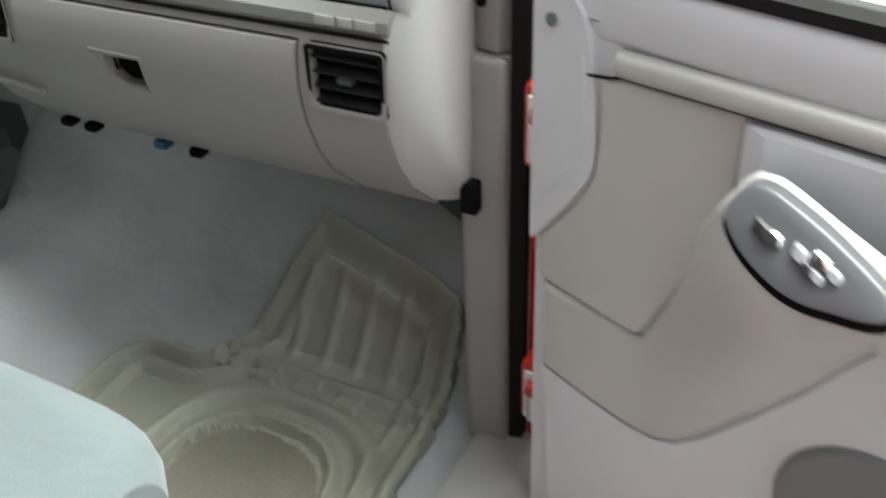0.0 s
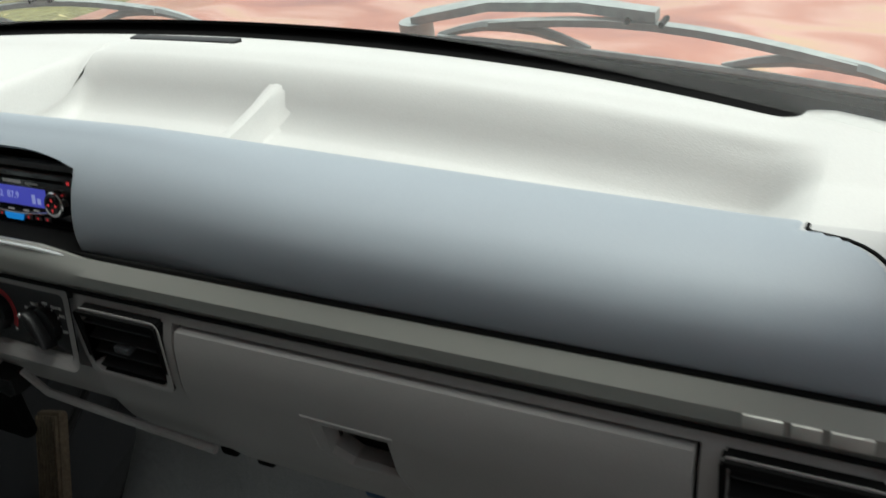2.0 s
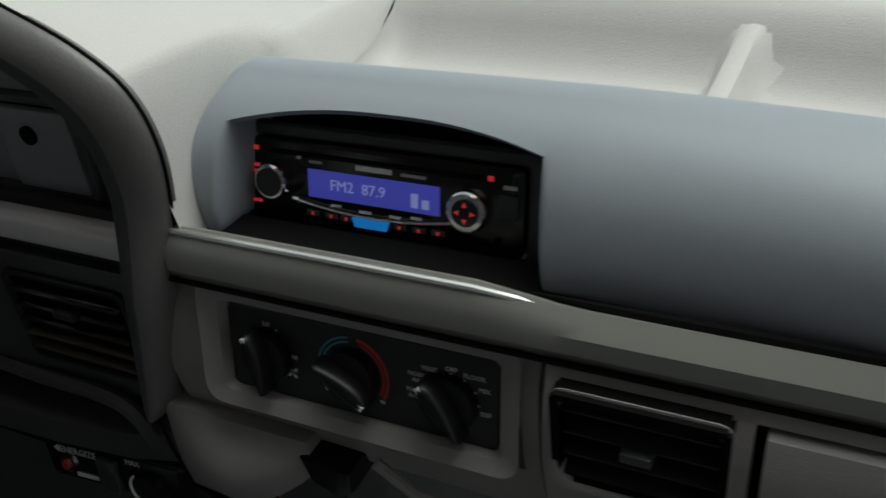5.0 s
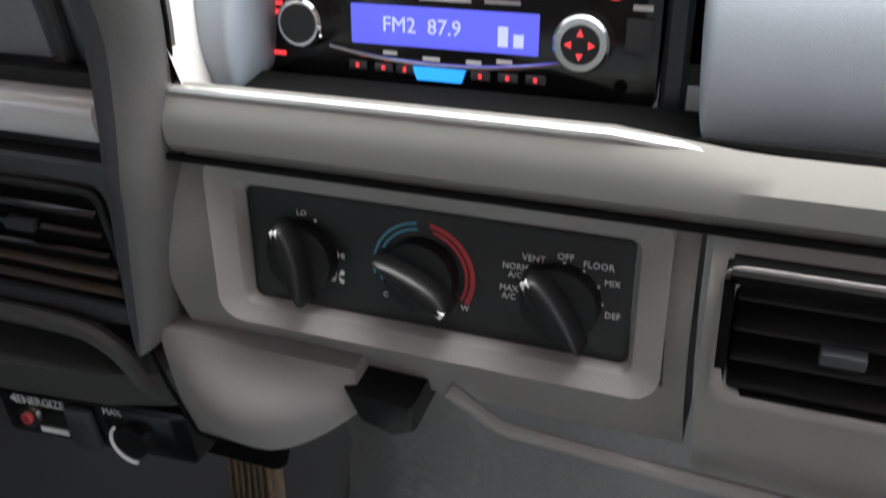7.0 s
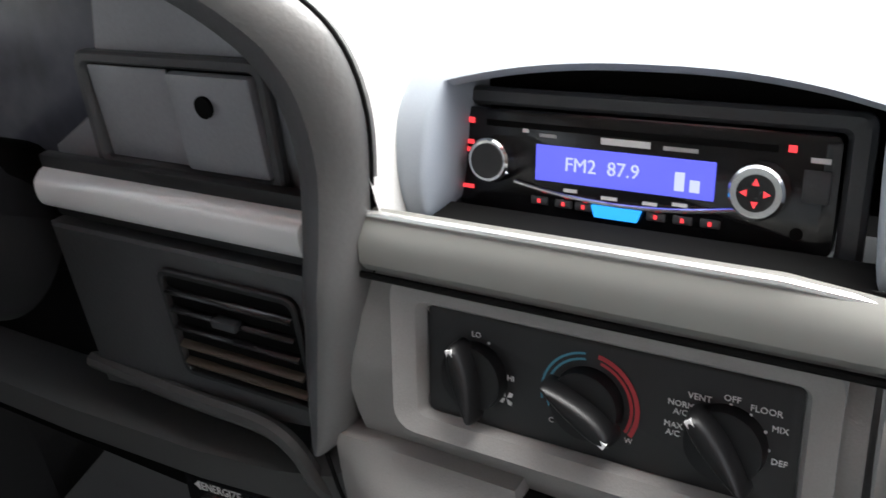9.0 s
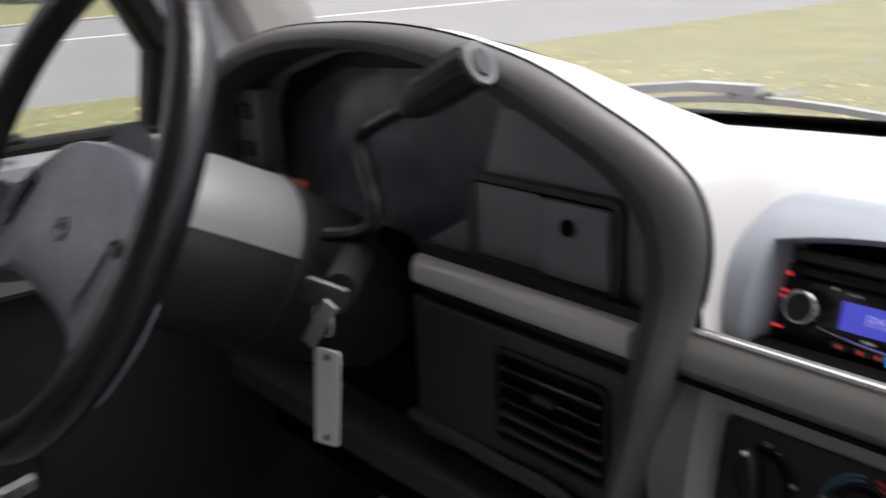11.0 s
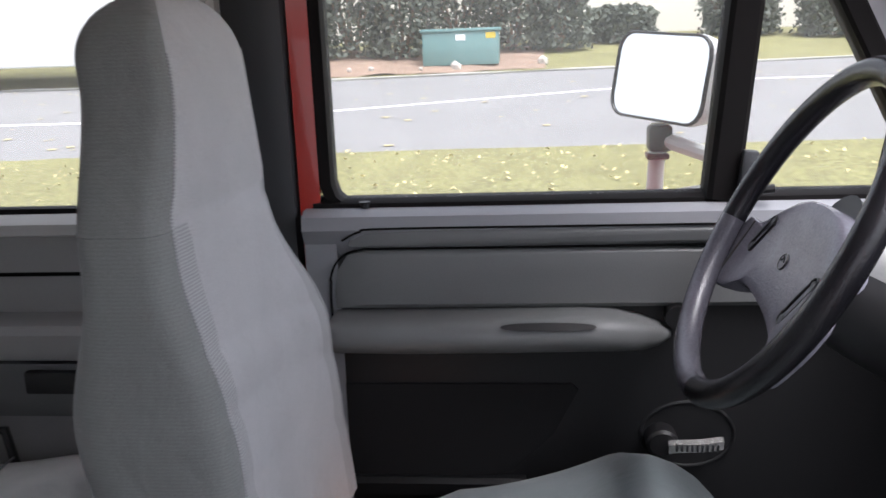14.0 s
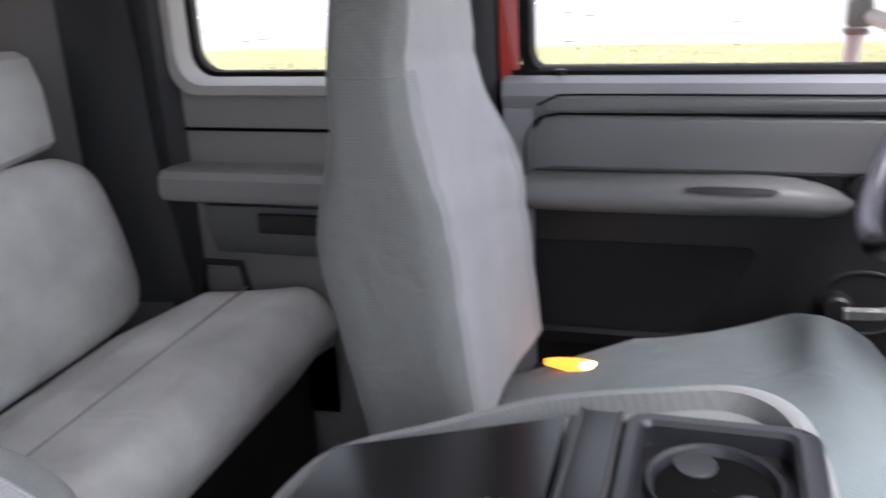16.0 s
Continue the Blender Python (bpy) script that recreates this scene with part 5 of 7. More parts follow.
for k in range(7):
    part("rib", box((-0.0225 + 0.007 * k, -0.0115, -0.056), (-0.0195 + 0.007 * k, -0.006, 0.056), 0.001, m=PM), BRASS, pad)
part("arm", tube([(-0.24, 0.11, 0.19), (-0.24, 0.20, 0.25), (-0.25, 0.26, 0.36)], 0.006, 8), BLACK, pd)

# ---- steering column, wheel, lever and keys ----
CA = Vector((0, -math.cos(radians(29)), math.sin(radians(29))))      # along the column towards the driver
HUB = Vector((-0.482, -0.247, 0.719))
def col(d, r, n=24, sx=1.0, sz=1.0):
    u = Vector((1, 0, 0))
    w = CA.cross(u).normalized()
    return [HUB + CA * d + r * (sx * math.cos(a) * u + sz * math.sin(a) * w) for a in (2 * math.pi * k / n for k in range(n))]
sc = thing("steering_column", "grey steering column shroud above a black cover", "steering column")
u, w = Vector((1, 0, 0)), CA.cross(Vector((1, 0, 0))).normalized()
if w.z < 0:
    w = -w
AXIS = HUB - w * 0.020 - u * 0.010                 # the shroud sits a little below the wheel's shaft
def halfring(d, r, a0, a1, n=20):
    return [AXIS + CA * d + (u * float(r * math.cos(a)) + w * float(r * math.sin(a))) for a in np.linspace(a0, a1, n)]
part("upper_shroud", loft([halfring(d, r, 0.22, 2.92) for d, r in ((-0.158, 0.0785), (-0.10, 0.076), (-0.055, 0.070), (-0.040, 0.064), (-0.036, 0.055))], closed=False), SHROUD, sc, "grey upper column shroud")
part("lower_shroud", loft([halfring(d, r, 2.90, 6.525) for d, r in ((-0.30, 0.07), (-0.20, 0.0775), (-0.158, 0.078), (-0.10, 0.0755), (-0.055, 0.0695), (-0.040, 0.0635), (-0.036, 0.0545))], closed=False), BLACK, sc, "black lower column cover")
part("front_cover", loft([halfring(d, r, 0.22, 2.92) for d, r in ((-0.30, 0.066), (-0.24, 0.072), (-0.166, 0.0765))], closed=False), BLACK, sc, "black cover ahead of the collar")
part("collar", loft([halfring(d, r, 0.0, 6.02, 24) for d, r in ((-0.168, 0.0765), (-0.166, 0.0805), (-0.159, 0.0805), (-0.156, 0.077))]), BLACK, sc, "dark collar ring")
part("hazard_knob", tube([AXIS + CA * -0.177 + u * 0.012 + w * 0.07, AXIS + CA * -0.177 + u * 0.012 + w * 0.081], 0.007, 12), glow("orange_plastic", (0.6, 0.12, 0.03), 0.0), sc, "small orange hazard switch")
part("shaft", loft([col(d, 0.05) for d in (-0.5, -0.25)]), DARK, sc)
sl = thing("gear_lever", "black column gear lever with a ribbed end knob", "gear lever")
L0 = Vector((-0.415, -0.085, 0.655))
SE = Vector((-0.257, -0.055, 0.797))
pts = smoothed([L0, Vector((-0.372, -0.078, 0.664)), Vector((-0.355, -0.075, 0.684)), Vector((-0.368, -0.075, 0.725)), Vector((-0.366, -0.074, 0.742)), Vector((-0.345, -0.072, 0.754)), Vector((-0.313, -0.068, 0.768)), Vector((-0.285, -0.0615, 0.783)), SE], 30)
part("rod", tube(pts[:24], 0.0065, 10), GLOSSB, sl)
part("knob", tube([pts[21], pts[22], pts[23], pts[26], pts[28], pts[29]], [0.008, 0.012, 0.0145, 0.0155, 0.016, 0.015], 20), BLACK, sl, "black cylindrical knob")
ed = Vector(pts[29] - pts[27]).normalized()
e0 = Vector(pts[29])
for k in range(10):
    side = ed.orthogonal().normalized()
    side.rotate(Matrix.Rotation(k * 0.628, 3, ed))
    part("rib", tube([Vector(pts[24]) + side * 0.0152, e0 - ed * 0.002 + side * 0.0158], 0.0014, 5), BLACK, sl)
part("end_ring", tube([e0, e0 + ed * 0.004], 0.0155, 24), DOORV, sl, "dull grey end ring")
part("end_button", tube([e0 + ed * 0.003, e0 + ed * 0.006], 0.0095, 20), CHAR, sl, "grey end button")
ky = thing("ignition_keys", "keys hanging from the ignition with a blank grey tag", "keys")
K0 = Vector((-0.323, -0.135, 0.643))
part("ignition_lock", tube([K0 + Vector((-0.057, 0.055, 0.000)), K0 + Vector((0, 0, 0))], 0.013, 16), BLACK, ky)
part("key_head", box((-0.016, -0.003, -0.011), (0.016, 0.003, 0.011), 0.003, m=Matrix.Translation(K0 + Vector((0.0, -0.012, 0.0))) @ pose(0, 0, 0, 10, 20, 40)), CHAR, ky, "worn dark key head")
part("ring", tube([K0 + Vector((0.012 * math.cos(a), -0.016, -0.018 + 0.012 * math.sin(a))) for a in np.linspace(0, 6.28, 22)], 0.0012, 6), CHROME, ky, "steel key ring")
part("key", box((-0.006, -0.0012, -0.03), (0.006, 0.0012, 0.012), 0.001, m=Matrix.Translation(K0 + Vector((0.006, -0.018, -0.012))) @ pose(0, 0, 0, 0, 35, 20)), SILVER, ky)
tg = part("tag", plate([(a, b) for a, b in rrect(0.020, 0.078, 0.003)], 0.0015, Matrix.Translation(K0 + Vector((0.0, -0.018, -0.078))) @ pose(0, 0, 0, 90, 6, 25), 0), TAG, ky, "blank grey key tag")
for dv in (0.033, -0.033):
    part("hole", plate([(0.002 * math.cos(a), dv + 0.003 * math.sin(a)) for a in np.linspace(0, 5.6, 10)], 0.0017, Matrix.Translation(K0 + Vector((0.0, -0.018, -0.078))) @ pose(0, 0, 0, 90, 6, 25)), DARK, tg)

wl = thing("steering_wheel", "worn black leather steering wheel with a padded hub", "steering wheel")
WR = 0.180
WH = HUB - w * 0.021 + Vector((0.008, 0.002, 0.011))                       # centre of the tilted wheel
def onw(a, r, d=0.0):
    return WH + CA * d + r * (math.cos(a) * u + math.sin(a) * w)
bm = bmesh.new()
N, MN = 96, 12
g = []
for i in range(N):
    a = 2 * math.pi * i / N
    rm = 0.0148 + 0.0008 * math.sin(a * 48)
    g.append([bm.verts.new(onw(a, WR + rm * math.cos(b), 0.02 + rm * math.sin(b))) for b in (2 * math.pi * k / MN for k in range(MN))])
for i in range(N):
    for k in range(MN):
        bm.faces.new((g[i][k], g[(i + 1) % N][k], g[(i + 1) % N][(k + 1) % MN], g[i][(k + 1) % MN]))
rim = part("rim", bm, RIMB, wl, "laced leather-covered rim, wear and sheen put into a paler lower grip")
# Lower grip: wear and a lavender sheen are painted as a paler sector.
rim.data.materials.append(mat("worn_sheen_leather", (0.070, 0.069, 0.084), 0.27, grain=0.3, size=350, bump=0.5, blotch=0.5, bsize=14))
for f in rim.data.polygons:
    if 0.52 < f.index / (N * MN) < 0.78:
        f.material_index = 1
PADO = [tuple(p) for p in smoothed([(-0.160, -0.020), (-0.134, -0.010), (-0.098, 0.013), (-0.05, 0.037), (0.0, 0.044), (0.05, 0.043), (0.091, 0.030), (0.125, 0.004), (0.150, -0.018), (0.186, -0.036), (0.186, -0.06), (0.176, -0.085), (0.155, -0.116), (0.122, -0.125), (0.106, -0.112), (0.085, -0.099), (0.04, -0.086), (-0.012, -0.080), (-0.06, -0.078), (-0.095, -0.083), (-0.122, -0.099), (-0.150, -0.092)], 88, True)]
def rise(x, y):
    k = min(1.0, max(0.0, (math.hypot(x, y) - 0.120) / 0.045))
    return 0.003 * k * k * (3 - 2 * k)
def onpad(x, y, d=0.0):
    """A point on the pad's face."""
    k = rise(x, y) / 0.003
    return WH - u * 0.018 + CA * (-0.001 + (d if d > -0.01 else d * (1 - 0.6 * k)) + 0.0105 * k) + u * x + w * y
def padring(k, d):
    cx, cy = 0.004, -0.024
    return [onpad(float(cx + (x - cx) * k), float(cy + (y - cy) * (k if k > 0.9 else k ** 1.1)), d) for x, y in PADO]
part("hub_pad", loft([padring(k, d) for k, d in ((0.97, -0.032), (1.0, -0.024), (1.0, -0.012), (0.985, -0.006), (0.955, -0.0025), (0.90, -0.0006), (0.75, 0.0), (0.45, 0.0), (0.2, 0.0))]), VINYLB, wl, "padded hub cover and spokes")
def arc_on(pts, r, name, label, d=0.0014):
    part(name, tube([onpad(float(x), float(y), d) for x, y in pts], r, 6), BLACK, wl, label)
arc_on(smoothed([(0.092, -0.101), (0.112, -0.087), (0.140, -0.060), (0.158, -0.044), (0.170, -0.036)], 16), 0.0018, "seam", "dark seam across the spoke", -0.0005)
arc_on(smoothed([(-0.134, -0.090), (-0.137, -0.050), (-0.137, -0.014)], 10), 0.0018, "seam", "dark seam across the spoke", -0.0005)
for (a0, b0), (a1, b1) in (((-0.111, -0.043), (-0.084, 0.004)), ((0.080, -0.073), (0.108, -0.017))):
    nx, ny = (b1 - b0), -(a1 - a0)
    L = math.hypot(nx, ny)
    oval = []
    for q in np.linspace(0, 6.283, 34):
        s = 0.5 + 0.5 * math.copysign(abs(math.cos(q)) ** 0.5, math.cos(q))
        c = (0.0078 if abs(math.cos(q)) > 0.5 else 0.0062) * math.copysign(abs(math.sin(q)) ** 0.7, math.sin(q))
        oval.append((a0 + (a1 - a0) * s + nx / L * c, b0 + (b1 - b0) * s + ny / L * c))
    arc_on(oval, 0.0015, "horn_mark", "moulded horn outline")
    for s in (0.1, 0.88):
        part("horn_dimple", tube([onpad(a0 + (a1 - a0) * s, b0 + (b1 - b0) * s, h) for h in (-0.002, 0.0022)], 0.0042, 12), CHAR, wl)
em = part("emblem", tube([onpad(0.004, -0.027, -0.002), onpad(0.004, -0.027, 0.0012)], 0.0095, 20), VINYLB, wl, "round moulded hub badge")
part("badge_ring", tube([onpad(0.004 + 0.0098 * math.cos(a), -0.027 + 0.0085 * math.sin(a), 0.0008) for a in np.linspace(0, 6.283, 24)], 0.0011, 6), BLACK, em)
part("badge_mark", tube([onpad(-0.001, -0.027, 0.0014), onpad(0.004, -0.022, 0.0016), onpad(0.009, -0.027, 0.0014)], 0.0010, 6), BLACK, em)
part("boss", loft([col(d, r) for d, r in ((-0.05, 0.045), (-0.022, 0.055))]), BLACK, wl)
st = thing("turn_signal_stalk", "black turn signal stalk behind the wheel", "stalk")
part("rod", tube([HUB + CA * -0.07 - u * 0.07, HUB + CA * -0.06 - u * 0.17 + w * 0.02], [0.008, 0.009], 10), GLOSSB, st)

# ---- the doors ----
def strip_solid(P, prof, us, caps=True):
    """A moulding: a (v, n) profile run along the door at the stations us."""
    return loft([[P(a, v, n) for v, n in prof] for a in us], True, caps)


def lining(P, u0, u1, v0, v1, n0, holes=(), depth=-0.03, nu=14, nv=12):
    cu = sorted({*np.linspace(u0, u1, nu), *[q for h in holes for q in h[:2]]})
    cv = sorted({*np.linspace(v0, v1, nv), *[q for h in holes for q in h[2:]]})
    bm = bmesh.new()
    g = {(a, b): bm.verts.new(P(a, b, n0)) for a in cu for b in cv}
    for a, b in zip(cu, cu[1:]):
        for c, d in zip(cv, cv[1:]):
            if not any(h[0] < (a + b) / 2 < h[1] and h[2] < (c + d) / 2 < h[3] for h in holes):
                bm.faces.new((g[a, c], g[b, c], g[b, d], g[a, d]))
    r = bmesh.ops.extrude_edge_only(bm, edges=[e for e in bm.edges if e.is_boundary])
    off = Vector(P(0, 0, depth)) - Vector(P(0, 0, 0))
    bmesh.ops.translate(bm, verts=[v for v in r["geom"] if isinstance(v, bmesh.types.BMVert)], vec=off)
    return bm


def pl(P, outline, n0, n1, bev=0.0):
    """A raised plate on the door from a (u, v) outline."""
    c = np.mean(outline, 0)
    sh = lambda k: [(c[0] + (a - c[0]) * k, c[1] + (b - c[1]) * k) for a, b in outline]
    rings = [[P(a, b, n0) for a, b in outline], [P(a, b, n1 - bev) for a, b in outline]]
    if bev:
        rings.append([P(a, b, n1) for a, b in sh(1 - 2 * bev / min(np.ptp(np.array(outline), 0)))])
    return loft(rings)


def soft(prof, n=20):
    return [(float(a), float(b)) for a, b in smoothed(prof, n)]


# driver's door, shut: u runs back from the hinges, v up, n into the cab
D = lambda a, v, n: Vector((-0.785 + n, 0.10 - a, v))
dd = thing("door", "closed driver's door with grey trim and dark map pocket", "door", "cab doors")
part("skin", box((-0.90, -0.845, -0.12), (-0.845, 0.12, 0.690), 0.02), RED, dd, "red outer skin")
# The lower lining's shade is put into a darker copy of the grey.
LOWERD = mat("door_lower_shaded_grey", (0.009, 0.0093, 0.0102), 0.5, grain=0.15, size=700, bump=0.3, blotch=0.1)
part("lining", lining(D, 0.02, 0.905, 0.02, 0.60, 0.030), LOWERD, dd, "moulded grey door lining, its shade put into near-black")
part("top_cap", strip_solid(D, ((0.640, 0.028), (0.672, 0.045), (0.690, 0.042), (0.697, 0.025), (0.697, -0.03), (0.60, -0.03)), np.linspace(0.0, 0.940, 16)), DOORC, dd, "pale grey top of the door")
part("rear_edge", strip_solid(D, ((0.0, 0.0), (0.0, 0.030), (0.690, 0.034), (0.690, 0.0)), (0.895, 0.93, 0.940)), DOORC, dd, "grey rear edge of the door")
part("trim_ledge", pl(D, [(0.04, 0.648), (0.04, 0.672), (0.80, 0.672), (0.850, 0.668), (0.874, 0.658), (0.878, 0.650), (0.86, 0.648)], 0.02, 0.047, 0.005), DOORV, dd, "grey raised trim line")
part("upper_panel", pl(D, [(0.04, 0.560), (0.04, 0.6425), (0.855, 0.6425), (0.880, 0.636), (0.895, 0.615), (0.900, 0.585), (0.900, 0.560)], 0.02, 0.044, 0.006), DOORV, dd, "soft grey vinyl upper panel")
GRV = smoothed([(0.04, 0.6455), (0.40, 0.6455), (0.80, 0.6455), (0.860, 0.6445), (0.888, 0.634), (0.903, 0.610), (0.907, 0.57), (0.905, 0.50)], 40)
part("trim_groove", tube([D(float(a), float(b), 0.043 if b > 0.60 else 0.036) for a, b in GRV], 0.0017, 6), DARK, dd, "dark groove")
part("upper_groove", tube([D(float(a), float(b), 0.046) for a, b in smoothed([(0.04, 0.674), (0.5, 0.674), (0.82, 0.674), (0.86, 0.670), (0.885, 0.658)], 20)], 0.0016, 6), DARK, dd)
# armrest with a finger pull
arm = part("armrest", loft([[D(a, v, n) for v, n in soft(((z1 - 0.047 * k, 0.03), (z1 - 0.049 * k, 0.03 + 0.050 * k), (z1 - 0.034 * k, 0.03 + 0.076 * k), (z1 - 0.014 * k, 0.03 + 0.078 * k), (z1, 0.03 + 0.062 * k), (z1, 0.03)))] for a, z1, k in ((0.900, 0.556, 0.96), (0.80, 0.557, 1.0), (0.66, 0.558, 1.0), (0.56, 0.560, 1.0), (0.52, 0.557, 0.95), (0.485, 0.548, 0.80), (0.460, 0.538, 0.55), (0.442, 0.530, 0.25))]), DOORV, dd, "padded grey armrest")
OV = [(0.607 + 0.062 * math.copysign(abs(math.cos(a)) ** 0.6, math.cos(a)), math.sin(a)) for a in np.linspace(0, 6.283, 33)[:-1]]
# The pull's hollow is a flat oval, shade painted as black.
part("finger_pull", loft([[D(a, 0.5535 + 0.0042 * s, 0.1045 - 0.0040 * s + k * 0.0022) for a, s in OV] for k in (0.0, 1.0)]), BLACK, arm, "finger pull, the hollow's shade put into a black oval")
# Black strip painted as the shade under the armrest.
part("arm_shadow_line", strip_solid(D, ((0.500, 0.03), (0.500, 0.037), (0.505, 0.037), (0.505, 0.03)), (0.50, 0.89)), DARK, dd)
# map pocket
# Flat plate; the pocket's depth is painted in as darkness.
part("map_pocket", pl(D, [(0.895, 0.445), (0.575, 0.446), (0.565, 0.437), (0.60, 0.37), (0.66, 0.312), (0.70, 0.302), (0.895, 0.300)], 0.028, 0.034), DOORD, dd, "carpeted map pocket, its shade put into near-black")
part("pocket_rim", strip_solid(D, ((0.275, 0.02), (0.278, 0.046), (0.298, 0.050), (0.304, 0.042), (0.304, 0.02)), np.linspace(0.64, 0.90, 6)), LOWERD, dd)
CUP = [(0.415 + 0.064 * math.cos(a), 0.370 + 0.048 * math.sin(a)) for a in np.linspace(0, 6.283, 41)[:-1]]
# Flat oval; the cup's hollow is shaded by colour alone.
part("release_cup", pl(D, CUP, 0.028, 0.0315), DOORD, dd, "scooped cup behind the door release, its shade put into near-black")
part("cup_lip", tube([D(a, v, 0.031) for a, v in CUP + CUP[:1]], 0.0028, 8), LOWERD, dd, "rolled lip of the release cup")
hd = part("door_release", pl(D, [(0.452 + 0.022 * math.cos(a), 0.368 + 0.020 * math.sin(a)) for a in np.linspace(0, 6.0, 20)], 0.03, 0.062, 0.004), BLACK, dd, "black handle boss")
part("lever", loft([[D(a, v, n) for v, n in ((0.359 + k, 0.062), (0.359 + k, 0.070), (0.372 + k, 0.072), (0.375 + k, 0.062))] for a, k in ((0.445, 0.0), (0.40, 0.002), (0.372, 0.006))]), SILVERHI, hd, "ribbed chrome lever")
for k in range(9):
    a = 0.380 + 0.0068 * k
    part("rib", loft([[D(a + e, v, n) for v, n in ((0.3625, 0.068), (0.3625, 0.0722), (0.3735, 0.0738), (0.3735, 0.068))] for e in (-0.0012, 0.0012)]), CHAR, hd)
part("lock_knob", tube([D(0.856, 0.685, 0.014), D(0.856, 0.693, 0.014), D(0.856, 0.706, 0.014)], [0.006, 0.004, 0.008], 12), BLACK, dd, "black lock knob")
part("front_knob", tube([D(0.435, 0.548, 0.03), D(0.435, 0.548, 0.055)], 0.016, 16), BLACK, dd)
# window surround
def bar(a0, b0, a1, b1, w, n0=-0.045, n1=0.012):
    """A straight frame bar between two (u, v) points."""
    p, q = Vector((a0, b0)), Vector((a1, b1))
    d = (q - p).normalized()
    s = Vector((-d.y, d.x)) * w / 2
    rings = [[D(c.x + k * s.x, c.y + k * s.y, n) for k, n in ((-1, n0), (-1, n1 - 0.006), (-0.7, n1), (0.7, n1), (1, n1 - 0.006), (1, n0))] for c in (p, q)]
    return loft(rings)
part("window_seal", bar(-0.0, 0.698, 0.93, 0.698, 0.014), SEAL, dd, "black rubber window seal")
part("rear_seal", loft([[D(0.918 - 0.004 + dx - 0.03 * max(0, 1 - (v - 0.695) / 0.03) ** 2, v, n) for dx, n in ((-0.010, -0.04), (-0.010, 0.006), (0.006, 0.006), (0.006, -0.04))] for v in (0.695, 0.702, 0.712, 0.73, 0.95, 1.16)]), SEAL, dd)
part("division_bar", bar(0.374, 0.700, 0.334, 1.14, 0.042, -0.04, 0.02), SEAL, dd, "black bar between the window panes")
lt = part("vent_catch", box((-0.008, -0.010, -0.03), (0.008, 0.010, 0.03), 0.003, m=Matrix.Translation(D(0.346, 0.737, 0.03)) @ pose(0, 0, 0, -5)), CHAR, dd, "vent window catch")
part("catch_lever", tube([D(0.346, 0.715, 0.035), D(0.314, 0.718, 0.04)], 0.006, 8), BLACK, lt)
part("vent_front", bar(0.150, 0.700, 0.135, 0.790, 0.03, -0.04, 0.01), SEAL, dd)
part("vent_slope", bar(0.132, 0.780, 0.330, 1.16, 0.030, -0.04, 0.01), SEAL, dd, "black seal of the vent window")
part("front_corner", loft([[D(a, v, n) for a, v in ((-0.02, 0.690), (0.142, 0.690), (0.125, 0.785), (0.325, 1.18), (0.28, 1.18), (0.06, 0.84), (-0.02, 0.74))] for n in (-0.04, 0.0)]), DOORC, dd, "grey corner trim ahead of the vent window")
part("top_frame", bar(0.27, 1.175, 0.93, 1.175, 0.05, -0.05, 0.02), RED, dd)
part("rear_frame", loft([[D(a, v, n) for a, n in ((0.920, -0.05), (0.920, 0.008), (0.948, 0.012), (0.956, -0.05))] for v in (0.688, 0.72, 0.95, 1.19)]), RED, dd, "red painted window frame")
gl = part("pane", loft([[D(a, v, -0.018) for a, v in ((0.357, 0.69), (0.92, 0.69), (0.92, 1.16), (0.322, 1.16))], [D(a, v, -0.022) for a, v in ((0.357, 0.69), (0.92, 0.69), (0.92, 1.16), (0.322, 1.16))]]), GLASS, dd, "clear door glass")
g2 = part("vent_pane", loft([[D(a, v, n) for a, v in ((0.145, 0.70), (0.367, 0.70), (0.332, 1.14), (0.312, 1.14), (0.130, 0.785))] for n in (-0.018, -0.022)]), GLASS, dd, "clear vent glass")
gl.visible_shadow = g2.visible_shadow = False

# passenger's door, standing open
PO, PD = Vector((0.905, -0.02, 0)), Vector((0.95, -0.31, 0)).normalized()
PN = Vector((PD.y, -PD.x, 0))
Q = lambda a, v, n: Vector(PO + PD * float(a) + PN * float(n) + Vector((0, 0, float(v))))
pdr = thing("door", "open passenger's door with pale grey trim and switch plate", "door", "cab doors")
part("skin", loft([[Q(a, v, n) for a, v in ((0.0, -0.12), (1.05, -0.12), (1.05, 0.69), (0.0, 0.69))] for n in (-0.13, -0.075)]), RED, pdr, "red outer skin")
part("edge", loft([[Q(a, v, n) for a, n in ((-0.012, -0.10), (0.03, -0.10), (0.03, -0.012), (-0.012, -0.012))] for v in (-0.12, 0.3, 0.67)]), RED, pdr, "red door edge")
part("lining", lining(Q, -0.012, 1.04, -0.05, 0.66, 0.0, depth=-0.08), DOORG, pdr, "pale grey moulded lining")
part("front_flange", loft([[Q(a, v, n) for a, v in soft(((-0.014, 0.690), (0.004, 0.6885), (0.017, 0.684), (0.028, 0.677), (0.037, 0.667), (0.045, 0.650), (0.051, 0.628), (0.055, 0.595), (0.058, 0.55), (0.056, 0.522), (0.04, 0.492), (-0.004, 0.432), (-0.014, 0.422)), 40)] for n in (0.0, 0.0065, 0.008)]), DOORG, pdr, "flat hinge-side flange")
part("flange_ridge", tube([Q(a, v, 0.0075) for a, v in smoothed([(0.040, 0.63), (0.043, 0.59), (0.044, 0.555), (0.036, 0.533), (0.016, 0.503), (-0.004, 0.474)], 26)], 0.0022, 8), DOORG, pdr)
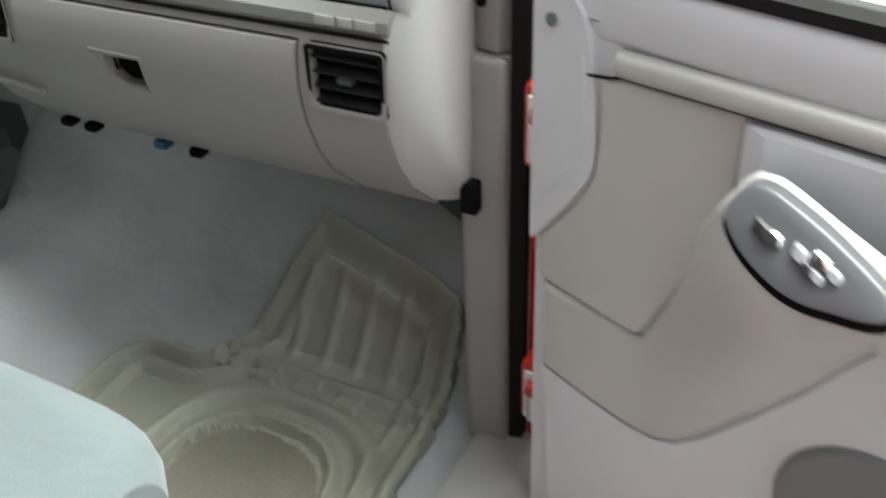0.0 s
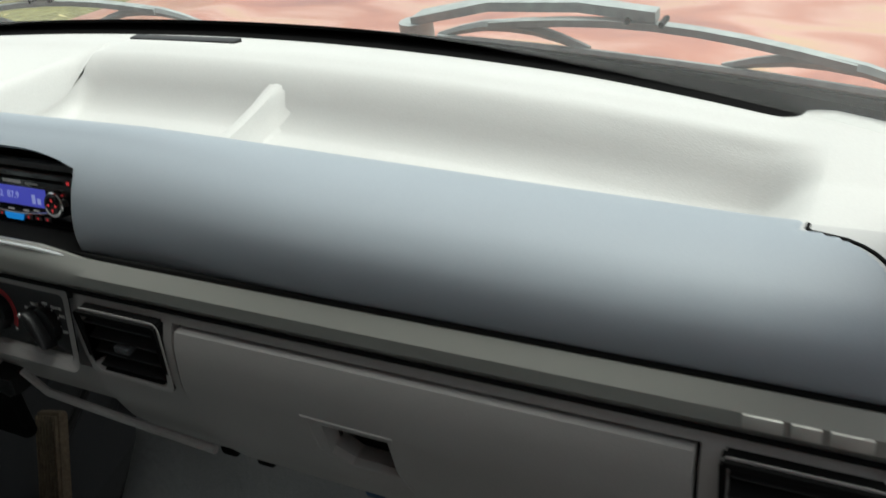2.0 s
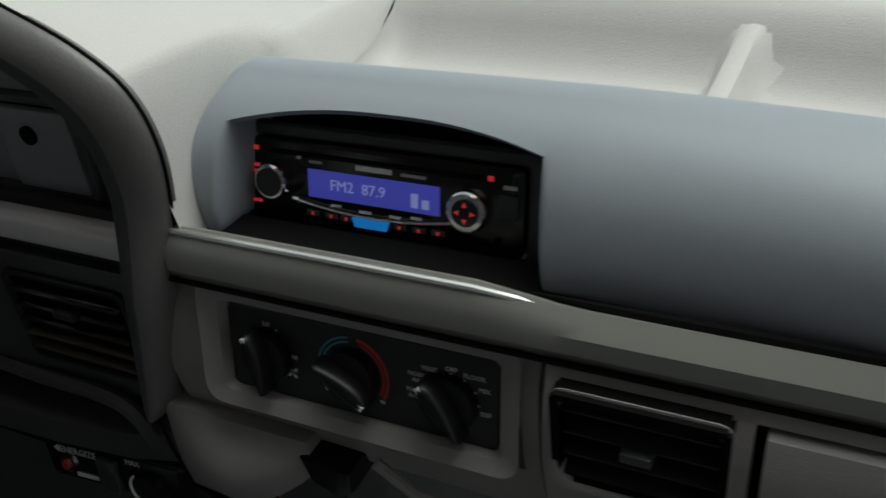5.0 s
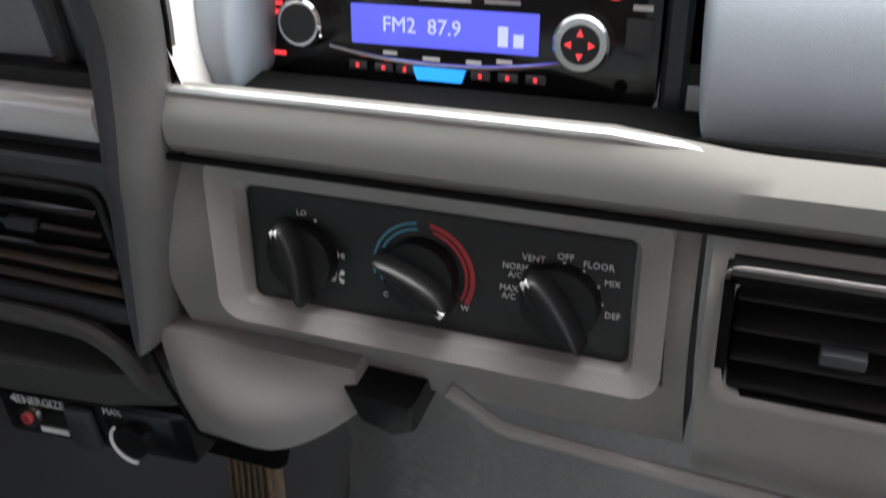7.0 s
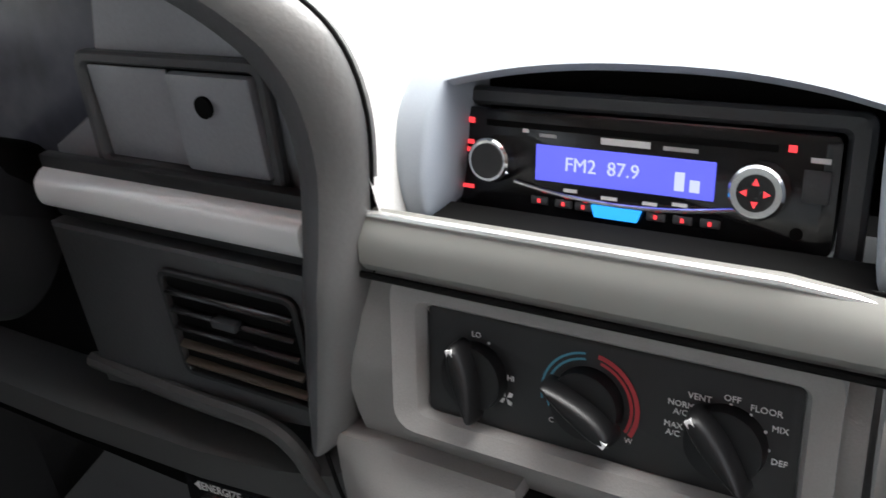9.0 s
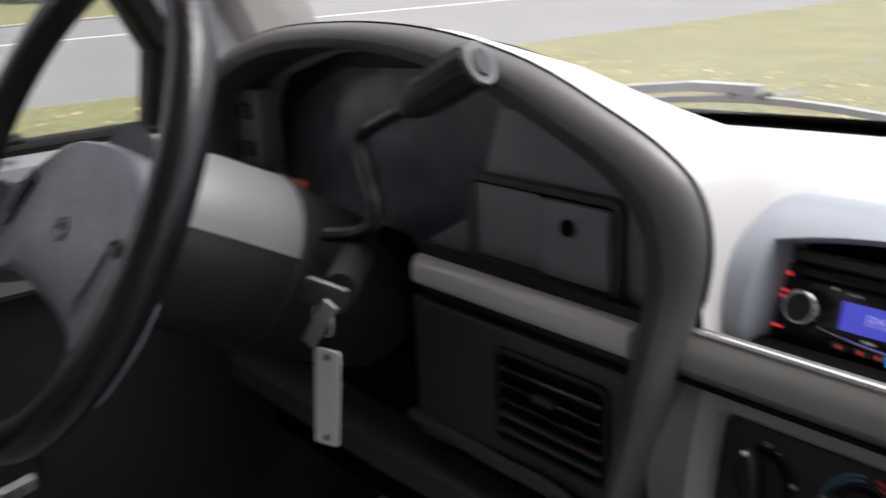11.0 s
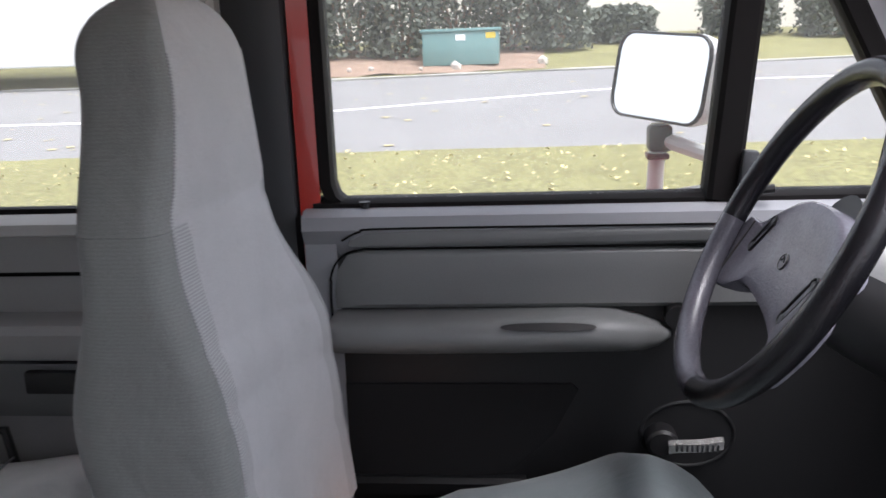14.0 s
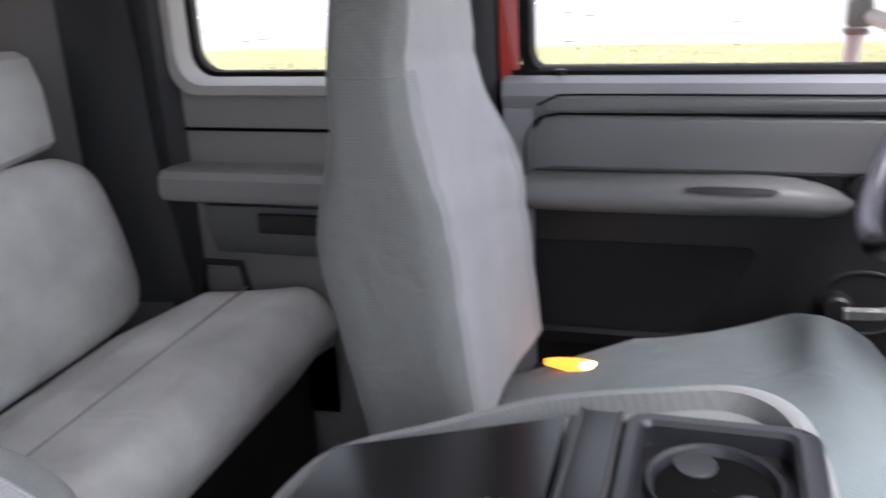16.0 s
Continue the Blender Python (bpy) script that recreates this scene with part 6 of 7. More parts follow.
part("screw", tube([Q(0.007, 0.655, 0.006), Q(0.007, 0.655, 0.0105)], 0.006, 14), DOORV, pdr, "recessed grey screw")
part("top_cap", loft([[Q(a, v, n * k if n > 0 else n) for v, n in soft(((0.646, 0.0), (0.652, 0.006), (0.672, 0.010), (0.690, 0.009), (0.702, 0.004), (0.708, -0.012), (0.708, -0.04), (0.62, -0.04)), 22)] for a, k in ((0.05, 0.3), (0.07, 0.45), (0.10, 0.75), (0.14, 1.0), (0.5, 1.0), (1.04, 1.0))]), DOORG, pdr, "rounded pale grey top of the door")
part("trim_strip", loft([[Q(a, v + 0.03 * (a - 0.079), n * k) for v, n in soft(((0.6255, 0.004), (0.6265, 0.016), (0.636, 0.019), (0.6445, 0.016), (0.6455, 0.004)), 14)] for a, k in ((0.077, 0.3), (0.078, 0.75), (0.080, 0.95), (0.084, 1.0), (0.30, 1.0), (0.60, 1.0), (0.96, 1.0))]), DOORS, pdr, "satin trim strip")
part("seam", tube([Q(a, v, 0.0075) for a, v in ((0.046, 0.6155), (0.066, 0.618), (0.082, 0.6225), (0.30, 0.629), (0.96, 0.648))], 0.0016, 6), DARK, pdr, "dark seam beneath the trim strip")
def ease(k):
    k = min(1.0, max(0.0, k))
    return k * k * (3 - 2 * k)
def columns(xs, low, top, height, nv=26, edge=0.006, sink=0.006):
    """A moulding on the door between a lower and an upper line, its edges rolled under."""
    rows = []
    for a in xs:
        v0, v1 = low(a), top(a)
        side = min(1.0, min(a - xs[0], xs[-1] - a) / edge)
        r = []
        for j in range(nv):
            q = 0.5 - 0.5 * math.cos(math.pi * j / (nv - 1))
            v = v0 + (v1 - v0) * q
            d = min(1.0, min(v - v0, v1 - v) / edge, side)
            r.append(Q(a, v, height(a, v) - sink * (1 - max(0.0, d)) ** 2))
        rows.append(r)
    return loft(rows, closed=False, caps=False)
def line(pts):
    ks, vs = zip(*pts)
    return lambda a: float(np.interp(a, ks, vs))
GROOVE = line([(float(a), float(b)) for a, b in smoothed([(-0.012, 0.388), (0.008, 0.3735), (0.06, 0.370), (0.108, 0.367), (0.119, 0.3685), (0.129, 0.381), (0.145, 0.415), (0.160, 0.448), (0.174, 0.484), (0.184, 0.515), (0.190, 0.548), (0.1935, 0.590)], 60)])
PLTOP = line([(0.0, 0.59), (0.212, 0.590), (0.219, 0.600), (0.228, 0.608), (0.245, 0.609), (0.262, 0.605), (0.293, 0.596), (0.345, 0.582)])
ARMLOW = line([(float(a), float(b)) for a, b in smoothed([(0.002, 0.262), (0.06, 0.252), (0.117, 0.2465), (0.15, 0.250), (0.172, 0.262), (0.20, 0.292), (0.24, 0.345), (0.28, 0.402), (0.312, 0.455), (0.345, 0.505)], 40)])
def slope(v):
    return 0.085 - (v - 0.55) * 0.6
def arm_n(a, v):
    k = ease((a - 0.10) / 0.17) * ease((v - ARMLOW(a) + 0.02) / max(0.05, 0.565 - ARMLOW(a)))
    return min(0.007 + 0.080 * k, slope(v))
part("upper_panel", columns(list(np.linspace(-0.008, 0.058, 14)) + list(np.linspace(0.060, 0.066, 5)) + list(np.linspace(0.070, 0.1935, 34)), lambda a: min(GROOVE(a) + 0.0015, 0.615), lambda a: line([(-0.008, 0.424), (0.040, 0.486), (0.060, 0.522), (0.0635, 0.560), (0.066, 0.616), (0.084, 0.623), (0.1935, 0.626)])(a), lambda a, v: 0.0055 + 0.004 * ease((0.10 - abs(a - 0.10)) / 0.09)), DOORB, pdr, "flat beige-grey vinyl panel")
part("side_panel", pl(Q, soft([(0.1965, 0.622), (0.30, 0.626), (0.95, 0.640), (0.95, 0.54), (0.42, 0.54), (0.345, 0.550), (0.293, 0.560), (0.25, 0.568), (0.21, 0.560), (0.1975, 0.560)], 60), 0.0, 0.018, 0.004), DOORG, pdr, "soft pale vinyl panel")
arm = part("armrest", columns(list(np.linspace(0.002, 0.19, 44)) + list(np.linspace(0.194, 0.345, 40)), ARMLOW, lambda a: GROOVE(a) - 0.0015 if a < 0.1925 else min(PLTOP(a), 0.55 + 0.9 * (a - 0.1925) * 2), arm_n, 34), DOORB, pdr, "moulded beige-grey armrest and lower panel")
part("armrest_tail", loft([[Q(a, v, n) for v, n in soft(((z0, 0.0), (z0 + 0.006, 0.05), (0.53, 0.08), (0.552, 0.084), (0.582, 0.066), (0.590, 0.0)))] for a, z0 in ((0.344, 0.502), (0.45, 0.515), (0.9, 0.515))]), DOORB, arm)
SWO = smoothed([(0.2205, 0.580), (0.220, 0.592), (0.228, 0.604), (0.243, 0.606), (0.262, 0.602), (0.293, 0.593), (0.326, 0.581), (0.344, 0.572), (0.348, 0.562), (0.338, 0.556), (0.314, 0.5525), (0.291, 0.5505), (0.268, 0.554), (0.240, 0.565)], 48, True)
part("gap", loft([[Q(0.284 + (a - 0.284) * 1.02 + 0.0015, b - 0.0065, slope(b - 0.0065) + d) for a, b in SWO] for d in (-0.01, 0.0035)]), DARK, arm, "black shadow gap")
sp = part("switch_plate", loft([[Q(0.284 + (a - 0.284) * k, 0.579 + (b - 0.579) * k, slope(0.579 + (b - 0.579) * k) + d) for a, b in SWO] for k, d in ((1, -0.006), (1, 0.006), (0.97, 0.0085), (0.90, 0.0095), (0.5, 0.0095))]), DOORP, arm, "oval grey switch plate")
for a, v, w, h, mm in ((0.253, 0.583, 0.020, 0.008, BLACK), (0.262, 0.582, 0.010, 0.006, CHROME), (0.281, 0.579, 0.011, 0.0075, DOORC), (0.289, 0.573, 0.012, 0.006, BLACK), (0.297, 0.571, 0.010, 0.0055, DOORC), (0.296, 0.580, 0.013, 0.006, CHROME), (0.307, 0.575, 0.010, 0.006, DOORC)):
    part("switch", loft([[Q(a + x * k, v + y * k - 0.35 * x, slope(v + y * k - 0.35 * x) + d) for x, y in rrect(w, h, 0.002, 3)] for k, d in ((1, 0.008), (1, 0.0125), (0.8, 0.0138))]), mm, sp, "window switch")
part("pocket", pl(Q, [(0.003, 0.258), (0.06, 0.248), (0.117, 0.2425), (0.15, 0.246), (0.174, 0.258), (0.203, 0.288), (0.243, 0.341), (0.283, 0.398), (0.315, 0.451), (0.348, 0.50), (0.98, 0.51), (0.98, 0.0), (0.02, 0.0)], 0.0, 0.005, 0.002), DOORG, pdr, "lower moulding of the door")
part("speaker", pl(Q, [(0.362 + 0.086 * math.cos(a), 0.288 + 0.086 * math.sin(a)) for a in np.linspace(0, 6.1, 30)], 0.004, 0.012, 0.005), DOORV, pdr, "round dark loudspeaker cover")
part("window_seal", loft([[Q(a, v, n) for a, n in ((p - 0.006, 0.007), (p + 0.006, 0.007), (p + 0.006, -0.03), (p - 0.006, -0.03))] for p, v in [(0.098, 1.1)] + [tuple(float(c) for c in q) for q in smoothed([(0.098, 0.78), (0.0985, 0.75), (0.102, 0.732), (0.111, 0.719), (0.124, 0.713), (0.15, 0.711)], 16)]]), SEAL, pdr, "black window seal")
part("belt_seal", strip_solid(Q, ((0.704, -0.03), (0.704, 0.008), (0.714, 0.007), (0.714, -0.03)), (0.13, 0.60, 1.02)), SEAL, pdr)
part("corner_trim", loft([[Q(a, v, n) for a, v in ((0.0, 0.66), (0.17, 0.67), (0.17, 0.703), (0.150, 0.7045), (0.131, 0.709), (0.116, 0.719), (0.106, 0.734), (0.100, 0.755), (0.098, 0.79), (0.13, 0.85), (0.27, 1.15), (0.20, 1.15), (0.06, 0.86), (0.0, 0.76))] for n in (-0.03, 0.003)]), DOORG, pdr, "grey corner trim below the window")
part("frame", loft([[Q(a, v, n) for a, n in ((p - 0.03, -0.05), (p, -0.05), (p, -0.02), (p - 0.03, -0.02))] for p, v in ((0.06, 0.69), (0.06, 0.80), (0.24, 1.18))]), RED, pdr, "red window frame")
gp = part("pane", loft([[Q(a, v, n) for a, v in ((0.10, 0.70), (1.0, 0.70), (1.0, 1.15), (0.26, 1.15), (0.10, 0.80))] for n in (-0.02, -0.016)]), GLASS, pdr, "clear door glass")
gp.visible_shadow = False

DARKRED = mat("dark_red_reflector", (0.12, 0.012, 0.012), 0.4)
# driver's door mirror
mr = thing("towing_mirror", "white towing mirror on a bracket outside the window", "mirror")
MC = Vector((-0.985, -0.330, 0.850))
MM = Matrix.Translation(MC) @ pose(0, 0, 0, 90, 3, 36) @ pose(0, 0, 0, -9)
part("housing", loft([[MM @ Vector((a, b, d)) for a, b in rrect(w, h, min(0.03, h * 0.3))] for w, h, d in ((0.10, 0.07, -0.075), (0.185, 0.12, -0.05), (0.200, 0.135, -0.006), (0.198, 0.133, 0.0))]), WHITEP, mr, "white mirror housing")
part("rim", ring(rrect(0.199, 0.134, 0.03), rrect(0.190, 0.125, 0.027), 0.006, MM @ Matrix.Translation((0, 0, 0.0))), BLACK, mr, "black rim")
part("glass", plate(rrect(0.191, 0.126, 0.027), 0.002, MM @ Matrix.Translation((0, 0, 0.001))), MIRROR, mr, "mirror glass")
part("clamp", box((-1.0, -0.348, 0.738), (-0.962, -0.312, 0.778), 0.006), BLACK, mr, "black clamp")
part("post", tube([(-0.983, -0.330, 0.78), (-0.982, -0.334, 0.72), (-0.980, -0.338, 0.64)], 0.013, 12), WHITEP, mr, "white post")
part("stay", tube([(-0.98, -0.325, 0.756), (-0.86, -0.225, 0.728)], 0.012, 10), WHITEP, mr, "white stay")
part("stay", tube([(-0.98, -0.330, 0.662), (-0.86, -0.222, 0.700)], 0.013, 10), WHITEP, mr)
part("marker", box((-1.000, -0.350, 0.726), (-0.964, -0.316, 0.735), 0.003), DARKRED, mr, "red reflector band")

# ---- side walls behind the doors ----
def side(s):
    t = thing("quarter_trim", "grey rear side trim with a fixed window and ledge", "side panel", "rear side panels")
    X = lambda x: s * x
    W = lambda v, y, n: Vector((s * (0.785 - n), y, v))
    part("door_post", loft([[W(v, y, n) for y, n in ((-0.850, 0.0), (-0.855, 0.018), (-0.90, 0.03), (-0.935, 0.018), (-0.94, -0.02))] for v in (0.0, 0.3, 0.7, 1.2)]), CHAR, t, "dark door post trim")
    part("post_body", box((min(X(0.79), X(0.86)), -0.945, -0.1), (max(X(0.79), X(0.86)), -0.848, 1.22), 0.006), RED, t)
    bm = bmesh.new()
    cy, cz = [-1.82, -1.42, -1.385, -1.30, -1.2, -1.1, -1.0, -0.97, -0.935], [0.0, 0.2, 0.45, 0.60, 0.655, 0.69, 0.9, 1.14, 1.17, 1.24]
    g = {(y, z): bm.verts.new(W(z, y, 0.02)) for y in cy for z in cz}
    for a, b in zip(cy, cy[1:]):
        for c, d in zip(cz, cz[1:]):
            if not (-1.385 < (a + b) / 2 < -0.97 and 0.69 < (c + d) / 2 < 1.14):
                bm.faces.new((g[a, c], g[b, c], g[b, d], g[a, d]))
    r = bmesh.ops.extrude_edge_only(bm, edges=[e for e in bm.edges if e.is_boundary])
    bmesh.ops.translate(bm, verts=[v for v in r["geom"] if isinstance(v, bmesh.types.BMVert)], vec=(s * 0.05, 0, 0))
    part("panel", bm, QUART, t, "grey side lining")
    fr = [[W(0.915 + b * q, -1.1775 + a * q2, n) for a, b in rrect(1, 1, 0.1, 6)] for q, q2, n in ((0.50, 0.47, 0.02), (0.49, 0.46, 0.036), (0.46, 0.43, 0.034), (0.44, 0.405, 0.012), (0.44, 0.405, -0.02))]
    part("window_frame", loft(fr, caps=False), GREYTOP, t, "pale grey window frame")
    fr = [[W(0.915 + b * q, -1.1775 + a * q2, n) for a, b in rrect(1, 1, 0.1, 6)] for q, q2, n in ((0.45, 0.415, -0.02), (0.45, 0.415, 0.004), (0.425, 0.39, 0.004), (0.425, 0.39, -0.02))]
    part("window_rubber", loft(fr, caps=False), SEAL, t, "black window rubber")
    p = part("pane", box((min(X(0.793), X(0.797)), -1.39, 0.69), (max(X(0.793), X(0.797)), -0.965, 1.14), 0), GLASS, t, "clear side glass")
    p.visible_shadow = False
    part("upper_line", loft([[W(v, y, n) for v, n in ((0.607, 0.02), (0.607, 0.024), (0.612, 0.024), (0.612, 0.02))] for y in (-1.40, -0.94)]), DARK, t)
    part("ledge", loft([[W(v, y, n) for v, n in ((0.492, 0.02), (0.494, 0.07), (0.502, 0.088), (0.516, 0.096), (0.540, 0.094), (0.550, 0.083), (0.552, 0.02))] for y in (-1.42, -1.39, -1.2, -0.94)]), QUART, t, "padded grey ledge")
    part("ledge_front", loft([[W(v, y, n) for v, n in ((0.395, 0.02), (0.40, 0.05), (0.44, 0.07), (0.491, 0.075), (0.491, 0.02))] for y in (-1.35, -1.2, -0.94)]), DOORV, t)
    part("ash_pull", box((min(X(0.70), X(0.72)), -1.25, 0.448), (max(X(0.70), X(0.72)), -1.12, 0.482), 0.004), BLACK, t, "black recessed pull")
    part("rear_trim", loft([[W(v, y, n) for y, n in ((-1.40, 0.02), (-1.42, 0.05), (-1.52, 0.07), (-1.60, 0.05), (-1.62, 0.02))] for v in (0.3, 0.7, 1.2)]), CHAR, t, "dark rear post trim")
    part("bracket", tube([W(0.34, -1.36, 0.10), W(0.40, -1.35, 0.10), W(0.40, -1.28, 0.10), W(0.34, -1.27, 0.10)], 0.007, 8), BLACK, t, "black wire bracket")
    part("outer_skin", box((min(X(0.845), X(0.90)), -1.86, -0.12), (max(X(0.845), X(0.90)), -0.945, 0.66), 0.02), RED, t)
    return t
side(-1)
side(1)
def belt(s, y, z0, z1):
    t = thing("seat_belt", "dark grey seat belt with a steel anchor", "seat belt", "seat belts")
    part("webbing", loft([[Vector((s * (x + dx), yy + dy, z)) for dx, dy in ((0, -0.023), (0.003, -0.023), (0.003, 0.023), (0, 0.023))] for x, yy, z in ((0.70, y + 0.05, z0), (0.705, y + 0.01, 0.6), (0.72, y - 0.03, z1))]), CHAR, t, "woven dark webbing")
    part("anchor", tube([(s * 0.715, y - 0.02, z1 - 0.02), (s * 0.695, y - 0.02, z1 - 0.02)], 0.016, 16), CHROME, t)
belt(-1, -1.46, 0.30, 1.1)
rw = thing("rear_wall", "dark carpeted rear cab wall below a back window", "wall")
part("lining", box((-0.78, -1.81, 0.0), (0.78, -1.785, 0.70), 0.005), CHAR, rw)
part("sill", box((-0.74, -1.81, 0.70), (0.74, -1.77, 0.73), 0.008), DOORV, rw)
p = part("pane", box((-0.72, -1.84, 0.72), (0.72, -1.836, 1.15), 0), TINTED, rw, "unseen back window, tint added to dim light from behind")
p.visible_shadow = False
rw["kind"] = "structure"

# ---- seats ----
def cushion(t, x0, x1, y0, y1, ztop, zfront, h, material, name="seat_cushion", label="", crown=0.02, nose=0.05, zback=None, edge=6):
    """A padded seat: crowned across, rounded nose at the front (y1)."""
    zback = ztop if zback is None else zback
    n, m = (60 if x1 - x0 > 1 else 24), 24
    rings = []
    for i in range(n + 1):
        k = -1 + 2 * i / n
        x = (x0 + x1) / 2 + k * (x1 - x0) / 2
        e = abs(k) ** (24 if x1 - x0 > 1 else edge)
        c = crown * (1 - k * k) - 0.6 * h * e * 0.35 - (0.03 * abs(k) ** 30 if x1 - x0 > 1 else 0)
        ins = 0.035 * e
        r = []
        for j in range(m):
            q = j / (m - 1)
            if q < 0.7:
                yy = y0 + ins + (y1 - nose - y0 - 2 * ins) * q / 0.7
                zz = zback + (ztop - zback) * min(1, q / 0.35) + (zfront - ztop) * max(0, (q - 0.35) / 0.35) ** 1.5 + c
            else:
                a = (q - 0.7) / 0.3 * 1.75
                yy = y1 - nose - ins + (nose) * math.sin(a)
                zz = zfront + c - nose * (1 - math.cos(a))
            r.append((x, yy, zz))
        r += [(x, y1 - nose * 1.1 - ins, zfront - h), (x, y0 + ins, zback - h)]
        rings.append(r)
    low = zback - h
    rings = [[(x, y, min(z, low)) for x, y, z in rings[0]]] + rings + [[(x, y, min(z, low)) for x, y, z in rings[-1]]]
    return part(name, loft(rings), material, t, label)


def highback(t, xc, ybot, ytop, zbot, ztop, wide, head, zn=0.80, zn_in=None, inner=1, bulge=0.0):
    """A tall bucket seat back: plain centre, ribbed bolsters, sides with shade put into a darker cloth, and a moulded
    headrest.
    """
    def at(z, a):
        q = (z - zbot) / (ztop - zbot)
        y = ybot + (ytop - ybot) * q
        def width(zk, hd):
            k = min(max((z - (zk - 0.12)) / 0.17, 0), 1)
            k = k * k * (3 - 2 * k)
            return (wide * (1 - k) + hd * k) / 2, k
        hw, k = width(zn, head)
        hi = width(zn_in or zn, head + (0.06 if zn_in else 0.0))[0]
        th = 0.080 * (1 - k) + 0.044 * k
        tb = th + bulge * (min(1.0, max(0.0, (z - zbot - 0.02) / 0.2)) - 0.55 * k)
        if q > 0.90:
            e = (q - 0.90) / 0.10
            s = math.sqrt(max(0.02, 1 - 0.75 * e ** 2.2))
            cap = math.sqrt(max(0.02, 1 - 0.9 * e ** 2))
            hw, hi, th, tb = hw * s, hi * s, th * cap, tb * cap
        cx, sy = math.cos(a), math.sin(a)
        sx = math.copysign(abs(cx) ** 0.42, cx)
        fy = math.copysign(abs(sy) ** 0.42, sy)
        d = 0.035 * (1 - k) * (1 - min(1, abs(sx)) ** 2.2) if fy > 0 else 0
        if fy > 0:
            for z0, lean, deep in ((zn + 0.075, 0.10, 0.007), (zn - 0.06, 0.16, 0.004), (zn - 0.13, 0.20, 0.0045), (zn - 0.21, 0.22, 0.004)):
                d += deep * math.exp(-((z - z0 - lean * inner * hw * sx) / 0.013) ** 2) * fy * max(0.0, 1 - abs(sx) ** 5)
        return Vector((xc + (hi if sx * inner > 0 else hw) * sx, y + (th if fy > 0 else tb) * fy - d, z))
    n, m = 96, 80
    zs = [zbot + (ztop - zbot) * i / n for i in range(n + 1)]
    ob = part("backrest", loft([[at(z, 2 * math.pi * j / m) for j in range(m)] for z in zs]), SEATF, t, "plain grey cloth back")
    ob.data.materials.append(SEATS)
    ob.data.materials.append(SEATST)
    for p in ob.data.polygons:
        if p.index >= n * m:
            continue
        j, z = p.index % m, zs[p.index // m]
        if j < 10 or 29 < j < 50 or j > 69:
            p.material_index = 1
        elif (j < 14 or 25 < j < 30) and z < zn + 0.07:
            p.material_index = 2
    zsm = zn + 0.075
    for a in (math.pi / 4, 3 * math.pi / 4):
        part("piping", tube([at(z, a) for z in zs[:-7:2]], 0.0018, 6), SEATST, t, "sewn piping")
    part("seam", tube([at(zsm, a) for a in np.linspace(-0.75, 0.78, 9)], 0.0013, 5), SEATS, t, "sewn seam")
    part("seam", tube([at(zsm, a) for a in np.linspace(2.36, 3.9, 9)], 0.0013, 5), SEATS, t, "sewn seam")
    return ob


def piping(t, pts, r=0.004, material=None):
    part("piping", tube([Vector(p) for p in pts], r, 6), material or SEATS, t)


ds = thing("driver_seat", "grey cloth high-backed driver's bucket seat, worn and wrinkled", "seat", "front seats")
highback(ds, -0.46, -0.825, -0.885, 0.34, 0.975, 0.42, 0.21, 0.70, 0.86, bulge=0.026)
cushion(ds, -0.68, -0.225, -0.86, -0.288, 0.345, 0.402, 0.13, SEATC, crown=0.012, nose=0.105, zback=0.25, label="teal-grey cloth seat cushion")
part("base", box((-0.66, -0.78, 0.12), (-0.26, -0.42, 0.29), 0.02), BLACK, ds, "black seat base")
ps = thing("passenger_seat", "grey cloth front passenger seat", "seat", "front seats")
cushion(ps, 0.185, 0.672, -0.84, -0.325, 0.33, 0.357, 0.12, SEATC, crown=0.012, nose=0.05, edge=11, label="pale grey cloth cushion")
highback(ps, 0.425, -0.86, -1.05, 0.30, 0.93, 0.50, 0.27, 0.70)
part("base", box((0.24, -0.80, 0.0), (0.62, -0.45, 0.24), 0.02), BLACK, ps, "black seat base")
def lerp2(a, b, k):
    return [((1 - k) * p[0] + k * q[0], (1 - k) * p[1] + k * q[1]) for p, q in zip(a, b)]
# folded-down armrest console between the seats
cs = thing("centre_console", "folded-down centre armrest with black lid and cup holders", "console")
pts_out = [(-0.035, -0.835), (-0.10, -0.755), (-0.165, -0.67), (-0.205, -0.56), (-0.222, -0.49), (-0.195, -0.445), (-0.13, -0.425), (0.0, -0.42), (0.12, -0.425), (0.15, -0.46), (0.155, -0.80), (0.13, -0.85), (0.05, -0.855)]
OUTC = [tuple(p) for p in smoothed(pts_out, 60, True)]
c0 = np.mean(OUTC, 0)
shr = lambda k: [(c0[0] + (x - c0[0]) * k, c0[1] + (y - c0[1]) * k) for x, y in OUTC]
part("body", loft([[(x, y, z) for x, y in shr(k)] for z, k in ((0.20, 0.90), (0.30, 0.97), (0.44, 1.0), (0.485, 0.99), (0.50, 0.955), (0.504, 0.90), (0.502, 0.87), (0.482, 0.86))]), CONSF, cs, "padded grey cloth body")
lid = part("lid", loft([[(x, y, z) for x, y in ((-0.105, -0.640), (-0.02, -0.815), (0.14, -0.83), (0.14, -0.632))] for z in (0.49, 0.512)]), GLOSSB, cs, "glossy black lid")
part("lid_rim", tube([(-0.105, -0.632, 0.511), (0.14, -0.624, 0.511)], 0.004, 8), CHAR, cs)
TO = [(0.012 + a, -0.513 + b) for a, b in rrect(0.270, 0.156, 0.018)]
TI = [(0.017 + a, -0.516 + b) for a, b in rrect(0.246, 0.118, 0.010)]
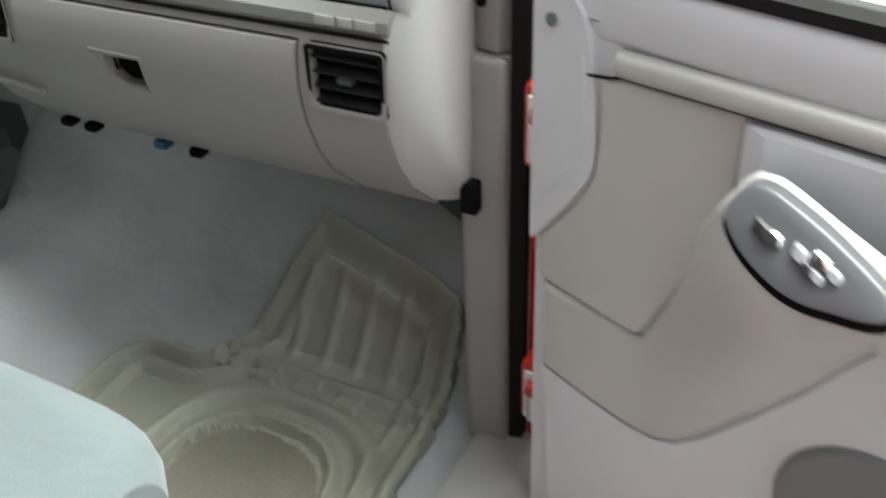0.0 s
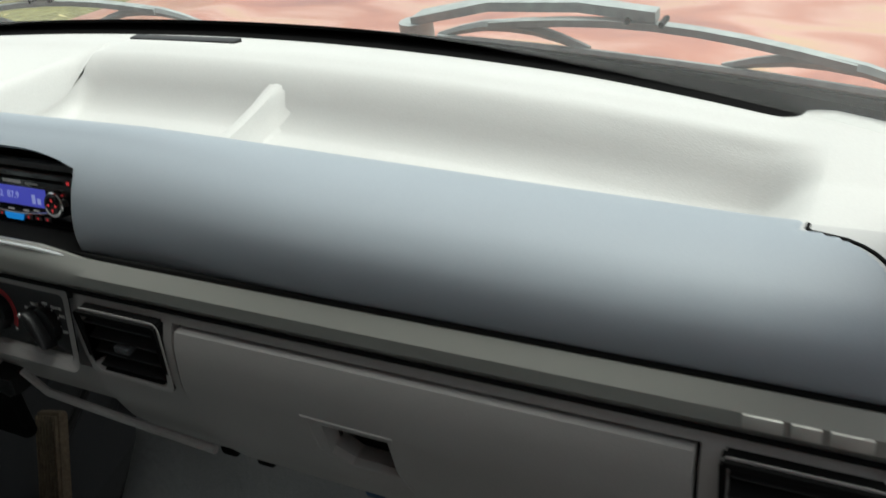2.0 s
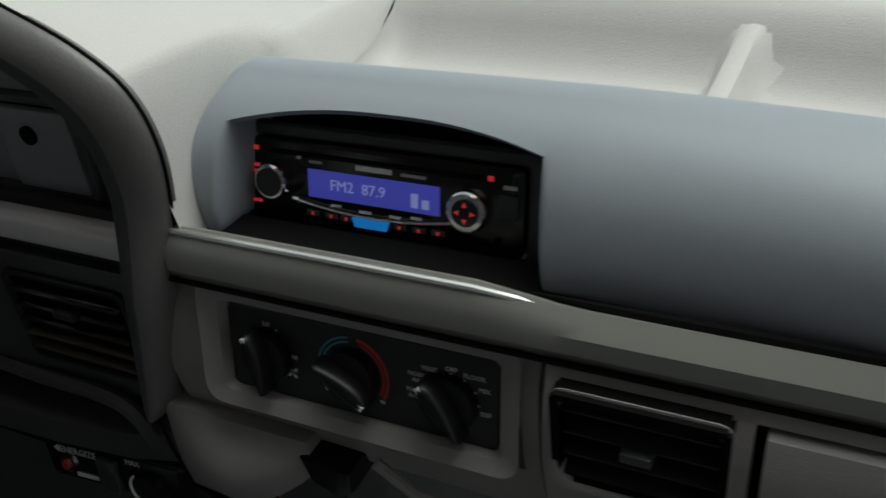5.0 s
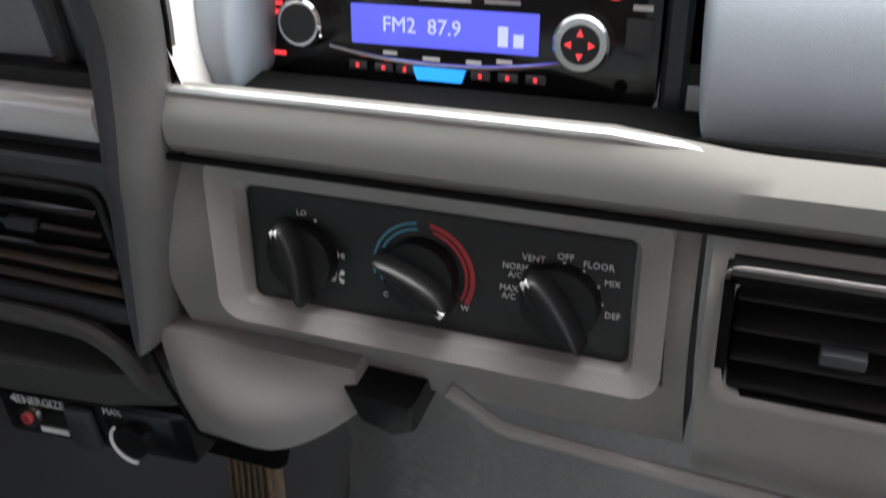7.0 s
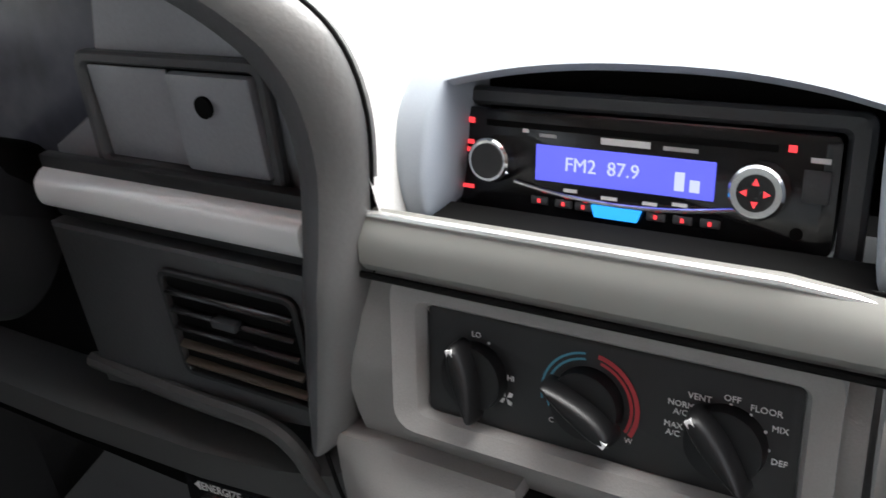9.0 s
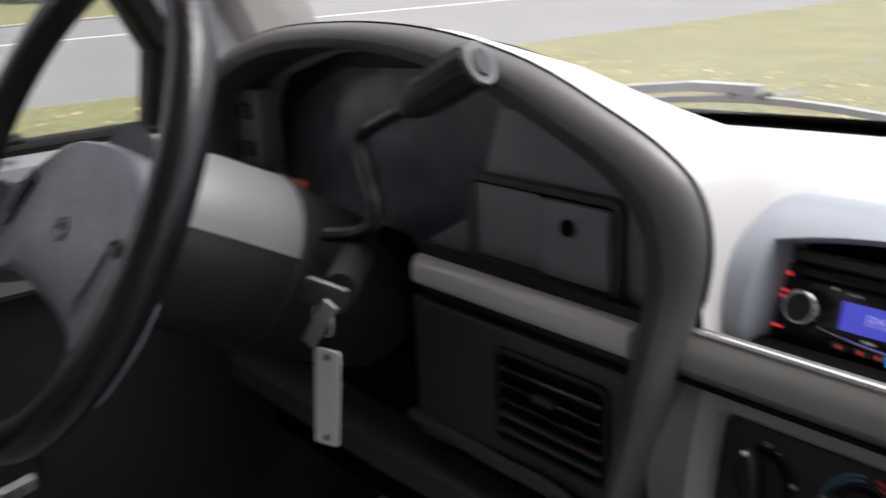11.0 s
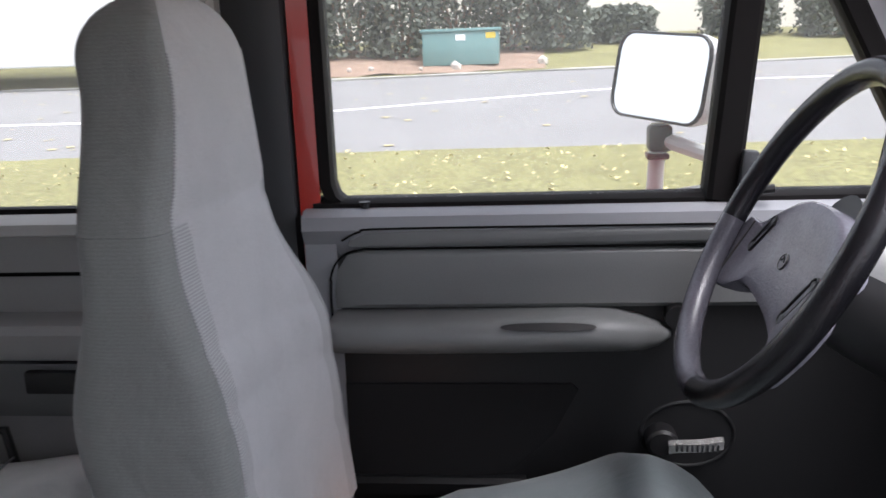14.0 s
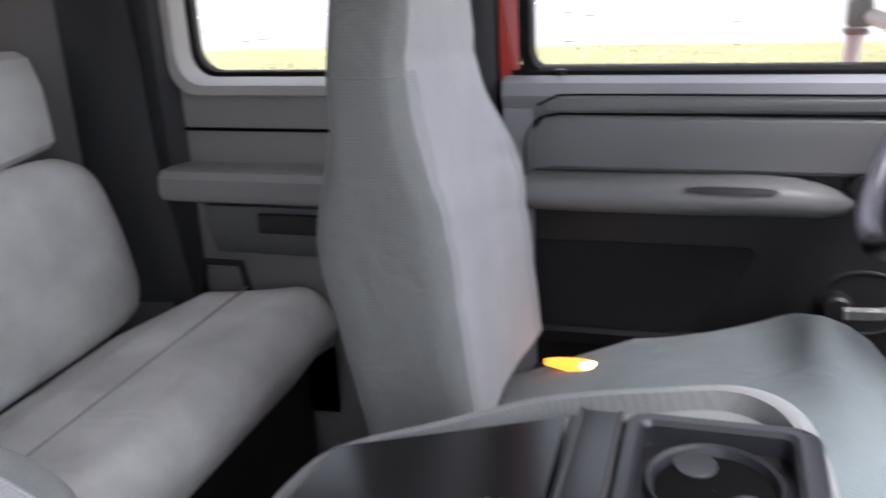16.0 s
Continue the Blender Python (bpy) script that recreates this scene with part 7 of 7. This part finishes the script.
part("tray_frame", loft([[(x, y, z) for x, y in o] for o, z in ((TO, 0.492), (TO, 0.512), (lerp2(TO, TI, 0.25), 0.516), (lerp2(TO, TI, 0.8), 0.516), (TI, 0.512), (TI, 0.490))], caps=False), TRAYB, cs, "black cup holder frame")
part("tray", box((-0.107, -0.577, 0.484), (0.141, -0.455, 0.494), 0), BLACK, cs, "black recessed tray")
part("bridge", box((-0.120, -0.629, 0.492), (0.146, -0.592, 0.5145), 0.004), TRAYB, cs, "dark plastic bridge between lid and cup tray")
for y in (-0.594, -0.6275):
    part("bridge_edge", tube([(-0.119, y, 0.5135), (0.145, y, 0.5135)], 0.0022, 8), RAILM, cs, "paler grey bridge edge")
part("side_strip", loft([[(x + d, y, 0.5165 - 0.002 * abs(d) / 0.004) for d in (-0.004, 0.004)] + [(x + d, y, 0.512) for d in (0.004, -0.004)] for x, y in ((-0.117, -0.58), (-0.117, -0.45))]), GREY, cs)
for cx in (-0.048, 0.072):
    ring_at = lambda r, z: [(cx + r * math.cos(a), -0.516 + r * 0.95 * math.sin(a), z) for a in np.linspace(0, 6.283, 33)[:-1]]
    cup = part("cup_holder", loft([ring_at(0.0575, 0.493), ring_at(0.0570, 0.500), ring_at(0.0545, 0.503), ring_at(0.051, 0.501), ring_at(0.048, 0.493)], caps=False), TRAYB, cs, "round cup holder rim")
    # A flat disc; its near-black paints the well's depth.
    part("well", loft([ring_at(0.048, 0.4945), ring_at(0.001, 0.4945)], caps=False), DARK, cup, "flat near-black disc painted as the well's depth")
    for a in (0.9, 3.6):
        part("grip", plate([(cx + 0.036 * math.cos(a) + 0.019 * math.cos(q), -0.516 + 0.034 * math.sin(a) + 0.017 * math.sin(q)) for q in np.linspace(0, 6.0, 20)], 0.0018, Matrix.Translation((0, 0, 0.4948)), 0.0006), CHAR, cup, "grey rubber cup grip")
for k, (x, y) in enumerate(((0.030, -0.675), (0.036, -0.668), (0.028, -0.664))):
    part("print_bar", box((x - 0.006, y - 0.0022, 0.512), (x + 0.006, y + 0.0022, 0.5126), 0), PRINT, lid, "small worn print")
bk = thing("belt_buckle", "black seat belt buckle with a glowing amber end", "buckle")
part("body", box((-0.595, -0.70, 0.26), (-0.555, -0.66, 0.321), 0.006), BLACK, bk)
# Orange patch with its own glow, paler and stronger in the middle.
part("lamp", loft([[(-0.562 + (x + 0.562) * k, -0.697 + (y + 0.697) * k, z) for x, y in smoothed([(-0.574, -0.748), (-0.558, -0.712), (-0.540, -0.684), (-0.537, -0.668), (-0.550, -0.660), (-0.572, -0.662), (-0.583, -0.690), (-0.582, -0.725)], 28, True)] for k, z in ((1.0, 0.319), (1.0, 0.327), (0.8, 0.331), (0.4, 0.333))]), AMBER, bk, "glowing amber patch on the buckle's end")
part("glow_core", loft([[(-0.556 + 0.013 * k * math.cos(a), -0.680 + 0.017 * k * math.sin(a), z) for a in np.linspace(0, 5.9, 18)] for k, z in ((1.0, 0.3305), (0.8, 0.3345), (0.3, 0.3355))]), AMBERC, bk, "paler, stronger glow in the patch's middle")
cq = thing("centre_cushion", "pale grey cloth centre seat cushion", "seat", "front seats")
cushion(cq, -0.195, 0.17, -0.80, -0.29, 0.315, 0.330, 0.12, SEATC, crown=0.01, nose=0.05, label="cloth cushion")
part("base", box((-0.18, -0.78, 0.14), (0.15, -0.40, 0.24), 0.02), BLACK, cq)
# rear bench
rb = thing("rear_bench", "stained grey cloth rear bench seat", "seat")
cushion(rb, -0.71, 0.66, -1.50, -1.10, 0.365, 0.385, 0.16, BENCH, crown=0.0, nose=0.06, label="stained grey cloth bench cushion", zback=0.28)
part("seam", tube([(x, -1.257, 0.3705) for x in np.linspace(-0.66, 0.61, 12)], 0.0016, 6), SEATS, rb, "sewn seam along the cushion")
# Added filler: its black stands for the shade below the cushion.
part("base", box((-0.68, -1.46, 0.03), (0.64, -1.17, 0.225), 0.01), BLACK, rb, "black box added under the bench cushion for the shade there")
bm = bmesh.new()
def bench_back(x0, x1, zt):
    prof = smoothed([(-1.60, 0.28), (-1.50, 0.285), (-1.468, 0.33), (-1.475, 0.42), (-1.495, zt - 0.07), (-1.520, zt - 0.015), (-1.56, zt + 0.006), (-1.60, zt)], 22)
    rings = []
    for i in range(33):
        k = -1 + i / 16
        x = (x0 + x1) / 2 + k * (x1 - x0) / 2
        e = abs(k) ** 14
        rings.append([(x, float(y) - 0.05 * e * (y > -1.59), 0.30 + float(z - 0.30) * (1 - 0.22 * e)) for y, z in prof])
    return loft(rings)
part("backrest", bench_back(-0.725, 0.66, 0.588), BENCH, rb, "stained cloth backrest")
hr = thing("rear_headrest", "pale teal cloth pad above the rear bench", "headrest")
rings = []
for i in range(13):
    k = -1 + i / 6
    e = abs(k) ** 8
    rings.append([(-0.03 + k * 0.63, y, 0.675 + (z - 0.675) * (1 - 0.12 * e)) for y, z in ((-1.66, 0.585), (-1.60, 0.585), (-1.585, 0.60), (-1.59, 0.70), (-1.605, 0.755), (-1.63, 0.768), (-1.66, 0.765))])
part("pad", loft(rings), BENCH, hr)
part("bracket", box((-0.5, -1.79, 0.62), (0.45, -1.66, 0.70), 0.01), CHAR, hr)
# ---- floor things ----
mt = thing("floor_mat", "olive-grey moulded rubber floor mat", "floor mat")
MO = [tuple(p) for p in [(0.30, -0.36), (0.72, -0.36), (0.73, -0.05), (0.725, 0.06), (0.71, 0.17), (0.675, 0.205), (0.47, 0.245), (0.425, 0.235), (0.36, 0.08), (0.33, 0.03), (0.24, 0.02), (0.20, -0.06), (0.24, -0.30)]]
def on_floor(x, y, h):
    p = floor_z(x, y)
    return (x, y, 0.006 + max(0.0, y - 0.10) * 1.05 + h)
def inside(px, py, poly):
    c = False
    for (x1, y1), (x2, y2) in zip(poly, poly[1:] + poly[:1]):
        if (y1 > py) != (y2 > py) and px < (x2 - x1) * (py - y1) / (y2 - y1) + x1:
            c = not c
    return c
def edge_d(px, py, poly):
    best = 9.0
    for (x1, y1), (x2, y2) in zip(poly, poly[1:] + poly[:1]):
        dx, dy = x2 - x1, y2 - y1
        k = min(1, max(0, ((px - x1) * dx + (py - y1) * dy) / (dx * dx + dy * dy)))
        best = min(best, math.hypot(px - x1 - k * dx, py - y1 - k * dy))
    return best
def bump1(d, w):
    return max(0.0, 1 - (d / w) ** 2)
def oval_q(x, y):
    return (abs((x - 0.535) / 0.165) ** 2.6 + abs((y + 0.17) / 0.175) ** 2.6) ** (1 / 2.6)
def mat_h(x, y, poly):
    e = edge_d(x, y, poly)
    h = 0.006 + 0.018 * bump1(e - 0.012, 0.016) + 0.012 * bump1(e - 0.050, 0.012)
    if y < 0.055:
        q = oval_q(x, y)
        h += 0.014 * bump1(q - 1, 0.10) + 0.012 * bump1(q - 0.74, 0.07)
        h -= 0.004 * (q < 0.7)
    h += 0.012 * bump1(y - 0.055, 0.014) * (0.37 < x < 0.70)
    if 0.08 < y < 0.205:
        for k in range(5):
            cx = 0.445 + 0.056 * k - (y - 0.19) * 0.10
            h += 0.010 * bump1(x - cx, 0.011) * min(1, (y - 0.08) / 0.02, (0.205 - y) / 0.02)
    if 0.02 < y < 0.045 and (x * 14) % 1 < 0.55:
        h += 0.006
    return h
def relief(poly, x0, x1, y0, y1, n, f):
    bm = bmesh.new()
    nx, ny = n, int(n * (y1 - y0) / (x1 - x0))
    g = {}
    for i in range(nx + 1):
        for j in range(ny + 1):
            x, y = x0 + (x1 - x0) * i / nx, y0 + (y1 - y0) * j / ny
            g[i, j] = bm.verts.new(on_floor(x, y, f(x, y, poly) if inside(x, y, poly) else 0.0))
    for i in range(nx):
        for j in range(ny):
            if inside(x0 + (x1 - x0) * (i + 0.5) / nx, y0 + (y1 - y0) * (j + 0.5) / ny, poly):
                bm.faces.new((g[i, j], g[i + 1, j], g[i + 1, j + 1], g[i, j + 1]))
    bmesh.ops.delete(bm, geom=[v for v in bm.verts if not v.link_faces], context="VERTS")
    r = bmesh.ops.extrude_edge_only(bm, edges=[e for e in bm.edges if e.is_boundary])
    bmesh.ops.translate(bm, verts=[v for v in r["geom"] if isinstance(v, bmesh.types.BMVert)], vec=(0, 0, -0.012))
    return bm
MOS = [tuple(float(c) for c in p) for p in smoothed(MO, 60, True)]
ob = part("sheet", relief(MOS, 0.18, 0.74, -0.38, 0.33, 110, mat_h), RUBBER, mt)
ob.data.materials.append(mat("damp_rubber_stain", (0.105, 0.10, 0.078), 0.5, grain=0.3, size=200, bump=0.3, blotch=0.35, bsize=9))
for p in ob.data.polygons:
    if oval_q(p.center.x, p.center.y) < 0.64 + 0.05 * math.sin(9 * p.center.x + 23 * p.center.y):
        p.material_index = 1
dm = thing("floor_mat", "dark moulded rubber mat under the pedals", "floor mat")
DMO = [(-0.74, -0.34), (-0.20, -0.34), (-0.17, 0.02), (-0.20, 0.24), (-0.26, 0.28), (-0.72, 0.28), (-0.75, 0.05)]
part("sheet", loft([[on_floor(x, y, h) for x, y in o] for o, h in ((DMO, 0.0), (DMO, 0.02), ([(-0.46 + (x + 0.46) * 0.9, -0.03 + (y + 0.03) * 0.9) for x, y in DMO], 0.012))]), CHAR, dm)
for k in range(6):
    part("ridge", tube([on_floor(-0.62 + 0.07 * k, y, 0.014) for y in np.linspace(0.10, 0.24, 5)], 0.007, 6), CHAR, dm)
